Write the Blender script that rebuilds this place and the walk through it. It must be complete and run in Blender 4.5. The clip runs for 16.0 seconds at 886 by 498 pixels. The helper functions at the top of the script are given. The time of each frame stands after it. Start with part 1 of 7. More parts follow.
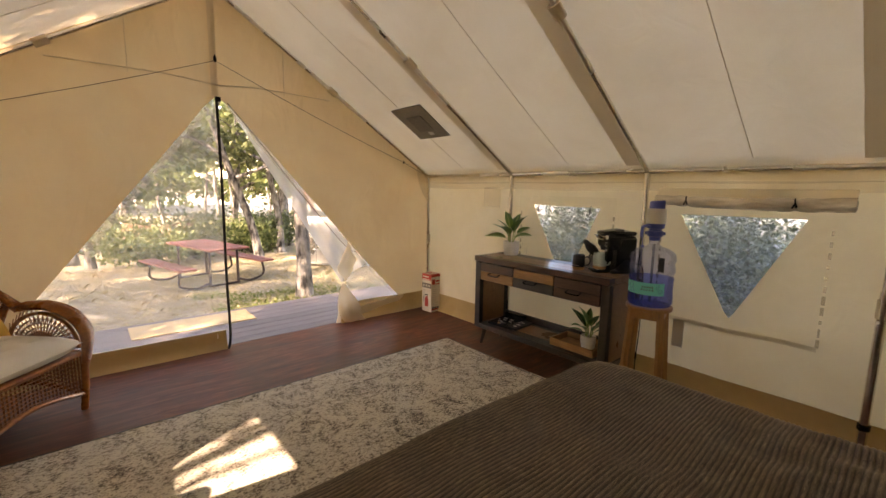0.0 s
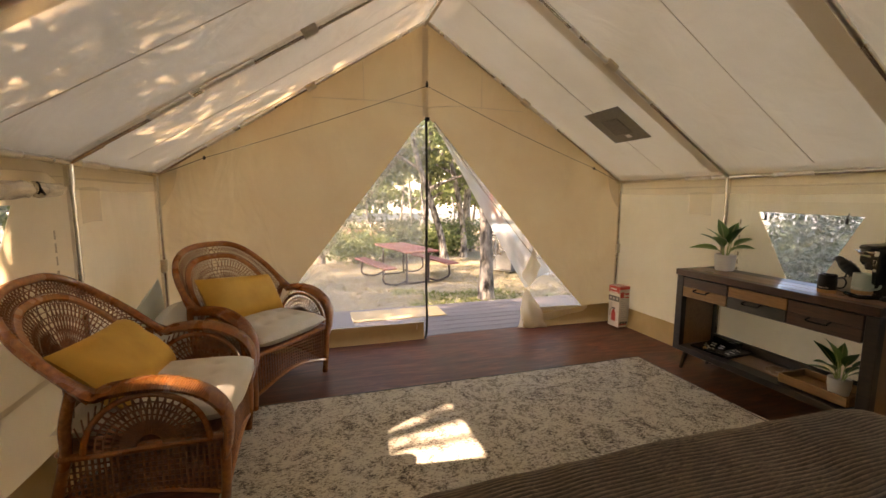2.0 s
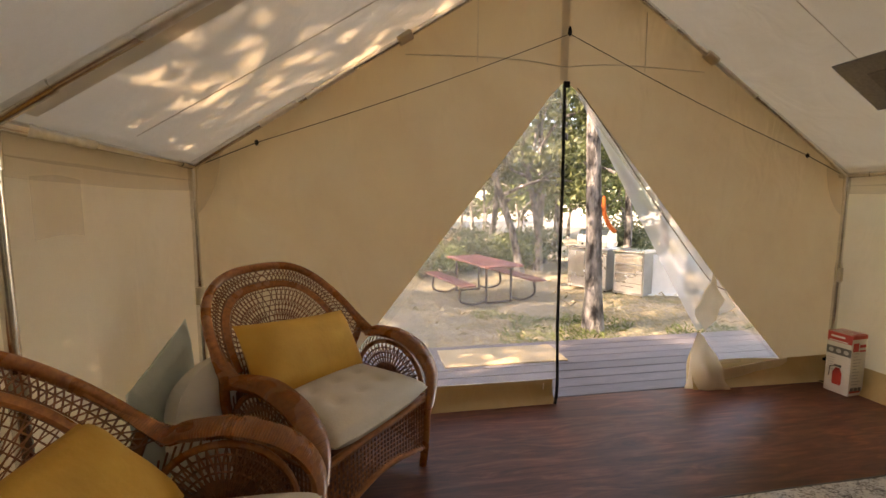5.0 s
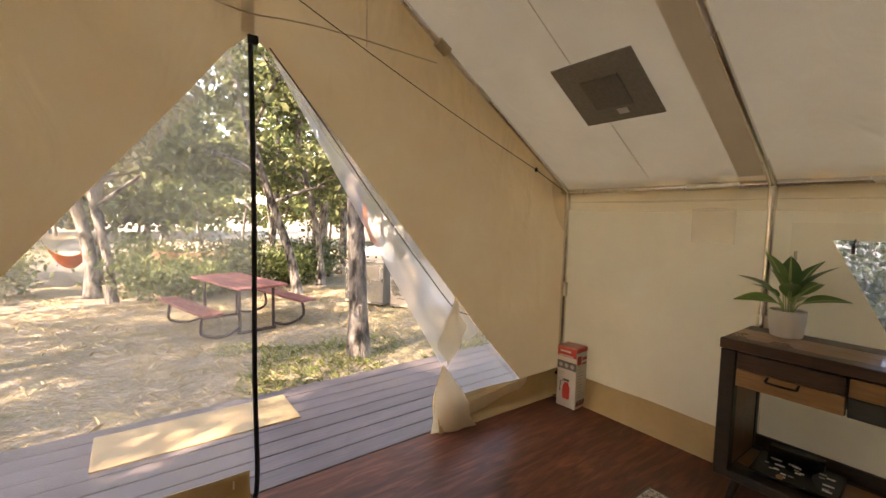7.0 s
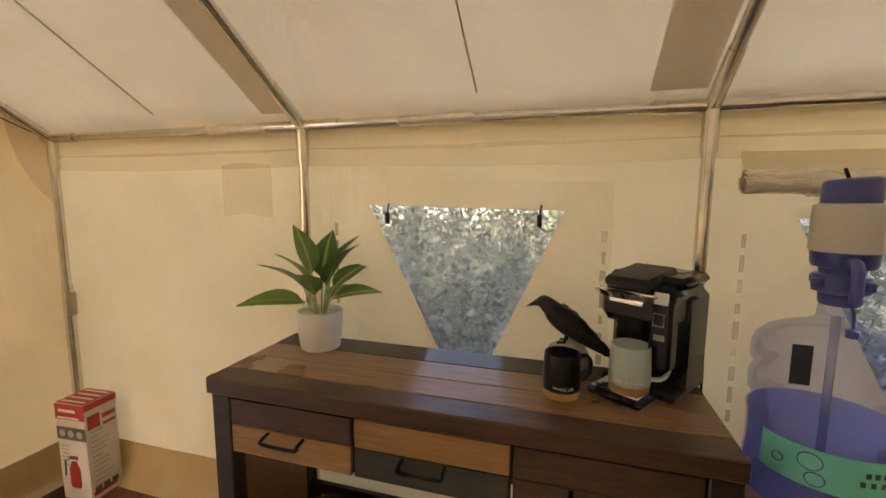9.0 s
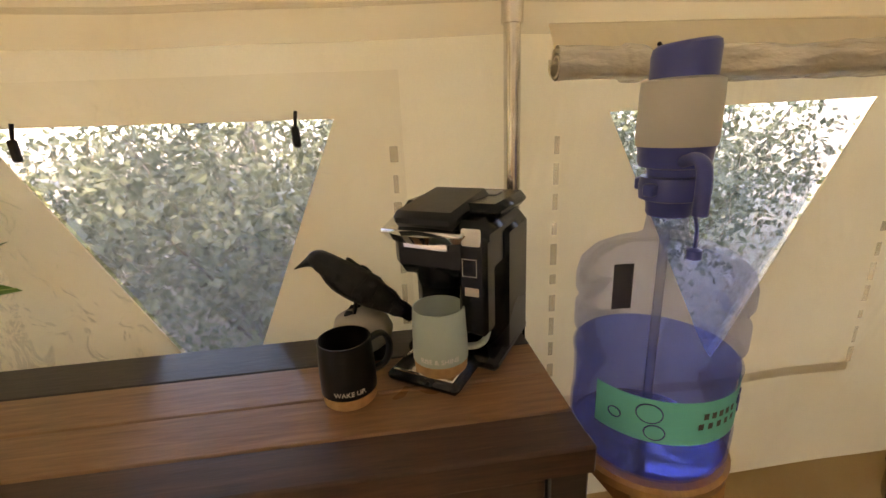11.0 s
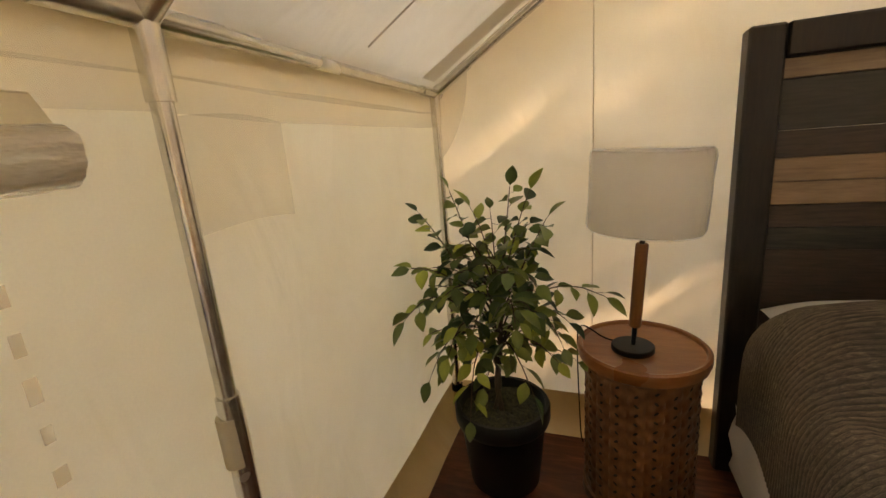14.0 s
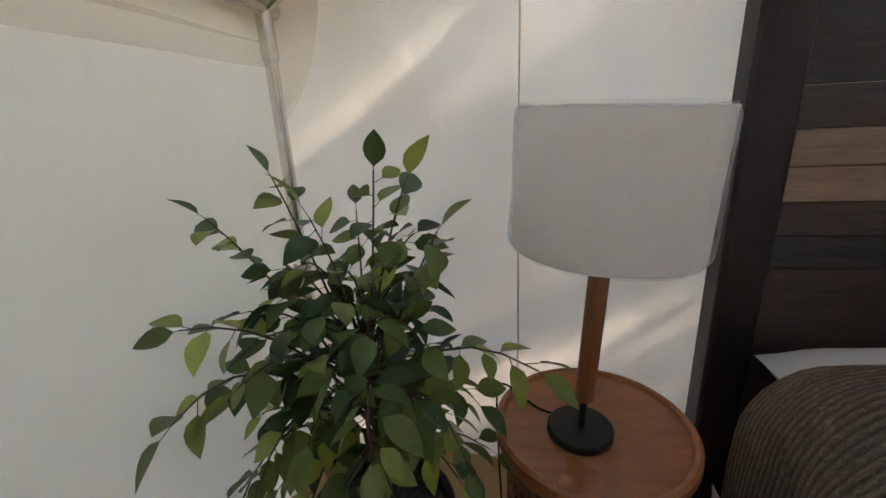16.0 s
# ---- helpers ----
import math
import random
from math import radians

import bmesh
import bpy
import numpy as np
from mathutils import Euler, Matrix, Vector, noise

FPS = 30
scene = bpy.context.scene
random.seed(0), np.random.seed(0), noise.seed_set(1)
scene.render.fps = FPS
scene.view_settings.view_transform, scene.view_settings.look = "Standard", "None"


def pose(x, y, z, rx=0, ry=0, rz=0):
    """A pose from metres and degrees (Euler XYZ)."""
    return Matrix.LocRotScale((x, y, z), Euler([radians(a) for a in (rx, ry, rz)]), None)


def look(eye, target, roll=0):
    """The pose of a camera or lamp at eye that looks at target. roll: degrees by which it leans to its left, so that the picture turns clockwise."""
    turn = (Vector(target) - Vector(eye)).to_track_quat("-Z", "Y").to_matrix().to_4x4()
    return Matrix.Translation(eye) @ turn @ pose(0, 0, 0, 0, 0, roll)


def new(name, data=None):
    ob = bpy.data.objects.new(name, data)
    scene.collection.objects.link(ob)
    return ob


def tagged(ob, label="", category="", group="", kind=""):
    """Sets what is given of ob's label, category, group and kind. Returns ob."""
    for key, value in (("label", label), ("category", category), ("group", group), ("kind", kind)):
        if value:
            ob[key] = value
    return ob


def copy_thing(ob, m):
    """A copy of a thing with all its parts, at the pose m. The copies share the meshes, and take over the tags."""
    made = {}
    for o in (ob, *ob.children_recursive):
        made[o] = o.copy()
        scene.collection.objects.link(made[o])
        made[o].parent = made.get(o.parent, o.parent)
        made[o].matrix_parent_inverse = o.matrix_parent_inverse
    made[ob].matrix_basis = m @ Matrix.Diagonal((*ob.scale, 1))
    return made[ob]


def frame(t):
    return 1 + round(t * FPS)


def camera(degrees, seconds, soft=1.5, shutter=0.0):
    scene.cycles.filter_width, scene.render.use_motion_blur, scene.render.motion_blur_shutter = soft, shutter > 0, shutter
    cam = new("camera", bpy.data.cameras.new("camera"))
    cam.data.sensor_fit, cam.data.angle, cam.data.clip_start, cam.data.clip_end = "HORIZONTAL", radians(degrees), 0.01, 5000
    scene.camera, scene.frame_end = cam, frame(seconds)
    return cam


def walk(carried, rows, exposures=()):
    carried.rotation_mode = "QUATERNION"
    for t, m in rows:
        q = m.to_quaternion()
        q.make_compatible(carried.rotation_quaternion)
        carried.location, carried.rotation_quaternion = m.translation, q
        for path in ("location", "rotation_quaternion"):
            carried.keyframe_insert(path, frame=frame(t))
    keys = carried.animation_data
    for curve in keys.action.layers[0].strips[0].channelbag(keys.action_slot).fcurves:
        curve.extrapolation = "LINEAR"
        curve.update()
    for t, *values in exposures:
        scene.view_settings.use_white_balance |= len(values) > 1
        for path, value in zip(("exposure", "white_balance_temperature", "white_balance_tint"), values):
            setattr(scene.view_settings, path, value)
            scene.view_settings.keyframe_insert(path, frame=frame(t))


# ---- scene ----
cam = camera(93.3, 16.0)
PATH = [
    (0, (-3.013, 1.125, 1.373), (-1.718, 2.623, 1.091), 0.9),
    (0.5, (-3.032, 1.127, 1.376), (-1.979, 2.807, 1.113), 1.0),
    (1, (-3.078, 1.125, 1.38), (-2.231, 2.919, 1.127), 0.9),
    (1.5, (-3.105, 1.118, 1.368), (-2.415, 2.979, 1.122), 0.5),
    (2, (-3.136, 1.129, 1.357), (-2.552, 3.025, 1.109), 0.2),
    (2.5, (-3.192, 1.199, 1.344), (-2.769, 3.138, 1.093), -0.1),
    (3, (-3.299, 1.363, 1.333), (-2.948, 3.316, 1.081), 0.5),
    (3.2, (-3.328, 1.437, 1.324), (-2.995, 3.393, 1.072), 0.7),
    (5.3, (-3.326, 2.566, 1.305), (-2.989, 4.528, 1.115), -0.2),
    (5.5, (-3.256, 2.667, 1.298), (-2.883, 4.623, 1.12), -0.3),
    (6, (-3.066, 2.85, 1.308), (-2.527, 4.768, 1.141), -0.3),
    (6.5, (-2.842, 2.979, 1.325), (-1.96, 4.767, 1.162), 0.6),
    (7, (-2.557, 2.956, 1.324), (-1.366, 4.555, 1.169), 1.2),
    (7.5, (-2.233, 2.834, 1.339), (-0.813, 4.233, 1.178), 2.1),
    (8, (-1.867, 2.815, 1.303), (-0.15, 3.829, 1.147), 2.9),
    (8.5, (-1.56, 2.811, 1.293), (0.31, 3.49, 1.084), 1.4),
    (9, (-1.263, 2.788, 1.281), (0.641, 3.349, 1.038), 0.3),
    (9.2, (-1.178, 2.785, 1.287), (0.746, 3.265, 1.028), -0.1),
    (11.3, (-0.839, 2.66, 1.223), (1.049, 2.394, 0.62), -2.5),
    (11.5, (-0.834, 2.633, 1.22), (1.051, 2.344, 0.619), -2.3),
    (12, (-0.839, 2.477, 1.242), (0.988, 1.941, 0.631), -2.9),
    (12.5, (-0.763, 2.304, 1.226), (0.79, 1.178, 0.66), -1.8),
    (13, (-0.657, 2.138, 1.291), (0.437, 0.54, 0.789), -3.2),
    (13.4, (-0.608, 2.004, 1.299), (0.212, 0.246, 0.813), -3.7),
    (13.5, (-0.626, 1.964, 1.297), (0.187, 0.2, 0.82), -3.5),
    (14, (-0.617, 1.713, 1.299), (0.058, -0.111, 0.834), -4.6),
    (14.5, (-0.596, 1.53, 1.271), (-0.086, -0.338, 0.77), -3.9),
    (15, (-0.569, 1.378, 1.267), (-0.193, -0.507, 0.713), -2.7),
    (15.5, (-0.569, 1.213, 1.234), (-0.22, -0.665, 0.643), -2.2),
    (16, (-0.611, 1.058, 1.243), (-0.264, -0.818, 0.645), -2.9),
]
walk(cam, [(t, look(eye, target, roll)) for t, eye, target, roll in PATH],
     [(0.0, 3.83, 9200, 29), (1.2, 3.80, 9500, 28), (2.5, 3.66, 8900, 28), (5.5, 3.42, 8700, 27), (7.0, 3.50, 8700, 27), (8.0, 3.78, 9600, 26), (9.0, 4.20, 9600, 28), (12.0, 4.40, 9700, 28), (13.0, 4.25, 10500, 28), (13.7, 4.18, 10200, 29), (14.4, 4.30, 7300, 27), (15.2, 4.17, 6150, 27), (16.0, 4.10, 5750, 26)])

# ---- world, sun ----
SUN_WAY = Vector((1.9, 0.33, -1.237)).normalized()
world = bpy.data.worlds.new("sky")
scene.world = world
world.use_nodes = True
sky_node = world.node_tree.nodes.new("ShaderNodeTexSky")
sky_node.sky_type = "NISHITA"
sky_node.sun_disc = False
sky_node.sun_elevation = math.asin(-SUN_WAY.z)
sky_node.sun_rotation = math.atan2(-SUN_WAY.x, -SUN_WAY.y)
world.node_tree.links.new(sky_node.outputs[0], world.node_tree.nodes["Background"].inputs[0])
world.node_tree.nodes["Background"].inputs[1].default_value = 0.15
sun_data = bpy.data.lights.new("sun", "SUN")
sun_data.energy, sun_data.angle, sun_data.color = 3.2, radians(0.55), (1.0, 0.94, 0.84)
sun = new("sun", sun_data)
sun.matrix_world = look((-30, -20, 18), Vector((-30, -20, 18)) + SUN_WAY)

# ---- materials ----


class Nodes:
    """A short way to write node trees."""

    def __init__(self, name):
        self.mat = bpy.data.materials.new(name)
        self.mat.use_nodes = True
        self.tree = self.mat.node_tree
        self.tree.nodes.clear()
        self.out = self.tree.nodes.new("ShaderNodeOutputMaterial")

    def add(self, kind, settings=None, **inputs):
        n = self.tree.nodes.new(kind)
        settings = settings or {}
        if "feature" in settings:
            n.feature = settings["feature"]
        if "data_type" in settings:
            n.data_type, n.blend_type = settings["data_type"], settings["blend_type"]
        if "operation" in settings:
            n.operation = settings["operation"]
        for k, v in inputs.items():
            sock = n.inputs[int(k[1:])] if k[0] == "i" and k[1:].isdigit() else n.inputs[k.replace("_", " ")]
            if isinstance(v, bpy.types.NodeSocket):
                self.tree.links.new(v, sock)
            else:
                sock.default_value = v
        return n

    def coords(self, stretch=(1, 1, 1), turn=0.0):
        t = self.add("ShaderNodeTexCoord")
        m = self.add("ShaderNodeMapping", None, Vector=t.outputs["Object"], Scale=stretch, Rotation=(0, 0, turn))
        return m.outputs[0]

    def noise(self, vec, scale, detail=4.0, rough=0.55, distort=0.0):
        return self.add("ShaderNodeTexNoise", None, Vector=vec, Scale=scale, Detail=detail, Roughness=rough, Distortion=distort).outputs[0]

    def ramp(self, fac, stops):
        r = self.add("ShaderNodeValToRGB", None, Fac=fac)
        els = r.color_ramp.elements
        while len(els) < len(stops):
            els.new(0.5)
        for e, (p, c) in zip(els, stops):
            e.position, e.color = p, (*c, 1) if len(c) == 3 else c
        return r.outputs[0]

    def blend(self, fac, a, b, how="MIX"):
        m = self.add("ShaderNodeMix", {"data_type": "RGBA", "blend_type": how})
        for sock, v in ((m.inputs[0], fac), (m.inputs[6], a), (m.inputs[7], b)):
            if isinstance(v, bpy.types.NodeSocket):
                self.tree.links.new(v, sock)
            else:
                sock.default_value = v if not isinstance(v, tuple) or len(v) == 4 else (*v, 1)
        return m.outputs[2]

    def bump(self, height, strength=0.3, dist=0.002):
        return self.add("ShaderNodeBump", None, Height=height, Strength=strength, Distance=dist).outputs[0]

    def mixs(self, fac, a, b):
        return self.add("ShaderNodeMixShader", None, i0=fac, i1=a, i2=b).outputs[0]

    def done(self, shader):
        self.tree.links.new(shader, self.out.inputs[0])
        return self.mat


def surf(name, c1, c2, scale=8.0, rough=0.6, bump=0.25, bscale=60.0, metal=0.0, stretch=(1, 1, 1), spread=(0.3, 0.7), rnd=0.0, big=1.2, dist=0.003, coat=0.0, spec=0.5):
    """A plain surface: two colours mottled at two scales, with fine relief."""
    n = Nodes(name)
    vec = n.coords(stretch)
    a = n.noise(vec, scale, 6.0)
    col = n.ramp(a, [(spread[0], c1), (spread[1], c2)])
    b = n.noise(vec, big, 3.0)
    col = n.blend(0.6, col, n.ramp(b, [(0.3, (0.72, 0.72, 0.72)), (0.7, (1.08, 1.06, 1.04))]), "MULTIPLY")
    if rnd:
        info = n.add("ShaderNodeObjectInfo")
        col = n.blend(1.0, col, n.ramp(info.outputs["Random"], [(0.0, (1 - rnd,) * 3), (1.0, (1 + rnd * 0.6,) * 3)]), "MULTIPLY")
    fine = n.noise(vec, bscale, 4.0)
    rg = n.ramp(b, [(0.3, (max(rough - 0.1, 0.02),) * 3), (0.7, (min(rough + 0.1, 1),) * 3)])
    p = n.add("ShaderNodeBsdfPrincipled", None, Base_Color=col, Roughness=rg, Metallic=metal, Normal=n.bump(fine, bump, dist), Coat_Weight=coat, Specular_IOR_Level=spec)
    return n.done(p.outputs[0])


def cloth(name, c1, c2, passing, weave=420.0, sag=1.0):
    """Cotton canvas: part of the light goes through."""
    n = Nodes(name)
    vec = n.coords()
    blot = n.noise(vec, 2.2, 4.0, 0.6, 0.4)
    col = n.ramp(blot, [(0.3, c1), (0.7, c2)])
    wv = n.add("ShaderNodeTexNoise", None, Vector=n.coords((1, 1, 1)), Scale=weave / 2, Detail=2.0).outputs[0]
    col = n.blend(0.10, col, n.ramp(wv, [(0.3, (0.8, 0.8, 0.8)), (0.7, (1.1, 1.1, 1.1))]), "MULTIPLY")
    folds = n.noise(n.coords((1.2, 1.2, 0.6)), 3.2, 2.5, 0.5, 1.5)
    crease = n.noise(n.coords((1, 1, 1), 0.4), 4.0, 2.0, 0.45, 1.0)
    nrm = n.bump(n.blend(0.3, folds, crease), 0.28 * sag, 0.05)
    nrm = n.add("ShaderNodeBump", None, Height=wv, Strength=0.06, Distance=0.001, Normal=nrm).outputs[0]
    d = n.add("ShaderNodeBsdfDiffuse", None, Color=col, Roughness=0.6, Normal=nrm).outputs[0]
    t = n.add("ShaderNodeBsdfTranslucent", None, Color=col, Normal=nrm).outputs[0]
    return n.done(n.mixs(passing, d, t))


def wood(name, dark, light, grain=(1, 14, 14), rough=0.45, rnd=0.0, coat=0.0, bump=0.3):
    n = Nodes(name)
    vec = n.coords(grain)
    g = n.noise(vec, 2.6, 8.0, 0.65, 1.2)
    streak = n.noise(vec, 9.0, 4.0, 0.6, 0.3)
    col = n.ramp(n.blend(0.45, g, streak), [(0.33, dark), (0.66, light)])
    spots = n.noise(n.coords(), 3.0, 3.0)
    col = n.blend(0.7, col, n.ramp(spots, [(0.3, (0.62, 0.6, 0.58)), (0.7, (1.1, 1.08, 1.05))]), "MULTIPLY")
    if rnd:
        info = n.add("ShaderNodeObjectInfo")
        col = n.blend(1.0, col, n.ramp(info.outputs["Random"], [(0.0, (1 - rnd,) * 3), (1.0, (1 + rnd * 0.6,) * 3)]), "MULTIPLY")
    p = n.add("ShaderNodeBsdfPrincipled", None, Base_Color=col, Roughness=n.ramp(spots, [(0.3, (rough - 0.1,) * 3), (0.7, (rough + 0.12,) * 3)]), Normal=n.bump(streak, bump, 0.002), Coat_Weight=coat)
    return n.done(p.outputs[0])


def see_through(name, tint, veil, veil_col, gloss=0.06, rough=0.08, bump=0.0, bscale=20.0, even=0.0):
    """A thin clear or meshed sheet: tinted light passes, a share is scattered, a share mirrored."""
    n = Nodes(name)
    vec = n.coords()
    hgt = n.noise(vec, bscale, 3.0, 0.5, 1.0)
    nrm = n.bump(hgt, bump, 0.01)
    clear = n.add("ShaderNodeBsdfTransparent", None, Color=(*tint, 1)).outputs[0]
    d = n.add("ShaderNodeBsdfDiffuse", None, Color=(*veil_col, 1), Normal=nrm).outputs[0]
    t = n.add("ShaderNodeBsdfTranslucent", None, Color=(*veil_col, 1), Normal=nrm).outputs[0]
    sh = n.mixs(veil, clear, n.mixs(0.5, d, t))
    g = n.add("ShaderNodeBsdfGlossy", None, Roughness=rough, Normal=nrm).outputs[0]
    lw = n.add("ShaderNodeLayerWeight", None, Blend=0.25, Normal=nrm)
    gf = n.add("ShaderNodeMath", {"operation": "MULTIPLY"}, i0=lw.outputs[0], i1=gloss * 6).outputs[0]
    gf = n.add("ShaderNodeMath", {"operation": "ADD"}, i0=gf, i1=even).outputs[0]
    return n.done(n.mixs(gf, sh, g))


def leafy(name, dark, light, passing=0.35, rough=0.5, per_object=False):
    n = Nodes(name)
    if per_object:
        f = n.add("ShaderNodeObjectInfo").outputs["Random"]
    else:
        f = n.add("ShaderNodeNewGeometry").outputs["Random Per Island"]
    col = n.ramp(f, [(0.0, dark), (0.75, tuple((a + b) / 2 for a, b in zip(dark, light))), (1.0, light)])
    blot = n.noise(n.coords(), 40.0, 2.0)
    col = n.blend(0.5, col, n.ramp(blot, [(0.3, (0.75, 0.75, 0.75)), (0.7, (1.15, 1.15, 1.15))]), "MULTIPLY")
    p = n.add("ShaderNodeBsdfPrincipled", None, Base_Color=col, Roughness=rough).outputs[0]
    t = n.add("ShaderNodeBsdfTranslucent", None, Color=col).outputs[0]
    return n.done(n.mixs(passing, p, t))


CANVAS = cloth("canvas", (0.84, 0.76, 0.61), (0.90, 0.83, 0.69), 0.50)
CANVAS_TAN = cloth("canvas_tan", (0.80, 0.68, 0.50), (0.86, 0.76, 0.58), 0.48, sag=1.4)
CANVAS_ROOF = cloth("canvas_roof", (0.82, 0.75, 0.62), (0.88, 0.82, 0.70), 0.37)
OVERLAY = see_through("sewn_canvas", (1.0, 0.98, 0.95), 0.24, (0.90, 0.81, 0.68), 0.0)
HEM = see_through("canvas_hem", (1.0, 0.97, 0.92), 0.28, (0.90, 0.83, 0.70), 0.0)
CANVAS_BAND = cloth("canvas_band", (0.70, 0.61, 0.48), (0.77, 0.69, 0.56), 0.47, sag=0.4)
FLAP_VINYL = see_through("flap_vinyl", (0.97, 0.96, 0.94), 0.03, (0.8, 0.75, 0.65), 0.04, 0.10, 1.0, 16, even=0.05)
KHAKI = cloth("khaki_vinyl", (0.52, 0.37, 0.18), (0.62, 0.46, 0.25), 0.22, sag=1.3)
STEEL = surf("galvanised_steel", (0.70, 0.67, 0.61), (0.84, 0.82, 0.77), 30, 0.26, 0.1, 120, metal=1.0)
BLACK = surf("black_plastic", (0.006, 0.006, 0.0065), (0.010, 0.010, 0.011), 20, 0.25, 0.05, 200, spec=0.3)
BLACK_MATT = surf("black_fabric", (0.012, 0.012, 0.012), (0.025, 0.025, 0.025), 40, 0.85, 0.3, 300)
MESH = see_through("insect_mesh", (1, 1, 1), 0.23, (0.92, 0.90, 0.86), 0.0)
MESH_BUNCHED = see_through("bunched_mesh", (1, 1, 1), 0.50, (0.88, 0.86, 0.82), 0.0)
VINYL_HAZY = see_through("hazy_vinyl", (0.66, 0.74, 0.88), 0.18, (0.60, 0.70, 0.90), 0.07, 0.10, 0.7, 16)
VINYL = see_through("clear_vinyl", (0.52, 0.61, 0.80), 0.165, (0.62, 0.76, 1.0), 0.07, 0.10, 0.7, 16)
VINYL_ROLL = surf("rolled_vinyl", (0.66, 0.59, 0.46), (0.90, 0.84, 0.71), 14, 0.13, 1.0, 22, stretch=(1, 0.35, 1), spread=(0.4, 0.6), dist=0.02, coat=1.0, spec=0.9)
WRAP = see_through("shrink_wrap", (0.98, 0.98, 0.98), 0.04, (0.9, 0.9, 0.9), 0.06, 0.05, 1.0, 16, even=0.06)
SCREEN = surf("vent_screen", (0.27, 0.26, 0.22), (0.34, 0.33, 0.28), 60, 0.8, 0.4, 300)
SCREEN_INNER = surf("vent_inner_screen", (0.20, 0.19, 0.165), (0.26, 0.25, 0.22), 60, 0.8, 0.4, 300)
RATTAN = wood("rattan", (0.20, 0.062, 0.017), (0.50, 0.185, 0.048), (6, 6, 6), 0.28, coat=0.5)
RATTAN_DARK = wood("rattan_weave", (0.13, 0.043, 0.014), (0.34, 0.125, 0.036), (9, 9, 9), 0.42)
CREAM = surf("cream_cotton", (0.66, 0.60, 0.50), (0.74, 0.69, 0.60), 5, 0.9, 0.4, 90)
MUSTARD = surf("mustard_velvet", (0.60, 0.31, 0.045), (0.72, 0.41, 0.075), 6, 0.8, 0.5, 50)
WHITE_CLOTH = surf("white_cotton", (0.72, 0.71, 0.68), (0.80, 0.79, 0.76), 4, 0.9, 0.5, 16, dist=0.012)
TEAL_CLOTH = surf("pale_teal_cotton", (0.58, 0.67, 0.61), (0.66, 0.74, 0.68), 4, 0.9, 0.5, 16, dist=0.012)
LINEN = surf("grey_linen", (0.50, 0.49, 0.45), (0.62, 0.60, 0.55), 14, 0.95, 0.5, 120)
DARKWOOD = wood("dark_stained_wood", (0.012, 0.008, 0.006), (0.045, 0.026, 0.017), (14, 2, 14), 0.36, coat=0.1)
HEADFRAME = wood("dark_headboard_wood", (0.010, 0.007, 0.006), (0.035, 0.024, 0.018), (14, 14, 1.5), 0.45)
MIDWOOD = wood("brown_plank", (0.19, 0.095, 0.043), (0.38, 0.205, 0.100), (14, 1.3, 14), 0.34, coat=0.15)
OAKWOOD = wood("honey_plank", (0.25, 0.13, 0.048), (0.46, 0.255, 0.105), (14, 1.3, 14), 0.4)
GREYWOOD = wood("grey_plank", (0.030, 0.030, 0.027), (0.075, 0.072, 0.060), (14, 1.3, 14), 0.42)
TANWOOD = wood("tan_plank", (0.26, 0.17, 0.105), (0.44, 0.31, 0.20), (1.3, 14, 14), 0.45)
HEADGREY = wood("charcoal_plank", (0.022, 0.022, 0.018), (0.075, 0.068, 0.054), (1.3, 14, 14), 0.45)
HEADUMBER = wood("ash_brown_plank", (0.04, 0.028, 0.021), (0.11, 0.078, 0.058), (1.3, 14, 14), 0.45)
UMBER = wood("umber_plank", (0.035, 0.017, 0.010), (0.115, 0.055, 0.030), (14, 1.3, 14), 0.4)
PINE = wood("stool_wood", (0.36, 0.175, 0.06), (0.52, 0.28, 0.105), (9, 9, 1), 0.42)
DRUM = wood("drum_wood", (0.14, 0.058, 0.020), (0.28, 0.12, 0.045), (8, 8, 1.5), 0.42)
DRUM_TOP = wood("drum_top_wood", (0.28, 0.10, 0.032), (0.42, 0.165, 0.054), (1.2, 7, 7), 0.33, coat=0.2)
LAMPWOOD = wood("lamp_wood", (0.22, 0.085, 0.025), (0.36, 0.15, 0.05), (10, 10, 1), 0.4)
SHADE = cloth("lampshade_linen", (0.96, 0.95, 0.93), (0.97, 0.96, 0.94), 0.6, sag=0.0)
CERAMIC = surf("white_ceramic", (0.70, 0.67, 0.62), (0.76, 0.74, 0.70), 4, 0.35, 0.05, 40)
CORK = surf("cork", (0.46, 0.26, 0.11), (0.60, 0.36, 0.17), 80, 0.85, 0.4, 150)
MUGBLACK = surf("black_glaze", (0.007, 0.007, 0.007), (0.012, 0.011, 0.011), 10, 0.32, 0.05, 80, spec=0.35)
MUGGREY = surf("sage_glaze", (0.42, 0.52, 0.47), (0.48, 0.58, 0.53), 10, 0.4, 0.05, 80)
CHROME = surf("chrome", (0.75, 0.75, 0.75), (0.8, 0.8, 0.8), 10, 0.12, 0.02, 60, metal=1.0)
STONE = surf("pale_stone", (0.40, 0.37, 0.31), (0.52, 0.49, 0.42), 14, 0.8, 0.3, 50)
RAVEN = surf("black_resin", (0.006, 0.006, 0.0065), (0.014, 0.013, 0.013), 30, 0.4, 0.6, 60, dist=0.006, spec=0.3)
CARTON = surf("white_carton", (0.66, 0.63, 0.57), (0.72, 0.69, 0.63), 5, 0.5, 0.1, 40)
RED = surf("red_print", (0.48, 0.03, 0.02), (0.56, 0.045, 0.03), 8, 0.45, 0.05, 60)
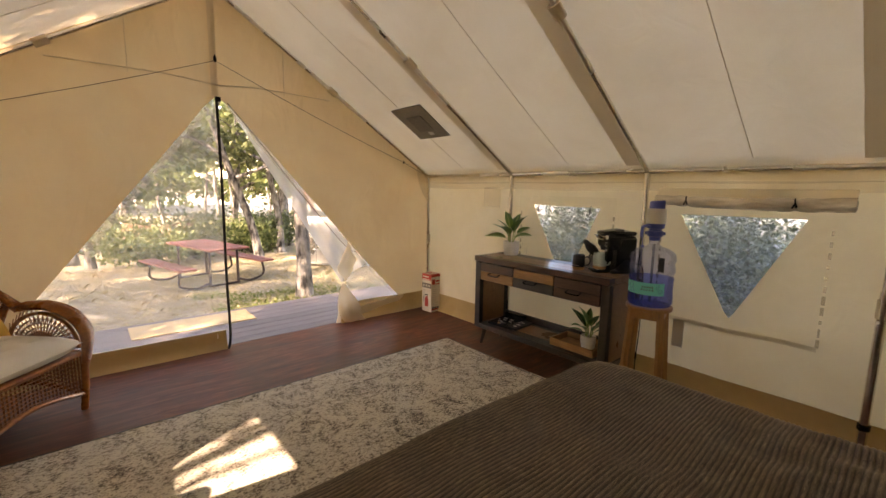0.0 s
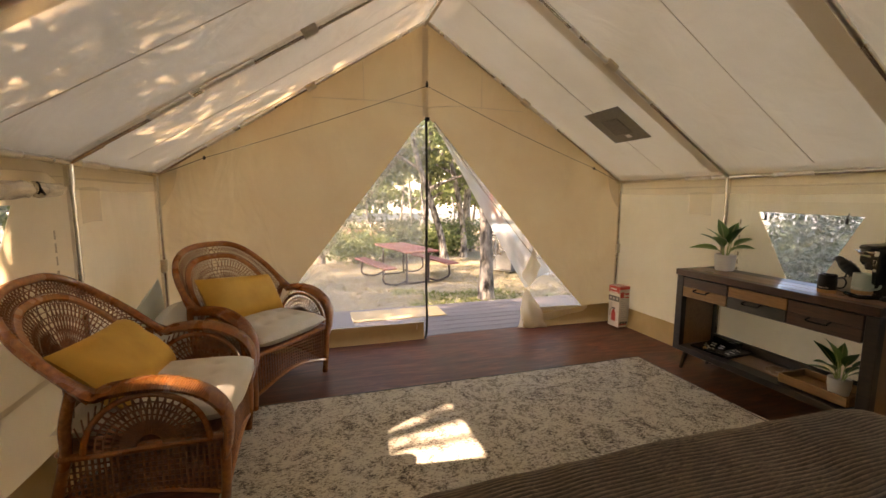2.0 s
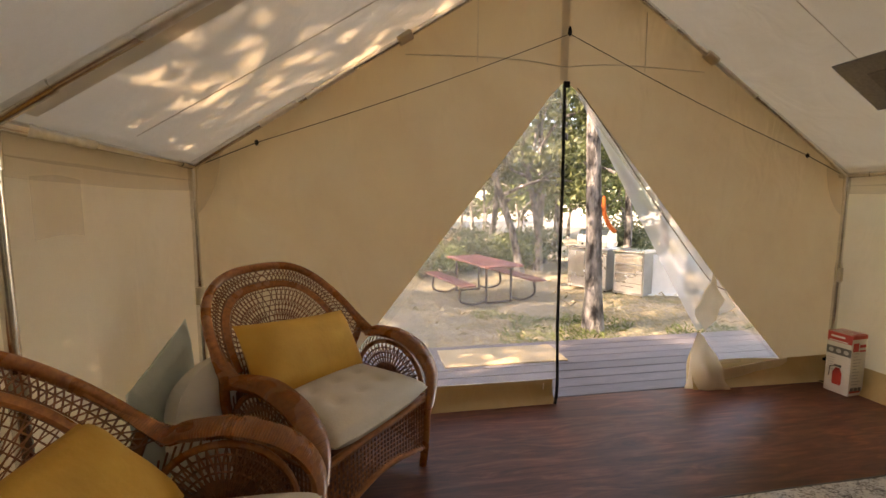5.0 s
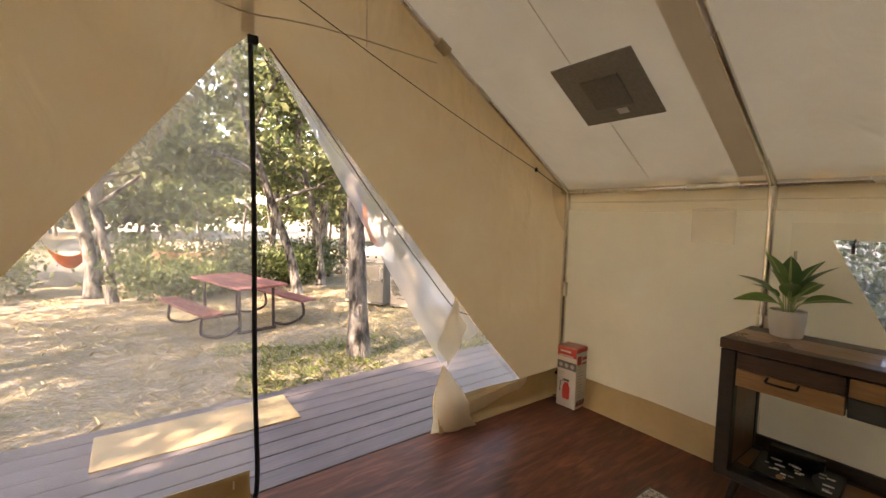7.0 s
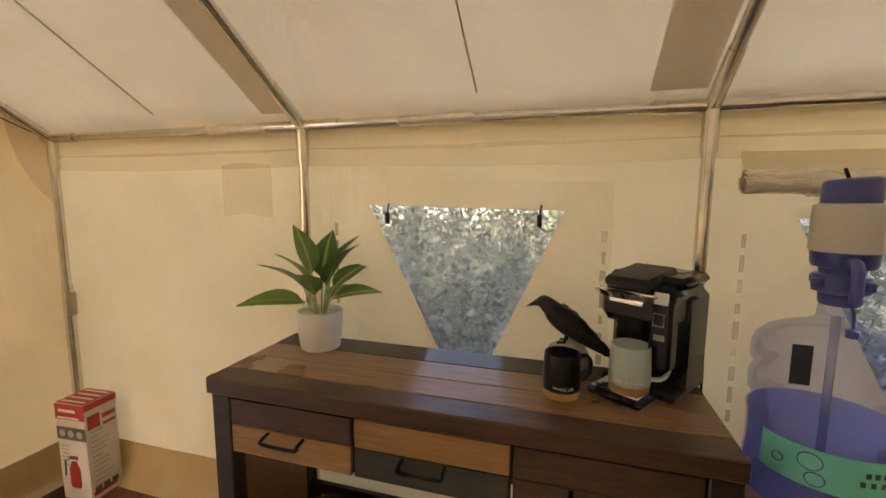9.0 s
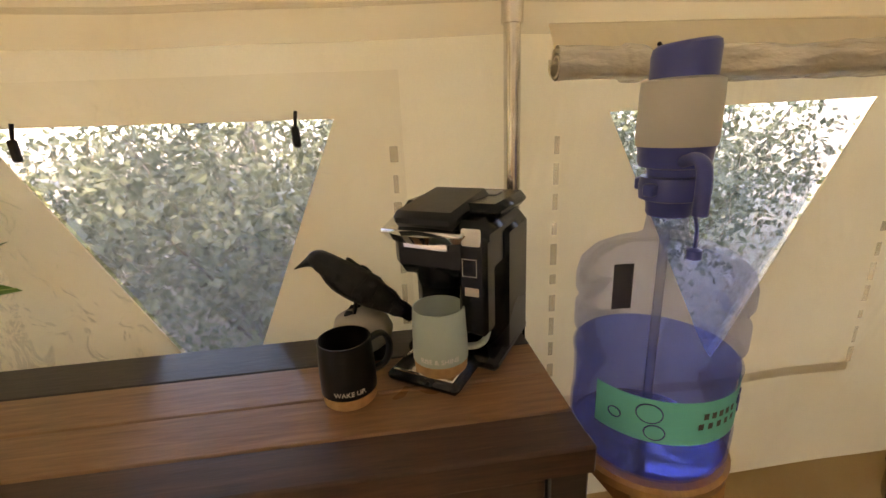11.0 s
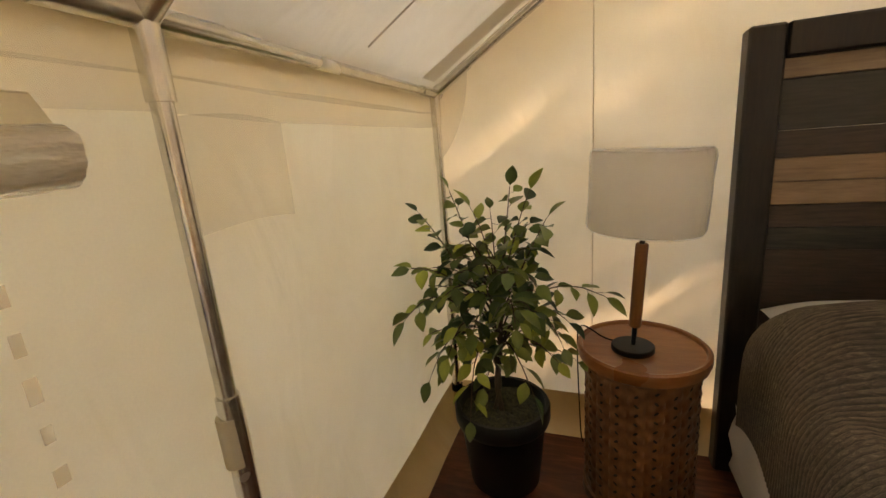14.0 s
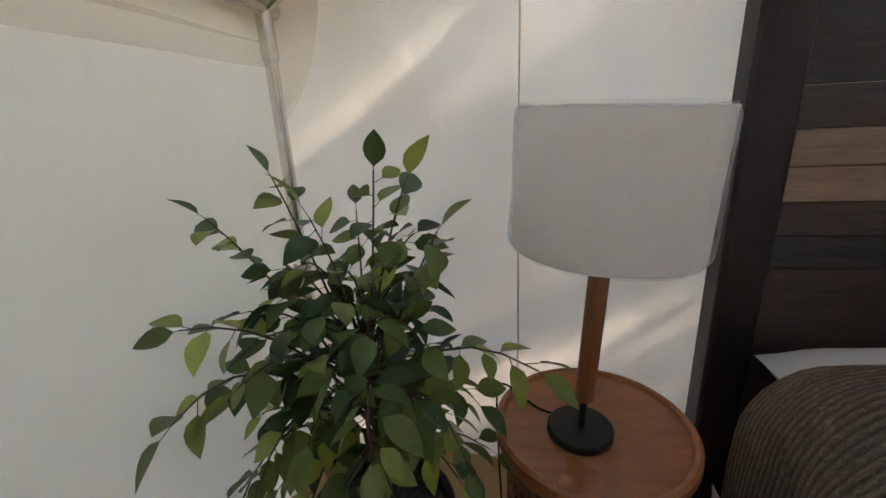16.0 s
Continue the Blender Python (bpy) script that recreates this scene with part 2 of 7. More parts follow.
GREY_INK = surf("grey_print", (0.10, 0.09, 0.085), (0.14, 0.13, 0.12), 8, 0.5, 0.05, 60)
PALE_INK = surf("pale_print", (0.42, 0.40, 0.37), (0.48, 0.46, 0.43), 8, 0.5, 0.05, 60)
WHITE_INK = surf("white_print", (0.75, 0.75, 0.73), (0.8, 0.8, 0.78), 8, 0.5, 0.05, 60)
BLUE = surf("blue_plastic", (0.055, 0.075, 0.30), (0.075, 0.10, 0.36), 6, 0.35, 0.05, 60)
PUMPWHITE = surf("ivory_plastic", (0.62, 0.60, 0.54), (0.68, 0.66, 0.60), 6, 0.4, 0.05, 60)
TURQUOISE = surf("turquoise_label", (0.12, 0.70, 0.62), (0.15, 0.76, 0.68), 6, 0.45, 0.05, 60)
JUG = see_through("blue_clear_plastic", (0.82, 0.84, 0.97), 0.015, (0.20, 0.26, 0.80), 0.05, 0.04, 0.4, 9, even=0.02)
WATER = see_through("water", (0.55, 0.62, 0.97), 0.005, (0.05, 0.09, 0.60), 0.04, 0.03)
TUBE = see_through("clear_tube", (0.80, 0.81, 0.84), 0.25, (0.6, 0.6, 0.66), 0.10, 0.1)
SOIL = surf("moss_and_soil", (0.012, 0.012, 0.008), (0.085, 0.085, 0.045), 70, 0.95, 1.0, 90, dist=0.01)
POTBLACK = surf("black_pot", (0.007, 0.0075, 0.008), (0.013, 0.014, 0.0145), 8, 0.4, 0.15, 40, spec=0.3)
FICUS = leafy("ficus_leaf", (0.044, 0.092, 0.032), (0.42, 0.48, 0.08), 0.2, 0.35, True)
# darker copy of the ficus leaf, shade inside the crown put into its colour
FICUS_REST = leafy("ficus_leaf_shaded", (0.028, 0.065, 0.024), (0.17, 0.24, 0.045), 0.15, 0.4)
DIEFF = leafy("variegated_leaf", (0.045, 0.13, 0.03), (0.22, 0.38, 0.09), 0.15, 0.32, True)
DIEFF_MID = surf("leaf_midrib", (0.28, 0.38, 0.12), (0.36, 0.46, 0.18), 30, 0.4, 0.1, 60)
TWIG = surf("twig_bark", (0.06, 0.04, 0.025), (0.12, 0.085, 0.055), 30, 0.85, 0.5, 80)
MAT_STRAW = surf("tan_mat", (0.44, 0.32, 0.17), (0.54, 0.41, 0.23), 30, 0.95, 0.6, 160)
BARK = surf("oak_bark", (0.030, 0.025, 0.021), (0.33, 0.30, 0.27), 9, 0.95, 1.0, 26, stretch=(1, 1, 0.4), spread=(0.38, 0.66), dist=0.05)
LEAF_A = leafy("oak_leaves", (0.056, 0.072, 0.027), (0.23, 0.245, 0.10), 0.45)
LEAF_B = leafy("shrub_leaves", (0.08, 0.10, 0.05), (0.27, 0.29, 0.15), 0.45)
# lighter copy of the leaf greens, sunlight put into the colour
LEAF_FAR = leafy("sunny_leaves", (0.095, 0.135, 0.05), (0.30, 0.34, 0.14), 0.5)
STRAW = leafy("dry_grass", (0.26, 0.20, 0.10), (0.56, 0.46, 0.27), 0.25, 0.9)
GREEN_GRASS = leafy("green_grass", (0.09, 0.12, 0.03), (0.26, 0.28, 0.09), 0.3, 0.9)
REDPAINT = wood("red_painted_plank", (0.20, 0.065, 0.055), (0.36, 0.14, 0.12), (14, 1.5, 14), 0.6, rnd=0.2)
IRON = surf("brown_iron", (0.03, 0.018, 0.015), (0.06, 0.035, 0.03), 14, 0.6, 0.2, 60)
INOX = surf("stainless", (0.5, 0.5, 0.5), (0.62, 0.62, 0.62), 20, 0.28, 0.05, 90, metal=1.0)
GREYBOARD = surf("grey_cabinet", (0.20, 0.20, 0.19), (0.27, 0.27, 0.25), 4, 0.5, 0.1, 60)
ORANGE = surf("orange_cloth", (0.55, 0.10, 0.015), (0.68, 0.17, 0.03), 6, 0.85, 0.5, 20, dist=0.02)
BROWNCLOTH = surf("brown_tarp", (0.18, 0.10, 0.055), (0.26, 0.155, 0.09), 4, 0.8, 0.5, 10, dist=0.03)
CARPAINT = surf("grey_blue_paint", (0.05, 0.065, 0.10), (0.065, 0.085, 0.125), 3, 0.25, 0.02, 40, coat=0.6)
CARGLASS = surf("dark_glass", (0.015, 0.018, 0.02), (0.02, 0.024, 0.028), 3, 0.06, 0.0, 40)
TYRE = surf("tyre_rubber", (0.015, 0.015, 0.015), (0.03, 0.03, 0.03), 20, 0.9, 0.3, 60)
TAILRED = surf("red_lens", (0.55, 0.01, 0.01), (0.65, 0.02, 0.015), 10, 0.12, 0.02, 60, coat=0.5)


def floor_material():
    n = Nodes("stained_plywood")
    vec = n.coords((1.2, 9, 1), 0.5)
    g = n.noise(vec, 2.0, 9.0, 0.65, 1.5)
    big = n.noise(n.coords(), 2.3, 5.0, 0.62, 0.6)
    col = n.ramp(g, [(0.3, (0.060, 0.017, 0.009)), (0.5, (0.140, 0.043, 0.020)), (0.72, (0.27, 0.10, 0.052))])
    col = n.blend(0.8, col, n.ramp(big, [(0.3, (0.5, 0.46, 0.45)), (0.7, (1.25, 1.2, 1.2))]), "MULTIPLY")
    p = n.add("ShaderNodeBsdfPrincipled", None, Base_Color=col, Roughness=n.ramp(big, [(0.3, (0.34,) * 3), (0.7, (0.52,) * 3)]), Normal=n.bump(g, 0.25, 0.002))
    return n.done(p.outputs[0])


def rug_material():
    n = Nodes("distressed_rug")
    fine = n.noise(n.coords((1, 1.6, 1)), 58.0, 7.0, 0.72, 0.8)
    mid = n.noise(n.coords((1, 1, 1)), 7.0, 4.0, 0.6, 1.5)
    mask = n.blend(0.30, fine, mid)
    col = n.ramp(mask, [(0.41, (0.085, 0.068, 0.055)), (0.46, (0.29, 0.24, 0.185)), (0.51, (0.60, 0.545, 0.44)), (0.75, (0.74, 0.69, 0.57))])
    pile_relief = n.noise(n.coords(), 240.0, 2.0)
    p = n.add("ShaderNodeBsdfPrincipled", None, Base_Color=col, Roughness=0.97, Normal=n.bump(pile_relief, 0.7, 0.004))
    return n.done(p.outputs[0])


def corduroy_material():
    n = Nodes("ribbed_chenille")
    vec = n.coords((1, 1, 1))
    tuft = n.noise(n.coords((3.0, 22, 8)), 8.0, 7.0, 0.78, 1.2)
    big = n.noise(vec, 3.5, 4.0, 0.6, 0.6)
    col = n.ramp(tuft, [(0.36, (0.038, 0.029, 0.021)), (0.55, (0.112, 0.085, 0.060)), (0.74, (0.28, 0.22, 0.155))])
    col = n.blend(0.7, col, n.ramp(big, [(0.3, (0.65, 0.65, 0.65)), (0.7, (1.15, 1.15, 1.15))]), "MULTIPLY")
    # shade between the ribs put into the colour: grooves darker, ridges lighter
    pile_relief = n.add("ShaderNodeNewGeometry").outputs["Pointiness"]
    col = n.blend(1.0, col, n.ramp(pile_relief, [(0.46, (0.60, 0.60, 0.60)), (0.50, (1.1, 1.1, 1.1)), (0.54, (1.7, 1.7, 1.7))]), "MULTIPLY")
    p = n.add("ShaderNodeBsdfPrincipled", None, Base_Color=col, Roughness=0.75, Sheen_Weight=0.5, Sheen_Roughness=0.35, Sheen_Tint=(0.62, 0.48, 0.34, 1), Normal=n.bump(n.noise(vec, 160, 3.0), 0.3, 0.002))
    return n.done(p.outputs[0])


def ground_material():
    n = Nodes("dry_litter")
    a = n.noise(n.coords((1, 1, 1)), 1.1, 6.0, 0.65, 0.8)
    fine = n.noise(n.coords((1, 2.2, 1), 0.5), 24.0, 7.0, 0.75, 1.0)
    col = n.ramp(fine, [(0.36, (0.09, 0.065, 0.04)), (0.5, (0.31, 0.255, 0.175)), (0.64, (0.60, 0.535, 0.42))])
    col = n.blend(n.ramp(a, [(0.5, (0, 0, 0)), (0.68, (0.8, 0.8, 0.8))]), col, (0.19, 0.19, 0.075))
    p = n.add("ShaderNodeBsdfPrincipled", None, Base_Color=col, Roughness=1.0, Normal=n.bump(fine, 1.0, 0.03))
    return n.done(p.outputs[0])


FLOOR, RUG, CORD, GROUND = floor_material(), rug_material(), corduroy_material(), ground_material()
DECK = wood("deck_board", (0.145, 0.122, 0.122), (0.24, 0.205, 0.205), (0.8, 14, 14), 0.55, rnd=0.14, bump=0.4)

# ---- building helpers ----


class G:
    """Gathers the faces of one mesh."""

    def __init__(self):
        self.v, self.f = [], []

    def add(self, vs, fs, m=None):
        o = len(self.v)
        self.v += [tuple(m @ Vector(v)) if m else tuple(v) for v in vs]
        self.f += [[i + o for i in f] for f in fs]
        return self

    def box(self, c, s, m=None, b=0.0):
        h = [k / 2 for k in s]
        if b <= 0:
            vs = [(c[0] + x * h[0], c[1] + y * h[1], c[2] + z * h[2]) for x in (-1, 1) for y in (-1, 1) for z in (-1, 1)]
            return self.add(vs, [(0, 1, 3, 2), (4, 6, 7, 5), (0, 4, 5, 1), (2, 3, 7, 6), (0, 2, 6, 4), (1, 5, 7, 3)], m)
        b = min(b, min(h) * 0.9)
        vs, index = [], {}
        for x in (-1, 1):
            for y in (-1, 1):
                for z in (-1, 1):
                    for ax in range(3):
                        p = [x * (h[0] - b), y * (h[1] - b), z * (h[2] - b)]
                        p[ax] = (x, y, z)[ax] * h[ax]
                        index[x, y, z, ax] = len(vs)
                        vs.append([c[i] + p[i] for i in range(3)])
        fs = []
        for ax in range(3):
            o1, o2 = (ax + 1) % 3, (ax + 2) % 3
            for s1 in (-1, 1):
                q = []
                for a, d in ((-1, -1), (1, -1), (1, 1), (-1, 1)):
                    k = [0, 0, 0]
                    k[ax], k[o1], k[o2] = s1, a, d
                    q.append(index[(*k, ax)])
                fs.append(q if s1 > 0 else q[::-1])
                for s2 in (-1, 1):
                    k0, k1 = [0, 0, 0], [0, 0, 0]
                    k0[ax] = k1[ax] = s1
                    k0[o1] = k1[o1] = s2
                    k0[o2], k1[o2] = -1, 1
                    q = [index[(*k0, ax)], index[(*k1, ax)], index[(*k1, o1)], index[(*k0, o1)]]
                    fs.append(q if s1 * s2 < 0 else q[::-1])
        for x in (-1, 1):
            for y in (-1, 1):
                for z in (-1, 1):
                    q = [index[x, y, z, 0], index[x, y, z, 1], index[x, y, z, 2]]
                    fs.append(q if x * y * z > 0 else q[::-1])
        return self.add(vs, fs, m)

    def tube(self, pts, r, n=8, flat=None, side=None, caps=True, loop=False):
        """A pipe along points. r: a radius or one for each point; flat: (across, along side) factors."""
        pts = [Vector(p) for p in pts]
        k = len(pts)
        rs = r if isinstance(r, (list, tuple)) else [r] * k
        ref, rows = None, []
        for i, p in enumerate(pts):
            d = (pts[(i + 1) % k] - pts[i - 1]) if loop else (pts[min(i + 1, k - 1)] - pts[max(i - 1, 0)])
            d = d.normalized() if d.length > 1e-9 else Vector((0, 0, 1))
            if side is not None:
                ref = Vector(side)
            elif ref is None:
                ref = Vector((1, 0, 0)) if abs(d.x) < 0.8 else Vector((0, 1, 0))
            u = (ref - d * ref.dot(d)).normalized()
            w = d.cross(u)
            ref = u if side is None else ref
            fu, fw = flat or (1, 1)
            rows.append([p + (u * math.cos(2 * math.pi * j / n) * fu + w * math.sin(2 * math.pi * j / n) * fw) * rs[i] for j in range(n)])
        vs = [v for row in rows for v in row]
        fs = [(i * n + j, i * n + (j + 1) % n, ((i + 1) % k) * n + (j + 1) % n, ((i + 1) % k) * n + j) for i in range(k if loop else k - 1) for j in range(n)]
        if caps and not loop:
            fs += [tuple(range(n))[::-1], tuple(range((k - 1) * n, k * n))]
        return self.add(vs, fs)

    def lathe(self, prof, n=32, c=(0, 0, 0), m=None, wob=None):
        vs, k = [], len(prof)
        for i, (r, z) in enumerate(prof):
            for j in range(n):
                a = 2 * math.pi * j / n
                q = r + (wob(a, z) if wob else 0)
                vs.append((c[0] + q * math.cos(a), c[1] + q * math.sin(a), c[2] + z))
        fs = [(i * n + j, i * n + (j + 1) % n, (i + 1) * n + (j + 1) % n, (i + 1) * n + j) for i in range(k - 1) for j in range(n)]
        if prof[0][0] > 1e-4:
            fs.append(tuple(range(n))[::-1])
        if prof[-1][0] > 1e-4:
            fs.append(tuple(range((k - 1) * n, k * n)))
        return self.add(vs, fs, m)

    def grid(self, fn, nu, nv, m=None):
        vs = [fn(i / nu, j / nv) for i in range(nu + 1) for j in range(nv + 1)]
        fs = [(i * (nv + 1) + j, (i + 1) * (nv + 1) + j, (i + 1) * (nv + 1) + j + 1, i * (nv + 1) + j + 1) for i in range(nu) for j in range(nv)]
        return self.add(vs, fs, m)

    def prism(self, poly, axis, lo, hi):
        """A flat outline pushed out along an axis (0 x, 1 y, 2 z); poly in the other two axes, in order."""
        def put(p, d):
            q = list(p)
            q.insert(axis, d)
            return q
        k = len(poly)
        vs = [put(p, lo) for p in poly] + [put(p, hi) for p in poly]
        fs = [tuple(range(k)), tuple(range(k, 2 * k))[::-1]] + [(i, k + i, k + (i + 1) % k, (i + 1) % k) for i in range(k)]
        return self.add(vs, fs)

    def mesh(self, name, mat, sharp=40.0, recalc=True):
        me = bpy.data.meshes.new(name)
        me.from_pydata(self.v, [], self.f)
        if recalc:
            bm = bmesh.new()
            bm.from_mesh(me)
            bmesh.ops.recalc_face_normals(bm, faces=bm.faces)
            bm.to_mesh(me)
            bm.free()
        me.polygons.foreach_set("use_smooth", [True] * len(me.polygons))
        me.set_sharp_from_angle(angle=radians(sharp))
        me.materials.append(mat)
        return me


def spline(pts, steps=6, closed=False):
    """A smooth line through points."""
    p = [Vector(q) for q in pts]
    k, out = len(p), []
    for i in range(k if closed else k - 1):
        if closed:
            a, b, c, d = p[i - 1], p[i], p[(i + 1) % k], p[(i + 2) % k]
        else:
            a, b, c, d = p[max(i - 1, 0)], p[i], p[i + 1], p[min(i + 2, k - 1)]
        for s in range(steps):
            t = s / steps
            out.append(0.5 * ((2 * b) + (c - a) * t + (2 * a - 5 * b + 4 * c - d) * t * t + (3 * b - a - 3 * c + d) * t ** 3))
    if not closed:
        out.append(p[-1])
    return out


def part(name, g, material, parent=None, label="", sharp=40.0, recalc=True):
    ob = new(name, g.mesh(name, material, sharp, recalc))
    if parent:
        ob.parent = parent
    return tagged(ob, label)


def thing(name, label, category, m=None, group=""):
    ob = new(name)
    ob.empty_display_size = 0.1
    ob.matrix_basis = m or Matrix()
    return tagged(ob, label, category, group)


def solo(name, g, material, label, category, kind="", m=None, group="", sharp=40.0, recalc=True):
    ob = part(name, g, material, None, label, sharp, recalc)
    ob.matrix_basis = m or Matrix()
    return tagged(ob, "", category, group, kind)


def structure(name, g, material, label, category, sharp=40.0, recalc=True):
    return solo(name, g, material, label, category, "structure", sharp=sharp, recalc=recalc)


def filled(outline, holes, fn, name, material, label, category):
    """A flat sheet with openings cut through it; fn lays 2D points into the world."""
    bm = bmesh.new()
    for ring in [outline] + holes:
        vs = [bm.verts.new(fn(*p)) for p in ring]
        for i in range(len(vs)):
            bm.edges.new((vs[i - 1], vs[i]))
    bmesh.ops.triangle_fill(bm, edges=bm.edges[:], use_beauty=True)
    me = bpy.data.meshes.new(name)
    bm.to_mesh(me)
    bm.free()
    me.materials.append(material)
    ob = new(name, me)
    s = ob.modifiers.new("thickness", "SOLIDIFY")
    s.thickness, s.offset = 0.004, 0.0
    return tagged(ob, label, category, "", "structure")

# ---- the tent ----
XR, XL, YF, YB = 0.04, -4.32, 4.93, -0.05
EAVE, RIDGE, XM = 1.52, 2.88, -2.14
PITCH = (RIDGE - EAVE) / 2.14
POSTS = (4.88, 3.66, 2.44, 1.22, 0.0)

g = G().box((-2.14, 2.45, -0.03), (4.62, 5.04, 0.06))
structure("floor", g, FLOOR, "reddish brown stained plywood tent floor", "floor")


def roof_z(x):
    return EAVE + 0.045 + PITCH * (2.14 - abs(x - XM))


def roof_side(sign):
    """One slope of the roof, sagging a little between the rafters."""
    def at(u, v):
        y = YB - 0.25 + u * (YF - YB + 0.5)
        d = v * 2.24
        x = XM + sign * d
        bay = abs(math.sin(math.pi * y / 1.22))
        sag = 0.022 * bay * math.sin(math.pi * min(v * 1.02, 1))
        return (x, y, RIDGE + 0.045 - PITCH * d - sag)
    return G().grid(at, 60, 14)


for sign, nm in ((1, "ceiling_east"), (-1, "ceiling_west")):
    ob = structure(nm, roof_side(sign), CANVAS_ROOF, "sloping cream canvas tent roof on a pipe frame", "tent roof", sharp=180, recalc=False)
    ob.modifiers.new("thickness", "SOLIDIFY").thickness = 0.004

WIN_E = [[(3.432, 1.255), (2.793, 1.245), (3.02, 0.74), (3.085, 0.585), (3.15, 0.70)],
         [(2.214, 1.233), (1.558, 1.238), (1.85, 0.64), (1.88, 0.59), (1.91, 0.63)]]
WIN_W = [[(3.292, 1.315), (2.66, 1.315), (2.92, 0.75), (2.95, 0.69), (2.99, 0.75)],
         [(2.21, 1.315), (1.56, 1.315), (1.85, 0.75), (1.88, 0.69), (1.91, 0.75)]]
SIDE = [(YB, 0.05), (YF, 0.05), (YF, EAVE + 0.05), (YB, EAVE + 0.05)]
filled(SIDE, WIN_E, lambda y, z: (XR, y, z), "wall_east", CANVAS, "cream canvas tent side wall with triangular windows", "tent wall")
filled(SIDE, WIN_W, lambda y, z: (XL, y, z), "wall_west", CANVAS, "cream canvas tent side wall with dappled sun", "tent wall")
GABLE = [(XL, 0.05), (XR, 0.05), (XR, EAVE + 0.04), (XM, RIDGE + 0.02), (XL, EAVE + 0.04)]
filled(GABLE, [], lambda x, z: (x, YB, z), "wall_south", CANVAS, "cream canvas tent end wall with dappled sun", "tent wall")
GABLE_F = [(XL, 0.05), (-2.16, 0.05), (-2.16, 0.15), (-3.62, 0.17), (-3.45, 0.40), (-3.26, 0.645), (-2.78, 1.26), (-2.36, 1.80), (-2.22, 1.99), (-2.13, 2.075), (-2.03, 2.01), (-1.50, 1.42), (-0.80, 0.625), (-0.38, 0.185), (-1.0, 0.12), (-1.09, 0.05), (XR, 0.05), (XR, EAVE + 0.04), (XM, RIDGE + 0.02), (XL, EAVE + 0.04)]
filled(GABLE_F, [], lambda x, z: (x, YF, z), "wall_north", CANVAS_TAN, "tan canvas tent front with a triangular doorway", "tent wall")

HEM_L = [(-2.22, 1.99), (-2.36, 1.80), (-2.78, 1.26), (-3.26, 0.645), (-3.45, 0.40), (-3.62, 0.17)]
HEM_R = [(-2.03, 2.01), (-1.50, 1.42), (-0.80, 0.625), (-0.38, 0.185)]
for line, d, nm in ((HEM_L, 1, "trim"), (HEM_R, -1, "trim")):
    vs = []
    for k, (x, z) in enumerate(line):
        w = 0.022 + 0.035 * math.sin(math.pi * (k + 0.6) / len(line))
        vs += [(x, YF - 0.004, z), (x + d * w, YF - 0.002, z - 0.3 * w)]
    structure(nm, G().add(vs, [(2 * k, 2 * k + 1, 2 * k + 3, 2 * k + 2) for k in range(len(line) - 1)]), HEM, "thin pale hem along the doorway edge", "tent hem", 180, False)

# skirting vinyl along the foot of the walls


def skirt(p0, p1, h, lean, name="baseboard"):
    p0, p1 = Vector(p0), Vector(p1)
    k = max(4, int((p1 - p0).length / 0.05))
    side_way = Vector((lean[0], lean[1], 0))
    def at(u, v):
        p = p0.lerp(p1, u)
        w = 0.010 * noise.noise((p.x * 3, p.y * 3, v * 2)) + 0.012 * math.sin(math.pi * v) * noise.noise((p.x * 7, p.y * 7, 4))
        return p + side_way * ((1 - v) ** 2 + w * 6) + Vector((0, 0, -0.004 + v * (h + 0.012 * noise.noise((p.x * 2, p.y * 2, 9)))))
    return structure(name, G().grid(at, k, 6), KHAKI, "khaki vinyl sod cloth along the tent wall foot", "skirting", 180, False)


skirt((XR - 0.006, YB, 0), (XR - 0.006, YF, 0), 0.19, (-0.06, 0))
skirt((XL + 0.006, YB, 0), (XL + 0.006, YF, 0), 0.19, (0.06, 0))
skirt((XL, YB + 0.006, 0), (XR, YB + 0.006, 0), 0.19, (0, 0.06))
skirt((XL, YF - 0.008, 0), (-2.16, YF - 0.008, 0), 0.165, (0, -0.03))
skirt((-1.09, YF + 0.02, 0), (XR, YF - 0.012, 0), 0.20, (0, -0.03))

# ---- pipe frame ----


def pipe(name, pts, r, label, category="tent pole", mat=None, n=12):
    return solo(name, G().tube(pts, r, n), mat or STEEL, label, category, group="tent pole frame")


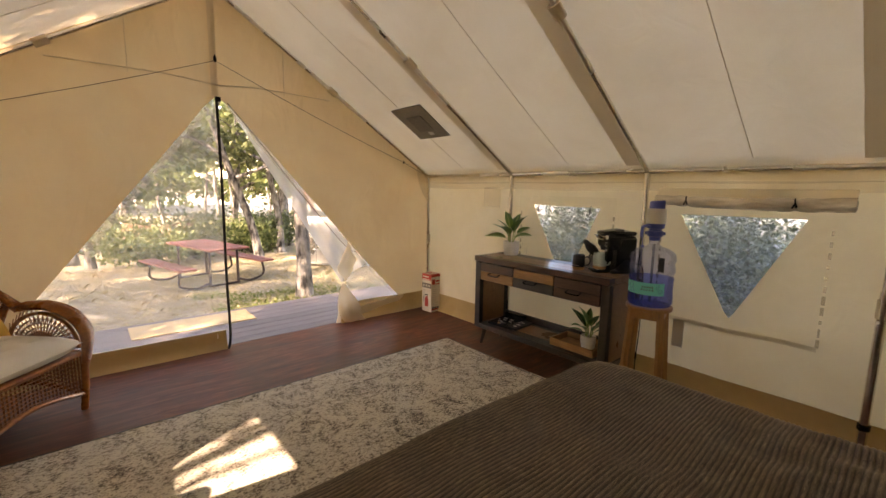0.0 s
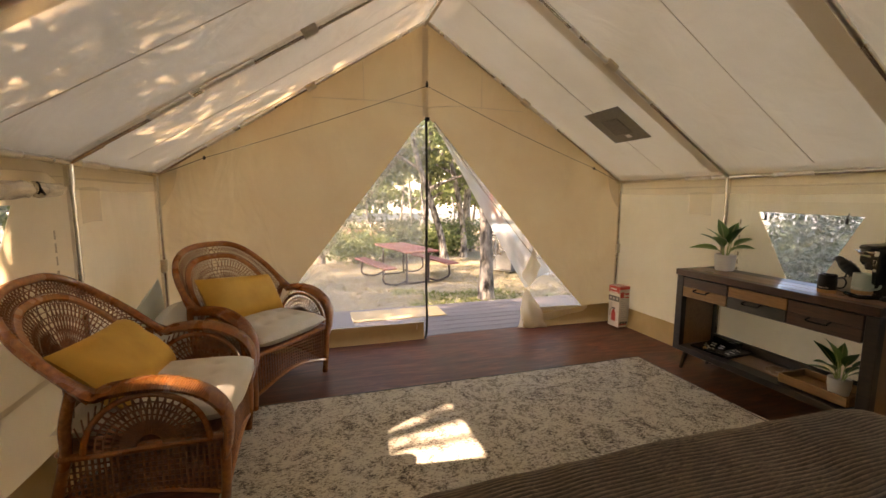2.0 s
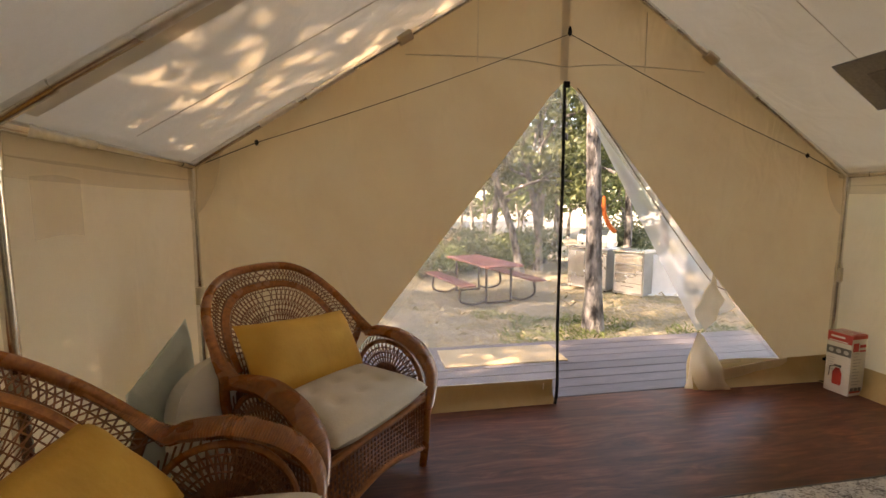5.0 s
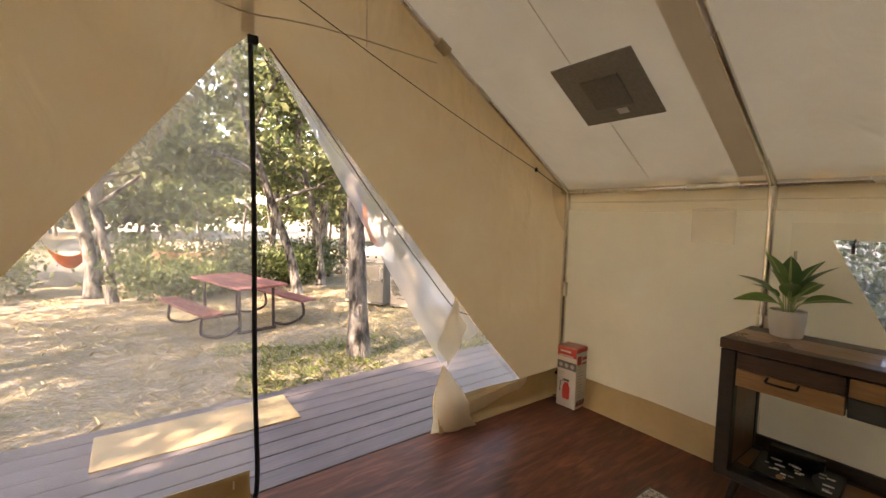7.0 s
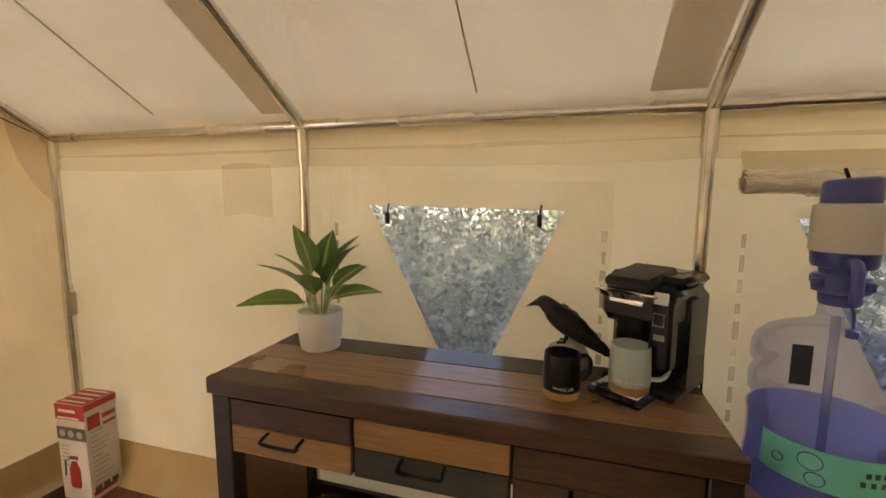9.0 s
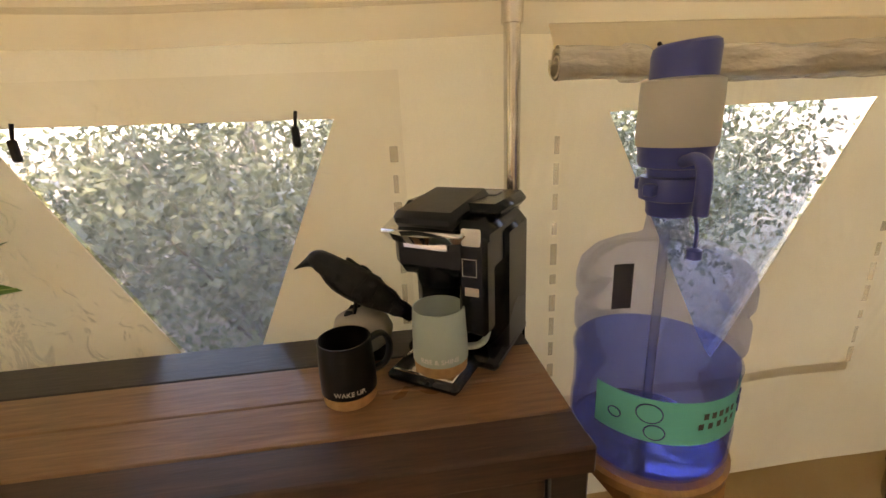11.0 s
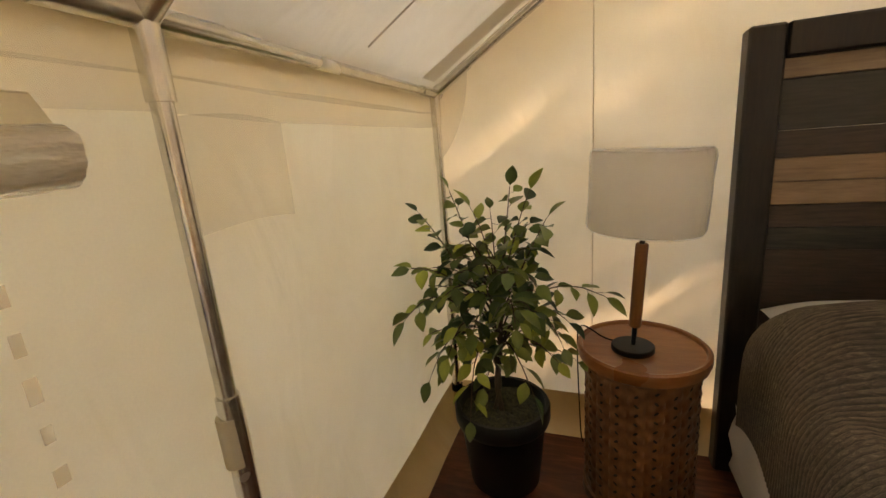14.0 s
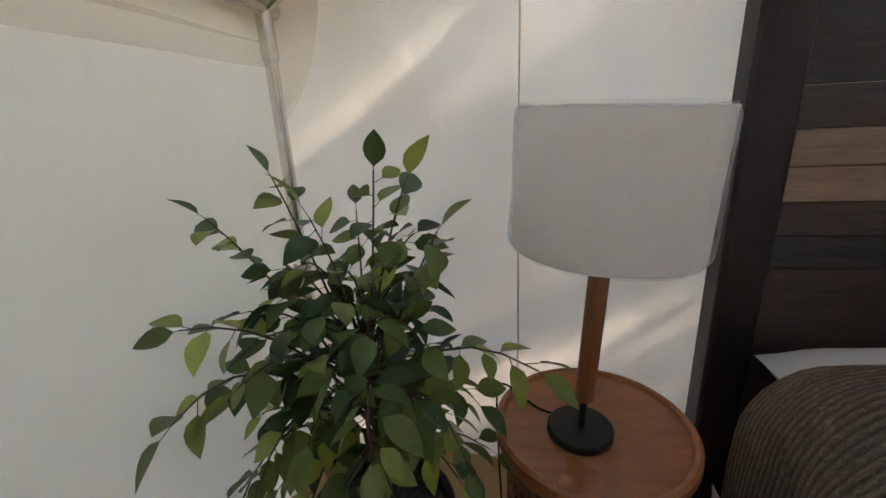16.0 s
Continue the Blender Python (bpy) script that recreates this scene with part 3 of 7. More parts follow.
for x, inward in ((0.0, -1), (-4.28, 1)):
    for y in POSTS:
        p = thing("tent_pole", "galvanised steel tent pole with a plate foot", "tent pole", pose(x, y, 0), "tent pole frame")
        part("upper_pipe", G().tube([(0, 0, 0.88), (0, 0, 1.50)], 0.0165, 14), STEEL, p)
        part("lower_pipe", G().tube([(0, 0, 0.012), (0, 0, 0.90)], 0.0205, 14), STEEL, p)
        part("socket", G().tube([(0, 0, 1.40), (0, 0, 1.535)], 0.021, 14), STEEL, p)
        part("canvas_sleeve", G().tube([(0.003, 0, 0.76), (0.004, 0, 0.86)], 0.0235, 12, (1.0, 1.1)), CANVAS, p, "cream canvas strap")
        c = G().tube([(0, 0, 0.16), (0, 0, 0.19)], 0.027, 12).box((-0.03 * -inward, 0.01, 0.175), (0.03, 0.014, 0.02), None, 0.003)
        part("clamp", c, BLACK, p, "black plastic clamp")
        f = G().box((0.012 * inward, 0, 0.006), (0.12, 0.085, 0.006), None, 0.002)
        part("foot_plate", f, STEEL, p)
        for s in (-1, 1):
            part("hole", G().lathe([(0.012, 0), (0.012, 0.0015)], 14, (0.012 * inward + 0.04 * s, 0, 0.0092)), BLACK, p, "dark bolt hole")
    rail = thing("eave_rail", "galvanised steel eave rail of the tent frame", "tent pole", pose(x, 0, EAVE), "tent pole frame")
    part("pipe", G().tube([(0, -0.05, 0), (0, 4.93, 0)], 0.0155, 14), STEEL, rail)
    for y in POSTS:
        lo, hi = (max(y - 0.14, -0.06), min(y + 0.14, 4.94))
        part("coupling", G().tube([(0, lo, 0), (0, hi, 0)], 0.0195, 14), STEEL, rail)
ridge = thing("ridge_pole", "galvanised steel ridge pole under the roof", "tent pole", pose(XM, 0, RIDGE - 0.01), "tent pole frame")
part("pipe", G().tube([(0, -0.05, 0), (0, 4.93, 0)], 0.0165, 14), STEEL, ridge)
for y in POSTS:
    for s in (-1, 1):
        p = thing("rafter", "galvanised steel rafter with a canvas tie strap", "tent pole", pose(XM, y, 0), "tent pole frame")
        part("pipe", G().tube([(0, 0, RIDGE), (s * 2.14, 0, EAVE)], 0.0155, 14), STEEL, p)
        part("elbow", G().tube([(s * 1.99, 0, EAVE + 0.15 * PITCH), (s * 2.14, 0, EAVE - 0.002)], 0.0195, 14), STEEL, p)
        k = 0.95
        part("strap", G().tube([(s * k, 0, RIDGE - PITCH * k), (s * (k + 0.07), 0, RIDGE - PITCH * (k + 0.07))], 0.027, 10, (1.3, 1.0)), CANVAS_BAND, p, "canvas tie strap")

# reinforcing bands and seams of the roof
for y in POSTS[1:]:
    for s in (-1, 1):
        def band(u, v, y=y, s=s):
            d = 0.03 + u * 2.10
            yy = y + 0.015 + v * 0.135
            sag = 0.022 * abs(math.sin(math.pi * yy / 1.22)) * math.sin(math.pi * min(d / 2.24 * 1.02, 1))
            return (XM + s * d, yy, RIDGE + 0.045 - PITCH * d - sag - 0.008)
        structure("trim", G().grid(band, 20, 3), CANVAS_BAND, "darker canvas reinforcing band along a rafter", "tent seam", 180, False)
for y in (0.61, 1.83, 3.05, 4.27):
    for s in (-1, 1):
        pts = [(XM + s * d, y, RIDGE + 0.045 - PITCH * d - 0.022 * math.sin(math.pi * min(d / 2.24 * 1.02, 1)) - 0.005) for d in [i * 2.1 / 14 for i in range(15)]]
        structure("trim", G().tube(pts, 0.0028, 4, caps=False), CANVAS_BAND, "stitched canvas roof seam", "tent seam")

# ---- doorway: mesh, zip, cords ----
left = G().add([(-2.14, YF + 0.004, 0.14), (-2.14, YF + 0.004, 2.06), (-2.24, YF + 0.004, 2.0), (-2.40, YF + 0.004, 1.80), (-2.82, YF + 0.004, 1.26), (-3.30, YF + 0.004, 0.645), (-3.66, YF + 0.004, 0.15)], [tuple(range(7))])
structure("door_1", left, MESH, "white insect mesh door panel zipped shut", "mesh door", recalc=False)


def right_mesh(u, v):
    top, lo0, lo1 = Vector((-2.06, YF + 0.01, 2.04)), Vector((-1.06, YF + 0.03, 0.42)), Vector((-0.80, YF - 0.004, 0.60))
    a = top.lerp(lo0, u)
    b = (Vector((-2.02, YF - 0.002, 2.02))).lerp(lo1, u)
    p = a.lerp(b, v)
    return p + Vector((0, 0.02 * math.sin(v * 9 + u * 3) * u, 0))


structure("door_2", G().grid(right_mesh, 24, 10), MESH_BUNCHED, "white insect mesh door panel tied back", "mesh door", 180, False)
lower = G().add([(-1.02, YF + 0.014, 0.43), (-0.80, YF + 0.008, 0.62), (-0.40, YF + 0.006, 0.19), (-0.98, YF + 0.010, 0.16)], [(0, 1, 2, 3)])
structure("door_3", lower, MESH, "white insect mesh corner below the tied flap", "mesh door", recalc=False)


def quad_sheet(a, b, c, d, bulge, n=10):
    """A soft sheet between four corners, bellied along y."""
    a, b, c, d = Vector(a), Vector(b), Vector(c), Vector(d)
    def f(u, v):
        p = a.lerp(b, u).lerp(d.lerp(c, u), v)
        return p + Vector((0.012 * math.sin(v * 7 + u * 2), bulge * math.sin(math.pi * u) * math.sin(math.pi * min(v + 0.15, 1)) + 0.008 * math.sin(u * 11 + v * 3), 0))
    return G().grid(f, n, n)


tf = thing("tied_flap", "cream door foot twisted and tied back", "tent flap", Matrix())
part("foot", quad_sheet((-1.135, 4.955, 0.0), (-0.84, 4.885, 0.004), (-0.90, 4.905, 0.19), (-1.065, 4.94, 0.42), -0.05), CANVAS_TAN, tf, sharp=180, recalc=False)
part("foot_back", quad_sheet((-1.125, 4.96, 0.0), (-1.06, 5.03, 0.0), (-1.05, 4.96, 0.40), (-1.065, 4.945, 0.42), 0.02), KHAKI, tf, sharp=180, recalc=False)
part("fold", quad_sheet((-1.055, 4.90, 0.42), (-0.935, 4.89, 0.66), (-1.012, 4.90, 0.845), (-1.135, 4.91, 0.60), -0.04), CANVAS_TAN, tf, sharp=180, recalc=False)
zp = thing("zipper", "black zipper down the mesh door edge", "zipper", pose(-2.13, YF, 0))
pts = spline([(-0.03, -0.05, 0.005), (0.0, -0.015, 0.12), (0.0, 0.006, 0.6), (0.006, 0.006, 1.4), (0.0, 0.0, 2.06)], 8)
part("tape", G().tube(pts, 0.011, 8, (1.0, 0.5), (1, 0, 0)), BLACK_MATT, zp)
part("stop", G().box((0.008, -0.008, 2.055), (0.045, 0.012, 0.04), None, 0.004), BLACK_MATT, zp)
part("pull", G().tube([(-0.10, -0.02, 0.10), (-0.10, -0.025, 0.14)], 0.004, 6), CANVAS, zp)
edge = spline([(-2.06, 4.9, 2.03), (-1.80, 4.90, 1.72), (-1.55, 4.90, 1.40), (-1.2, 4.90, 0.98), (-1.02, 4.9, 0.78), (-0.90, 4.9, 0.72)], 8)
solo("door_binding", G().tube(edge, 0.0035, 6), TWIG, "thin dark bound edge of the tied door", "cord")
for x1, nm in ((-3.95, "cord"), (-0.33, "cord")):
    c = thing("cord", "thin dark cord strung under the gable", "cord", pose(0, 0, 0), "gable cords")
    sag = [Vector((-2.14, 4.86, 2.33)).lerp(Vector((x1, 4.90, 1.655)), i / 12) - Vector((0, 0, 0.02 * math.sin(math.pi * i / 12))) for i in range(13)]
    part("line", G().tube(sag, 0.0022, 5), TWIG, c)
    part("knot", G().lathe([(0.001, -0.018), (0.010, -0.008), (0.011, 0.006), (0.001, 0.018)], 8, (x1, 4.90, 1.655)), BLACK_MATT, c)
    tail = Vector((-0.02 if x1 > -2 else -4.26, 4.89, 1.52))
    part("tail", G().tube([(x1, 4.9, 1.655), tail], 0.0026, 5), BLACK_MATT, c)
solo("cord_knot", G().lathe([(0.001, -0.03), (0.013, -0.01), (0.010, 0.012), (0.003, 0.03)], 10, (-2.14, 4.862, 2.345)), BLACK_MATT, "dark knot at the gable post", "cord")
structure("trim", G().grid(lambda u, v: (-2.165 + 0.05 * u, YF - 0.006, 2.08 + v * 0.76), 1, 6), CANVAS_BAND, "vertical canvas seam under the ridge", "tent seam", recalc=False)
for s in (-1, 1):
    seam = spline([(-2.14, YF - 0.005, 2.16), (-2.14 + s * 0.35, YF - 0.005, 2.19), (-2.14 + s * 0.98, YF - 0.005, 2.18)], 6)
    structure("trim", G().tube(seam, 0.004, 4), CANVAS_BAND, "stitched canvas gable seam", "tent seam")
    structure("trim", G().tube([(-2.14 + s * 0.55, YF - 0.005, 2.16), (-2.14 + s * 0.55, YF - 0.005, 2.52)], 0.003, 4), CANVAS_BAND, "stitched canvas gable seam", "tent seam")

# ---- valance, pockets and windows of the side walls ----
for x, d, nm in ((XR, -1, "east"), (XL, 1, "west")):
    for z0, z1, out in ((1.445, 1.515, 0.014), (1.390, 1.450, 0.007)):
        def val(u, v, x=x, d=d, z0=z0, z1=z1, out=out):
            y = YB + 0.02 + u * (YF - YB - 0.04)
            droop = 0.010 * abs(math.sin(math.pi * y / 1.22)) * (1 - v) + 0.004 * noise.noise((y * 4, z0 * 9, 0))
            return (x + d * (out + 0.010 * math.sin(math.pi * v) + 0.010 * (1 - v) * noise.noise((y * 2.2, z0 * 20, 3))), y, z0 + v * (z1 - z0) - droop)
        structure("trim", G().grid(val, 110, 5), OVERLAY, "cream canvas valance fold under the eave", "tent valance", 180, False)
    for y0, y1, z0, z1 in ((3.82, 4.04, 1.205, 1.395), (0.92, 1.17, 1.18, 1.385)):
        q = G().grid(lambda u, v: (x + d * (0.006 + 0.006 * math.sin(math.pi * u)), y0 + u * (y1 - y0), z0 + v * (z1 - z0) + 0.01 * math.sin(u * 3)), 8, 6)
        structure("trim", q, OVERLAY, "canvas patch pocket sewn to the wall", "tent pocket", 180, False)
    seam_z = 0.515
    structure("trim", G().grid(lambda u, v: (x + d * (0.005 + 0.002 * math.sin(u * 40)), 1.45 + 2.11 * u, seam_z + 0.028 * (v - 0.5) + 0.004 * math.sin(u * 23)), 60, 1), CANVAS_BAND, "hook-and-loop seam under the windows", "tent seam")
    for y in (1.45, 2.33, 2.68, 3.56):
        vv = thing("fastener_strip", "pale hook-and-loop strip beside the window", "fastener strip", pose(x + d * 0.004, y, 0), "window strips")
        rng = random.Random(int(y * 100))
        for i in range(11):
            h = rng.uniform(0.022, 0.052)
            part("tab", G().box((0, 0, 0.55 + i * 0.062), (0.002, rng.uniform(0.010, 0.018), h), None, 0.0008), OVERLAY, vv)


def pane(name, ring, x, lab, mat=None):
    vs = [(x, y, z) for y, z in ring]
    ob = structure(name, G().add(vs, [tuple(range(len(vs)))]), mat or VINYL, lab, "tent window", recalc=False)
    ob.visible_shadow = False
    return ob


pane("window_1", WIN_E[0], XR + 0.012, "clear triangular tent window with leaves outside")
pane("window_2", WIN_E[1], XR + 0.012, "meshed triangular tent window with leaves outside")
pane("window_3", WIN_W[0], XL - 0.012, "meshed triangular tent window, a car outside", VINYL_HAZY)
pane("window_4", WIN_W[1], XL - 0.012, "meshed triangular tent window")
for x, d, y0, y1, z in ((XR, -1, 1.37, 2.36, 1.325), (XL, 1, 2.56, 3.52, 1.385), (XL, 1, 1.40, 2.36, 1.385)):
    r = thing("rolled_window_flap", "clear vinyl window flap rolled up and tied", "window flap", pose(x + d * 0.058, 0, z), "rolled flaps")
    pts = [(0.004 * math.sin(i * 1.7), y0 + (y1 - y0) * i / 40, 0.006 * math.sin(i * 0.4) - 0.01 * math.sin(math.pi * i / 40)) for i in range(41)]
    def crease(u, v, d=d, y0=y0, y1=y1):
        a = 2 * math.pi * v
        yy = y0 + (y1 - y0) * u
        q = 0.034 - 0.005 * (u > 0.86) + 0.006 * noise.noise((yy * 5, math.cos(a) * 1.6, math.sin(a) * 1.6 + x)) + 0.004 * noise.noise((yy * 17, math.cos(a) * 3, math.sin(a) * 3))
        for ty in (y0 + 0.24, y1 - 0.20):
            q -= 0.009 * math.exp(-((yy - ty) / 0.018) ** 2)
        return (0.9 * q * math.cos(a), yy, 1.05 * q * math.sin(a) - 0.01 * math.sin(math.pi * u))
    part("roll", G().grid(crease, 150, 28), VINYL_ROLL, r, sharp=180, recalc=False)
    for ye in (y0, y1):
        coil = [((0.005 + 0.0042 * q) * math.cos(q), ye, (0.005 + 0.0042 * q) * math.sin(q)) for q in [k * 0.35 for k in range(20)]]
        part("coil", G().tube(coil, 0.0028, 5), VINYL_ROLL, r)
    part("inner_roll", G().tube(pts, 0.021, 12, caps=False), VINYL_ROLL, r)
    part("hanging_top", G().grid(lambda u, v: (-d * 0.045 * v + d * 0.0, y0 + u * (y1 - y0), 0.02 + 0.06 * v), 20, 3), CANVAS, r)
    for ty in (y0 + 0.24, y1 - 0.20):
        part("tie", G().tube([(d * 0.032 * math.cos(a), ty + 0.004 * math.sin(a * 2), 0.036 * math.sin(a)) for a in [-0.7 + k * 0.2 for k in range(9)]], 0.004, 6).tube([(d * 0.034, ty, 0.0), (d * 0.040, ty + 0.012, -0.026)], 0.005, 6).tube([(d * 0.034, ty, 0.0), (d * 0.040, ty - 0.010, -0.018)], 0.004, 6), BLACK_MATT, r, "black tie tape")
sheet = G().grid(lambda u, v: (XR - 0.016 - 0.009 * noise.noise((u * 6, v * 5, 1)) - 0.003 * noise.noise((u * 25, v * 18, 4)), 2.66 + 0.92 * u, 0.56 + 0.77 * v), 70, 60)
fl = solo("window_flap", sheet, FLAP_VINYL, "clear crinkled vinyl flap hung over the window", "window flap", sharp=180, recalc=False)
fl.visible_shadow = False
for y in (2.86, 3.35):
    solo("window_tie", G().tube([(XR - 0.026, y, 1.262), (XR - 0.03, y + 0.004, 1.235)], 0.0035, 6).box((XR - 0.032, y + 0.004, 1.215), (0.012, 0.014, 0.04), None, 0.003), BLACK_MATT, "black tie tape hanging over the window", "tie")

for x, d in ((XR, -1), (XL, 1)):
    for y, e in ((YB, 1), (YF, -1)):
        fan_pts = [(x, y + e * 0.006, EAVE + 0.03)] + [(x + d * 0.17 * math.cos(q), y + e * 0.006, EAVE - 0.02 - 0.27 * math.sin(q) + 0.10 * math.cos(q)) for q in [math.pi / 2 * k / 10 for k in range(11)]]
        structure("trim", G().add(fan_pts, [tuple(range(12))]), OVERLAY, "rounded canvas patch reinforcing the tent corner", "tent patch", 180, False)
for x in (-0.615, -3.66):
    structure("trim", G().tube([(x, YB + 0.005, 0.1), (x, YB + 0.005, roof_z(x) - 0.05)], 0.0022, 4), CANVAS_BAND, "stitched vertical seam of the end wall", "tent seam")

# roof vent
vent = thing("roof_vent", "dark grey meshed stove vent in the roof", "roof vent", Matrix())


def slope_box(g, x0, x1, y0, y1, off, th):
    zz = lambda x: EAVE + 0.045 + PITCH * (0.0 - x) - off
    vs = [(x, y, zz(x) - k) for k in (0, th) for x, y in ((x0, y0), (x1, y0), (x1, y1), (x0, y1))]
    return g.add(vs, [(0, 1, 2, 3), (7, 6, 5, 4), (0, 4, 5, 1), (1, 5, 6, 2), (2, 6, 7, 3), (3, 7, 4, 0)])


part("screen", slope_box(G(), -0.835, -0.495, 3.965, 4.39, 0.030, 0.006), SCREEN, vent)
part("inner_patch", slope_box(G(), -0.745, -0.585, 4.08, 4.28, 0.040, 0.004), SCREEN_INNER, vent)
part("label", slope_box(G(), -0.575, -0.545, 4.12, 4.175, 0.046, 0.003), WHITE_INK, vent, "small white tag")

# ---- outside: deck and ground ----
deck = tagged(new("deck"), "weathered grey-brown deck outside the tent door", "deck", "", "structure")


def ground_z(x, y):
    base = -0.30 - 0.05 * max(0.0, min(y, 24.0) - 6.0)
    return base + 0.05 * noise.noise((x * 0.35, y * 0.35, 0)) + 0.015 * noise.noise((x * 1.7, y * 1.7, 2))


def axis_steps(near, far, n, m):
    a = [-far * (1 - i / m) ** 2 - near for i in range(m)]
    b = [-near + 2 * near * i / n for i in range(n + 1)]
    return a + b + [-v for v in a[::-1]]


def ground_sheet():
    xs, ys = axis_steps(22, 400, 100, 8), [v + 10 for v in axis_steps(22, 400, 100, 8)]
    k = len(ys)
    vs = [(x, y, ground_z(x, y)) for x in xs for y in ys]
    fs = [(i * k + j, (i + 1) * k + j, (i + 1) * k + j + 1, i * k + j + 1) for i in range(len(xs) - 1) for j in range(k - 1)]
    return G().add(vs, fs)


structure("ground", ground_sheet(), GROUND, "dry straw-littered woodland ground", "ground", 180, False)
board = G().box((0, 0, 0), (6.2, 0.136, 0.028), None, 0.004).mesh("deck_plank", DECK)
for i in range(8):
    ob = new("deck_plank", board)
    ob.parent = deck
    ob.matrix_basis = pose(-2.6 + 0.02 * math.sin(i * 2.3), 5.055 + i * 0.142, -0.016 + 0.001 * math.sin(i * 5))
part("joist", G().box((-2.6, 6.13, -0.18), (6.1, 0.04, 0.26), None, 0.004).box((-2.6, 5.4, -0.17), (6.1, 0.04, 0.24), None, 0.004), IRON, deck)
solo("doormat", G().box((-2.24, 5.80, 0.005), (1.06, 0.40, 0.012), None, 0.004), MAT_STRAW, "plain tan doormat lying on the deck", "doormat")

# ---- rug ----
rug = G().grid(lambda u, v: (-3.60 + u * 3.06 + 0.03 * (1 - v), 1.85 + v * 2.06, 0.009 + 0.002 * noise.noise((u * 9, v * 7, 0))), 40, 30)
rg = thing("rug", "cream and brown distressed area rug on the floor", "rug", Matrix())
part("carpet", rug, RUG, rg, sharp=180, recalc=False)
part("binding", G().tube([(-3.60, 3.915, 0.007), (-0.535, 3.915, 0.007), (-0.565, 1.85, 0.007)], 0.006, 6), GREY_INK, rg, "dark bound edge")

# ---- wicker armchairs ----


def back_at(a, r):
    c, h = math.cos(a), math.sin(a)
    x = 0.40 * r * math.copysign(abs(c) ** 0.72, c)
    h = r * math.copysign(abs(h) ** 0.85, h)
    bow = 1 - (x / 0.40) ** 2
    return Vector((x, -0.06 - 0.37 * max(h, 0) - 0.24 * bow * (1 - max(h, 0)), 0.60 + 0.395 * h))


def weave(g, fn, a0, a1, r0, r1, na, nr, t=0.0042, slant=0.0, flat=(1.0, 0.6)):
    """Rings and spokes of cane over a fan-shaped surface."""
    for i in range(nr + 1):
        r = r0 + (r1 - r0) * i / nr
        g.tube([fn(a0 + (a1 - a0) * k / 28, r) for k in range(29)], t, 4, caps=False)
    for i in range(na + 1):
        a = a0 + (a1 - a0) * i / na
        for sl in ((-slant, slant) if slant else (0,)):
            pts = [fn(min(max(a + sl * (k / 8 - 0.5), a0), a1), r0 + (r1 - r0) * k / 8) for k in range(9)]
            g.tube(pts, t, 4, caps=False)
    return g


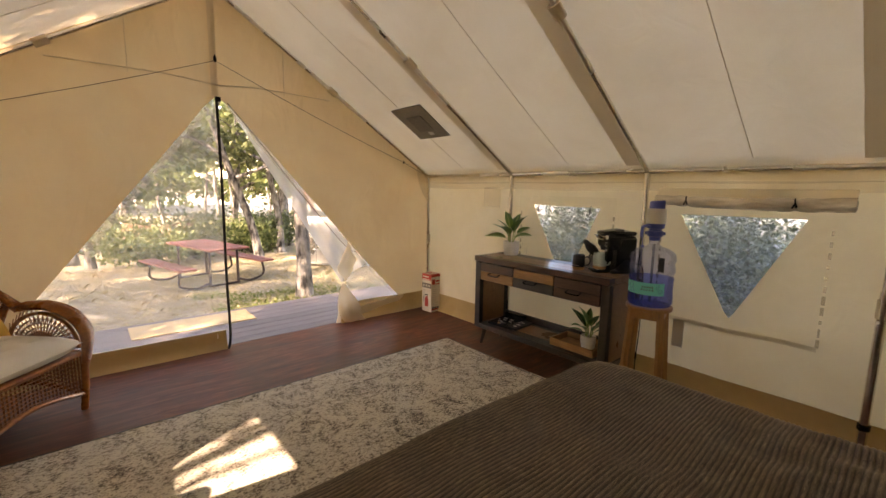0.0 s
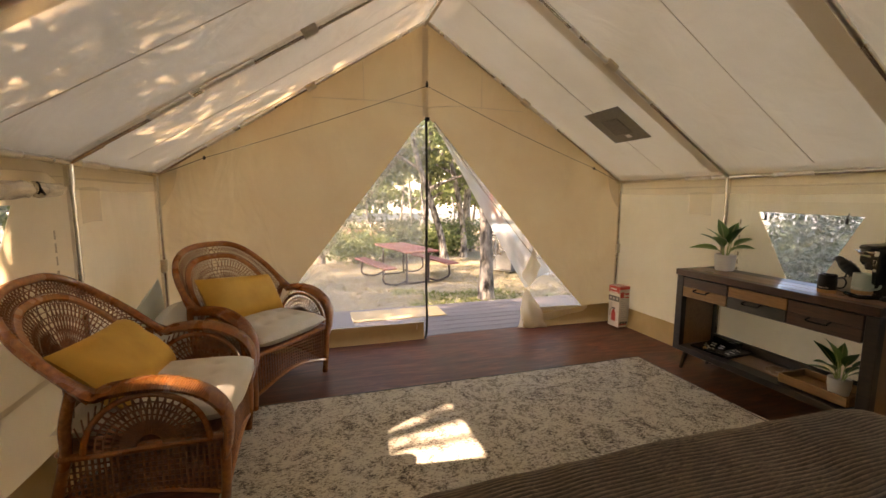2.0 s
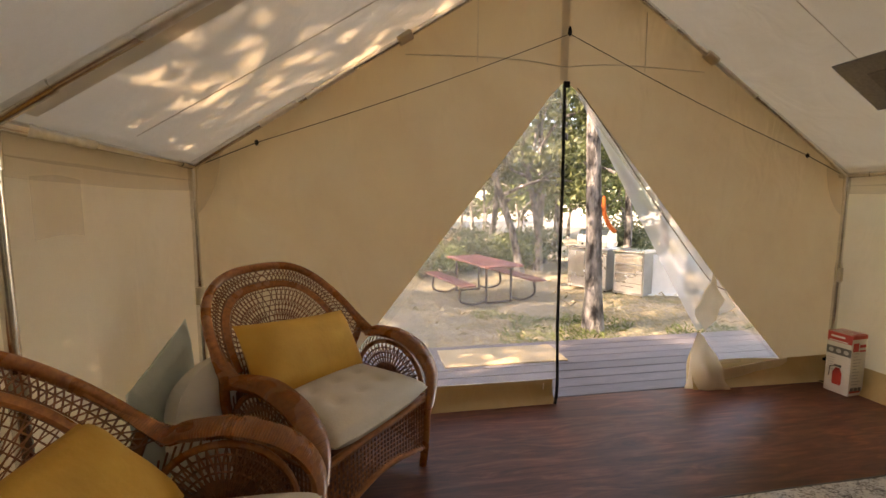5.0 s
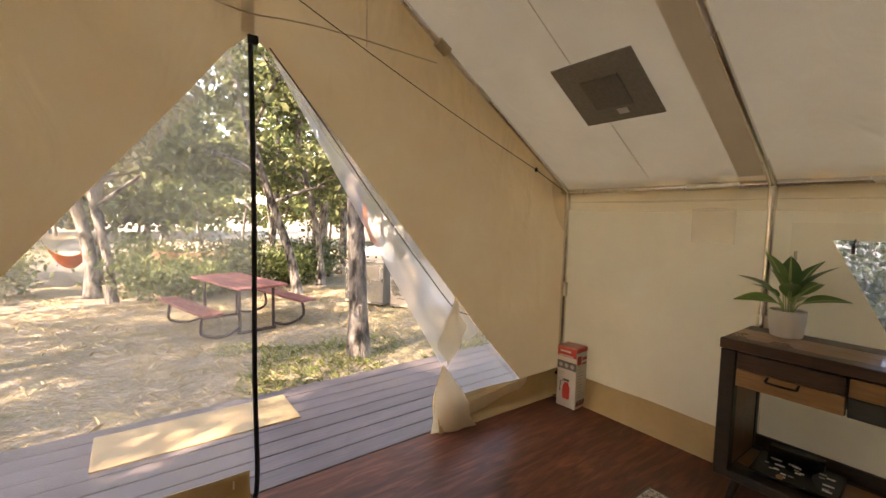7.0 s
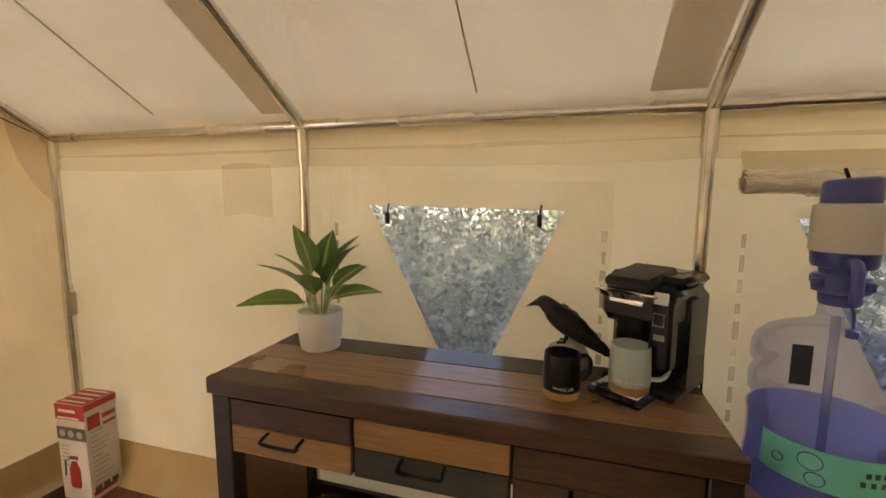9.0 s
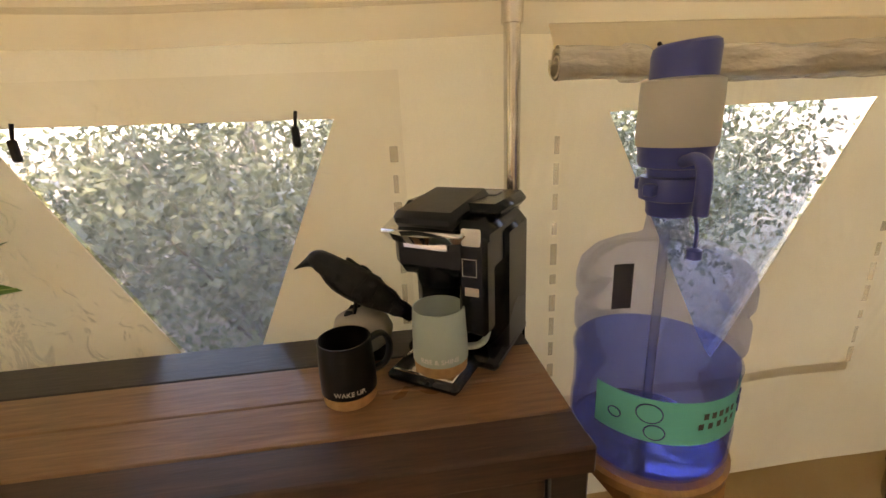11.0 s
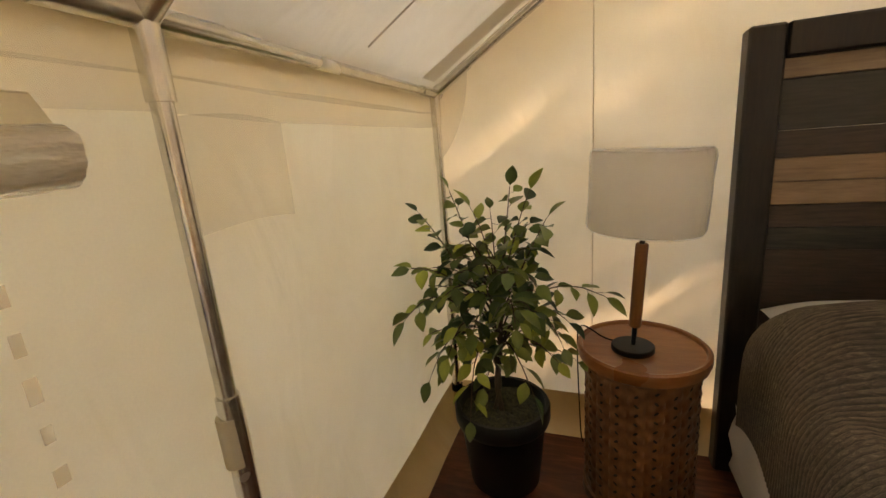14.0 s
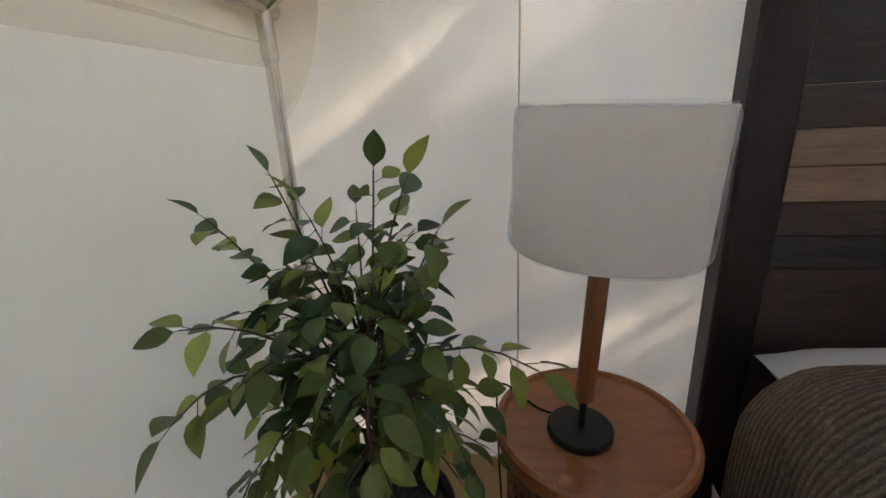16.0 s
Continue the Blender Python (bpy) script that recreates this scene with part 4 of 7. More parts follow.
def wicker_chair(m):
    ch = thing("wicker_armchair", "brown woven rattan armchair with a fan-shaped back", "armchair", m, "wicker armchairs")
    rim = [back_at(a, 1.0) for a in [0.0 + math.pi * k / 22 for k in range(23)]]
    part("back_rim", G().tube(spline(rim, 3), 0.021, 10), RATTAN, ch)
    part("inner_rim", G().tube(spline([back_at(math.pi * k / 18, 0.77) for k in range(19)], 3), 0.013, 8, (1.6, 0.9)), RATTAN, ch)
    tagged(part("back_border", weave(G(), back_at, 0.02, math.pi - 0.02, 0.82, 0.97, 60, 2, 0.0032, 0.08), RATTAN_DARK, ch), "", "", "", "stuff")
    tagged(part("back_weave", weave(G(), back_at, -0.30, math.pi + 0.30, 0.20, 0.76, 44, 9, 0.0027, 0.16), RATTAN_DARK, ch), "", "", "", "stuff")
    disc = G().grid(lambda u, v: back_at(2 * math.pi * u, 0.23 * v) + Vector((0, 0.008, 0)), 24, 4)
    part("back_rosette", disc, RATTAN, ch)
    low = G()
    for i in range(24):
        x = -0.30 + 0.60 * i / 23
        low.tube([(x, -0.28 + 0.17 * (x / 0.395) ** 2, 0.36), (x, -0.28 + 0.17 * (x / 0.395) ** 2, 0.60)], 0.005, 4)
    tagged(part("back_lower_weave", low, RATTAN_DARK, ch), "", "", "", "stuff")
    for s in (-1, 1):
        arm = spline([(s * 0.345, 0.365, 0.26), (s * 0.355, 0.385, 0.40), (s * 0.365, 0.37, 0.50), (s * 0.375, 0.29, 0.585), (s * 0.385, 0.15, 0.635), (s * 0.395, 0.0, 0.63), (s * 0.40, -0.06, 0.62), tuple(back_at(0.22 if s > 0 else math.pi - 0.22, 1.0)), tuple(back_at(0.42 if s > 0 else math.pi - 0.42, 1.0))], 6)
        k = len(arm)
        rad = [0.020 + 0.026 * math.sin(math.pi * min(1, (i / k) * 1.15)) ** 0.8 for i in range(k)]
        part("arm", G().tube(arm, rad, 12, (1.15, 0.55), (1, 0, 0)), RATTAN, ch, "wrapped rattan arm")
        wrap, path, per = G(), [], 10
        for i in range((k - 9) * 3 * per):
            f = 2 + i / (3 * per)
            q = 2 * math.pi * i / per
            p0 = Vector(arm[int(f)]).lerp(Vector(arm[int(f) + 1]), f % 1)
            rr = rad[int(f)] + (rad[int(f) + 1] - rad[int(f)]) * (f % 1)
            d = (Vector(arm[int(f) + 1]) - Vector(arm[int(f) - 1])).normalized()
            path.append(p0 + Vector((1, 0, 0)) * math.cos(q) * rr * 1.17 + Vector((1, 0, 0)).cross(d) * math.sin(q) * rr * 0.60)
        wrap.tube(path, 0.0024, 3)
        part("arm_wrap", wrap, RATTAN, ch)
        def fan(a, r, s=s):
            return Vector((s * (0.362 + 0.012 * r), 0.10 + 0.215 * r * math.cos(a), 0.375 + 0.215 * r * math.sin(a)))
        part("side_rim", G().tube([fan(math.pi * q / 20, 1.0) for q in range(21)], 0.012, 8), RATTAN, ch)
        tagged(part("side_weave", weave(G(), fan, 0.0, math.pi, 0.22, 0.97, 22, 6, 0.0040, 0.16), RATTAN_DARK, ch), "", "", "", "stuff")
        gap = G()
        for i in range(9):
            a = 1.7 + i * 0.16
            p = fan(a, 1.0)
            f = i / 8
            gap.tube([p, (s * 0.385, 0.07 - 0.20 * f, 0.622 - 0.13 * f * f)], 0.0035, 4)
        tagged(part("gusset_weave", gap, RATTAN_DARK, ch), "", "", "", "stuff")
        leg_f = spline([(s * 0.335, 0.345, 0.0), (s * 0.34, 0.36, 0.15), (s * 0.345, 0.365, 0.31)], 5)
        part("leg", G().tube(leg_f, 0.0205, 10), RATTAN, ch)
        leg_b = spline([(s * 0.29, -0.31, 0.0), (s * 0.315, -0.24, 0.18), (s * 0.345, -0.185, 0.37), (s * 0.37, -0.165, 0.50), (s * 0.395, -0.12, 0.64)], 5)
        part("leg", G().tube(leg_b, 0.021, 10), RATTAN, ch)
        part("side_rail", G().tube([(s * 0.345, 0.36, 0.36), (s * 0.355, -0.20, 0.36)], 0.016, 8).tube(spline([(s * 0.335, 0.35, 0.10), (s * 0.33, 0.05, 0.165), (s * 0.30, -0.27, 0.10)], 6), 0.012, 8), RATTAN, ch)
        ap = G()
        for i in range(26):
            y = 0.345 - 0.54 * i / 25
            z0 = 0.165 - 0.06 * abs((y - 0.05) / 0.32) ** 2
            x = s * (0.34 if y > -0.05 else 0.34 + (y + 0.05) * 0.12 * 1)
            ap.tube([(x, y, z0), (x, y, 0.36)], 0.0055, 4)
        for j in range(9):
            ap.tube([(s * 0.338, 0.35, 0.125 + j * 0.026), (s * 0.345, 0.05, 0.165 + j * 0.0215), (s * 0.33, -0.205, 0.13 + j * 0.0255)], 0.004, 4)
        tagged(part("side_apron", ap, RATTAN_DARK, ch), "", "", "", "stuff")
    part("front_rail", G().tube([(-0.345, 0.36, 0.36), (0.345, 0.36, 0.36)], 0.016, 8).tube(spline([(-0.335, 0.355, 0.10), (0, 0.365, 0.175), (0.335, 0.355, 0.10)], 8), 0.014, 8), RATTAN, ch)
    fr = G()
    for i in range(31):
        x = -0.325 + 0.65 * i / 30
        fr.tube([(x, 0.36, 0.175 - 0.07 * (x / 0.335) ** 2), (x, 0.36, 0.36)], 0.0055, 4)
    for j in range(9):
        fr.tube([(-0.33, 0.358, 0.115 + j * 0.027), (0, 0.364, 0.18 + j * 0.0205), (0.33, 0.358, 0.115 + j * 0.027)], 0.004, 4)
    tagged(part("front_apron", fr, RATTAN_DARK, ch), "", "", "", "stuff")
    part("seat_deck", G().box((0, 0.06, 0.362), (0.66, 0.58, 0.02), None, 0.006), RATTAN_DARK, ch)
    return ch


def seat_cushion(m):
    def at(top):
        def f(u, v):
            x, y = (u - 0.5) * 2, (v - 0.5) * 2
            edge = (1 - abs(x) ** 5) * (1 - abs(y) ** 5)
            h = 0.060 * max(edge, 0) ** 0.4
            if top:
                for tx in (-0.45, 0, 0.45):
                    for ty in (-0.45, 0, 0.45):
                        h -= 0.020 * math.exp(-((x - tx) ** 2 + (y - ty) ** 2) / 0.012)
                h += 0.018 * (1 - x * x) * (1 - y * y)
            return (x * 0.305, y * 0.335 + 0.085 - 0.02 * x * x * max(y, 0), 0.437 + (h if top else -h))
        return f
    g = G().grid(at(True), 40, 40).grid(at(False), 20, 20)
    c = thing("seat_cushion", "cream tufted cotton seat cushion on the armchair", "cushion", m, "seat cushions")
    part("cover", g, CREAM, c, sharp=180)
    ring = [((1 if abs(math.cos(q)) > 0 else 1) * 0.307 * math.copysign(abs(math.cos(q)) ** 0.35, math.cos(q)), 0.080 + 0.334 * math.copysign(abs(math.sin(q)) ** 0.35, math.sin(q)), 0.437) for q in [2 * math.pi * k / 60 for k in range(60)]]
    part("piping", G().tube(ring, 0.006, 6, loop=True), CREAM, c)
    return c


def pillow_mesh(w, h, t, seed=0, soft=0.0):
    g = G()
    for s in (-1, 1):
        def f(u, v, s=s):
            x, y = (u - 0.5) * 2, (v - 0.5) * 2
            body = max((1 - x ** 4) * (1 - y ** 4), 0) ** 0.55
            k = 1 - 0.06 * (1 - abs(x) ** 2) * abs(y) ** 3
            kx = 1 - 0.05 * (1 - abs(y) ** 2) * abs(x) ** 3
            wr = 0.008 * noise.noise((x * 2.4 + seed, y * 2.4, s))
            return (x * w / 2 * kx * math.sqrt(1 - soft * y * y / 2), s * (t / 2 * body + wr * body), y * h / 2 * k * math.sqrt(1 - soft * x * x / 2))
        g.grid(f, 22, 16)
    return g


CHAIR_A, CHAIR_B = pose(-3.89, 3.32, 0, 0, 0, -90), pose(-3.575, 4.36, 0, 0, 0, -131)
chair = wicker_chair(CHAIR_A)
copy_thing(chair, CHAIR_B)
cush = seat_cushion(CHAIR_A)
copy_thing(cush, CHAIR_B)
for m, sd in ((CHAIR_A @ pose(0.0, -0.11, 0.615, 46, -3, 0), 1), (CHAIR_B @ pose(0.0, -0.10, 0.62, 34, -6, 0), 2)):
    solo("lumbar_pillow", pillow_mesh(0.64, 0.35, 0.17, sd), MUSTARD, "mustard yellow lumbar pillow leaning on the chair back", "pillow", m=m, group="lumbar pillows", sharp=180)
solo("white_floor_pillow", pillow_mesh(0.50, 0.66, 0.26, 5, 0.95), WHITE_CLOTH, "plump white pillow standing against the tent wall", "pillow", m=pose(-4.03, 4.36, 0.335, 6, -8, 66), sharp=180)
solo("teal_floor_pillow", pillow_mesh(0.52, 0.62, 0.10, 6), TEAL_CLOTH, "pale teal pillow leaning on the tent wall", "pillow", m=pose(-4.235, 4.36, 0.405, 4, -17, 89), sharp=180)
ad = thing("power_adapter", "white power adapter on the floor by a pole", "power adapter", pose(-4.20, 3.50, 0, 0, 0, 12))
part("case", G().box((0, 0, 0.045), (0.075, 0.13, 0.09), None, 0.012), WHITE_INK, ad)
part("slot", G().box((0.038, 0.02, 0.052), (0.003, 0.018, 0.045), None, 0.001), GREY_INK, ad, "dark slot")
part("cord", G().tube(spline([(0, -0.06, 0.02), (-0.02, -0.13, 0.008), (-0.05, -0.25, 0.008), (-0.03, -0.42, 0.008)], 6), 0.004, 6), BLACK, ad, "black cord")

# ---- bed ----
BX0, BX1, BY1 = -3.07, -1.10, 2.16
bed = thing("bed", "king bed base with white sheeted mattress", "bed", Matrix())
part("base", G().box(((BX0 + BX1) / 2, 1.10, 0.17), (1.88, 2.04, 0.22), None, 0.02), DARKWOOD, bed)
part("mattress", G().box(((BX0 + BX1) / 2, 1.11, 0.41), (1.88, 2.04, 0.27), None, 0.05), WHITE_CLOTH, bed)
for x in (BX0 + 0.12, BX1 - 0.12):
    for y in (0.2, 2.0):
        part("leg", G().box((x, y, 0.03), (0.08, 0.08, 0.06), None, 0.008), DARKWOOD, bed)


def cover_at(u, v):
    """The ribbed spread over the mattress, rounded over its sides and foot."""
    cx, hw, rr = (BX0 + BX1) / 2, (BX1 - BX0) / 2 + 0.01, 0.13
    s = (u - 0.5) * 2 * (hw + 0.34)
    t = 0.20 + v * (BY1 - 0.20 + 0.34)
    def fold(d, lim):
        flat = lim - rr
        if d <= flat:
            return d, 0.0
        a = (d - flat) / rr
        if a < math.pi / 2:
            return flat + rr * math.sin(a), rr * (1 - math.cos(a))
        return lim, rr + (d - flat - rr * math.pi / 2)
    dx, zx = fold(abs(s), hw)
    dy, zy = fold(t, BY1 + 0.02)
    x, y = cx + math.copysign(dx, s), dy
    z = 0.586 - max(zx, zy) - 0.15 * min(zx, zy)
    corner = max(0, dx - hw + 0.22) * max(0, dy - BY1 + 0.20)
    z -= 1.2 * corner
    lump = 0.225 * math.exp(-((y - 0.36) / 0.24) ** 2) * (1 - 0.35 * (abs(x - cx) / hw) ** 8)
    soft = 0.012 * noise.noise((x * 2.1, y * 2.1, 0)) + 0.007 * noise.noise((x * 6, y * 4, 1))
    head = math.exp(-((y - 0.75) / 0.5) ** 2)
    soft += 0.034 * head * noise.noise((x * 5, y * 9, 2)) + 0.020 * head * noise.noise((x * 11 + y * 6, y * 8, 4))
    wav = y * 70 + 2.2 * noise.noise((x * 1.5, y * 1.5, 5)) + 0.45 * noise.noise((x * 8, y * 5, 6))
    rib = (0.0055 + 0.0035 * noise.noise((x * 7, y * 7, 3))) * abs(math.sin(wav * math.pi))
    side = min(1, max(zx, zy) / 0.2)
    return (x + math.copysign(1, s) * side * (rib + 0.018 * noise.noise((y * 5, z * 3, 7))) * (1 if zx > zy else 0),
            y + (side * (0.02 * noise.noise((x * 5, z * 3, 8))) if zy >= zx else 0), z + lump + (soft + rib) * (1 - 0.8 * side))


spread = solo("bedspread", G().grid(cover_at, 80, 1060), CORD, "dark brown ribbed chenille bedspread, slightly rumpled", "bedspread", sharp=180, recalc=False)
solo("sheet_fold", G().grid(lambda u, v: (BX1 - 0.002 - 0.010 * math.sin(v * 9 + u * 4), 0.12 + u * 1.9, 0.06 + v * 0.26), 10, 6), WHITE_CLOTH, "white sheet edge hanging below the spread", "sheet", sharp=180, recalc=False)
solo("bed_pillow", pillow_mesh(0.80, 0.42, 0.19, 3), WHITE_CLOTH, "white pillow under the bedspread at the headboard", "pillow", m=pose(-1.56, 0.30, 0.655, 84, 0, 0), sharp=180)
solo("bed_pillow", pillow_mesh(0.80, 0.42, 0.19, 4), WHITE_CLOTH, "white pillow under the bedspread at the headboard", "pillow", m=pose(-2.64, 0.30, 0.655, 84, 0, 0), sharp=180)
solo("cushion", pillow_mesh(0.62, 0.62, 0.20, 7), LINEN, "light grey speckled linen cushion on the bed", "cushion", m=pose(-1.70, 0.60, 0.87, 50, 30, -6), sharp=180)
solo("cushion", pillow_mesh(0.62, 0.62, 0.20, 8), LINEN, "light grey speckled linen cushion on the bed", "cushion", m=pose(-2.55, 0.52, 0.82, 56, -26, 6), sharp=180)
hb = thing("headboard", "tall dark headboard with mixed reclaimed plank strips", "headboard", Matrix())
H0, H1, HT = -3.22, -1.06, 1.585
for x in (H0 + 0.05, H1 - 0.05):
    part("stile", G().box((x, 0.055, HT / 2), (0.10, 0.075, HT), None, 0.008), HEADFRAME, hb)
part("top_rail", G().box(((H0 + H1) / 2, 0.055, HT - 0.05), (H1 - H0 - 0.20, 0.075, 0.10), None, 0.008), HEADFRAME, hb)
strip_mats = [TANWOOD, HEADGREY, HEADUMBER, TANWOOD, TANWOOD, HEADUMBER, HEADGREY, HEADUMBER, HEADUMBER]
z = HT - 0.10
for h, mt in zip((0.06, 0.155, 0.085, 0.075, 0.075, 0.075, 0.075, 0.30, 0.30), strip_mats):
    part("plank", G().box(((H0 + H1) / 2, 0.045, z - h / 2), (H1 - H0 - 0.20, 0.04 + 0.004 * (h < 0.08), h - 0.0015), None, 0.002), mt, hb)
    z -= h

# ---- console ----
CX0, CX1, CY0, CY1, CH = -0.405, -0.03, 2.445, 3.695, 0.803
con = thing("console_table", "dark reclaimed-wood console with three drawers", "console table", Matrix())
for w0, w1, mt in ((0.0, 0.062, UMBER), (0.062, 0.160, MIDWOOD), (0.160, 0.265, MIDWOOD), (0.265, 0.375, DARKWOOD)):
    part("top_plank", G().box((CX0 + (w0 + w1) / 2, (CY0 + CY1) / 2, CH - 0.0215), (w1 - w0 - 0.001, CY1 - CY0, 0.043), None, 0.003), mt, con)
part("front_edge", G().box((CX0 - 0.001, (CY0 + CY1) / 2, CH - 0.0225), (0.030, CY1 - CY0 + 0.004, 0.047), None, 0.004), UMBER, con)
for y in (CY0 + 0.03, CY1 - 0.03):
    part("side_panel", G().box(((CX0 + CX1) / 2 + 0.02, y, 0.47), (0.335, 0.045, 0.565), None, 0.003), MIDWOOD, con)
    part("front_post", G().box((CX0 + 0.024, y, 0.455), (0.05, 0.062, 0.595), None, 0.005), DARKWOOD, con)
    part("back_post", G().box((CX1 - 0.02, y, 0.455), (0.04, 0.055, 0.595), None, 0.004), DARKWOOD, con)
part("shelf", G().box(((CX0 + CX1) / 2, (CY0 + CY1) / 2, 0.178), (CX1 - CX0, CY1 - CY0, 0.042), None, 0.004), DARKWOOD, con)
part("shelf_plank", G().box(((CX0 + CX1) / 2 + 0.02, (CY0 + CY1) / 2, 0.2005), (0.20, CY1 - CY0 - 0.12, 0.006), None, 0.002), MIDWOOD, con)
part("back_rail", G().box((CX1 - 0.012, (CY0 + CY1) / 2, 0.23), (0.02, CY1 - CY0 - 0.11, 0.06), None, 0.003), DARKWOOD, con)
part("drawer_box", G().box(((CX0 + CX1) / 2 + 0.03, (CY0 + CY1) / 2, 0.675), (0.30, CY1 - CY0 - 0.11, 0.14), None, 0.003), DARKWOOD, con)
ys = [CY1 - 0.062, 3.268, 2.882, CY0 + 0.062]
for i, (up, dn) in enumerate(((UMBER, OAKWOOD), (OAKWOOD, GREYWOOD), (UMBER, UMBER))):
    y1, y0 = ys[i] - 0.003, ys[i + 1] + 0.003
    dr = part("drawer", G().box((CX0 + 0.014, (y0 + y1) / 2, 0.673), (0.02, y1 - y0, 0.15), None, 0.002), DARKWOOD, con)
    part("upper_plank", G().box((CX0 + 0.002, (y0 + y1) / 2, 0.712), (0.012, y1 - y0 - 0.002, 0.072), None, 0.002), up, dr)
    part("lower_plank", G().box((CX0 + 0.002, (y0 + y1) / 2, 0.636), (0.012, y1 - y0 - 0.002, 0.076), None, 0.002), dn, dr)
    yc = (y0 + y1) / 2 + 0.01
    hd = G().tube(spline([(CX0 - 0.004, yc - 0.052, 0.668), (CX0 - 0.030, yc - 0.052, 0.664), (CX0 - 0.034, yc - 0.045, 0.655), (CX0 - 0.034, yc + 0.045, 0.655), (CX0 - 0.030, yc + 0.052, 0.664), (CX0 - 0.004, yc + 0.052, 0.668)], 4), 0.0048, 8)
    part("handle", hd, BLACK, dr, "black iron pull handle")
for x in (CX0 + 0.05, CX1 - 0.05):
    for y, s in ((CY0 + 0.09, -1), (CY1 - 0.09, 1)):
        part("leg", G().tube([(x, y, 0.16), (x, y + s * 0.045, 0.0)], [0.022, 0.013], 10), DARKWOOD, con)

# shelf: game set and planter
gs = thing("board_game", "black board game tray with small pale pieces", "board game", pose(-0.22, 3.43, 0.2035, 0, 0, 4))
part("tray", G().box((0, 0, 0.012), (0.26, 0.30, 0.02), None, 0.004).box((0.10, 0.02, 0.045), (0.05, 0.2, 0.05), None, 0.006), BLACK, gs)
rng = random.Random(4)
for i in range(22):
    part("piece", G().box((rng.uniform(-0.11, 0.06), rng.uniform(-0.13, 0.13), 0.0255), (0.007, rng.uniform(0.012, 0.04), 0.005), None, 0.001), WHITE_INK if i % 3 else PALE_INK, gs)
part("knob", G().lathe([(0.012, 0), (0.014, 0.006), (0.008, 0.012), (0.001, 0.013)], 12, (-0.115, 0.04, 0.022)), CORK, gs)
tr = thing("wooden_tray", "low honey-coloured wooden tray on the shelf", "tray", pose(-0.24, 2.74, 0.2035))
part("base", G().box((0, 0, 0.006), (0.24, 0.36, 0.012), None, 0.003), OAKWOOD, tr)
for sx in (-1, 1):
    part("side", G().box((sx * 0.117, 0, 0.032), (0.012, 0.36, 0.052), None, 0.003), OAKWOOD, tr)
    part("end", G().box((0, sx * 0.177, 0.032), (0.22, 0.012, 0.052), None, 0.003), OAKWOOD, tr)


def leaf_mesh(name, mat, length, width, curl=0.15, fold=0.25, point=0.5, n=6):
    """A single leaf along +y, its base at the origin."""
    g = G()
    vs, fs = [], []
    for i in range(n + 1):
        t = i / n
        w = width / 2 * (math.sin(math.pi * t ** point) ** 0.9 if 0 < t < 1 else 0.02)
        z = -curl * length * t * t
        vs += [(-w, t * length, z + fold * w), (0, t * length, z), (w, t * length, z + fold * w)]
    for i in range(n):
        a = i * 3
        fs += [(a, a + 1, a + 4, a + 3), (a + 1, a + 2, a + 5, a + 4)]
    return g.add(vs, fs).mesh(name, mat, 180, False)


def place_leaf(me, parent, p, way, roll=0.0, s=1.0, name="leaf"):
    ob = new(name, me)
    ob.parent = parent
    way = Vector(way).normalized()
    q = way.to_track_quat("Y", "Z")
    ob.matrix_basis = Matrix.Translation(p) @ q.to_matrix().to_4x4() @ pose(0, 0, 0, 0, roll, 0) @ Matrix.Scale(s, 4)
    return ob


def pot_plant(m, r, h, n, size, label, seed, ribbed=True):
    pl = thing("potted_plant", label, "potted plant", m)
    prof = [(r * 0.80, 0), (r * 0.86, 0.004), (r * 0.98, h * 0.5), (r, h - 0.004), (r * 0.985, h), (r * 0.92, h), (r * 0.90, h - 0.012)]
    part("pot", G().lathe(prof, 40, wob=(lambda a, z: 0.0007 * math.sin(z * 700)) if ribbed else None), CERAMIC, pl, "white ceramic pot")
    part("soil", G().lathe([(0.001, h - 0.012), (r * 0.9, h - 0.014)], 24), SOIL, pl, "dark soil")
    rg2 = random.Random(seed)
    lm = leaf_mesh("leaf", DIEFF, 1.0, 0.46, 0.34, 0.35, 0.75, 8)
    rib = G().tube([(0, t, -0.30 * t * t + 0.006) for t in [k / 8 for k in range(9)]], [0.030 * (1 - k / 9) + 0.002 for k in range(9)], 6, (1.5, 0.25), (1, 0, 0)).mesh("midrib", DIEFF_MID)
    stems = G()
    for i in range(n):
        a = i * 2.399 + rg2.uniform(-0.3, 0.3)
        f = i / n
        el = 0.62 + 0.85 * f + rg2.uniform(-0.12, 0.12)
        base = Vector((0.018 * math.cos(a), 0.018 * math.sin(a), h - 0.01))
        st = size * (0.35 + 0.65 * f)
        way = Vector((math.cos(a) * math.cos(el), math.sin(a) * math.cos(el), math.sin(el)))
        mid = base + way * st * 0.5 + Vector((0, 0, st * 0.28))
        stems.tube([base, base.lerp(mid, 0.55) + Vector((0, 0, 0.01)), mid], 0.0028, 5)
        lf = place_leaf(lm, pl, mid, way - Vector((0, 0, 0.25)), rg2.uniform(-25, 25), size * rg2.uniform(0.75, 1.1))
        mr = new("midrib", rib)
        mr.parent = lf
    part("stem", stems, DIEFF_MID, pl)
    return pl


pot_plant(pose(-0.126, 3.532, CH), 0.071, 0.122, 12, 0.175, "green variegated houseplant in a white pot on the console", 3)
pot_plant(pose(-0.22, 2.68, 0.2155), 0.055, 0.095, 10, 0.15, "small dark green houseplant in a white pot on the shelf", 8)

# ---- console top: mugs, raven, coffee maker ----


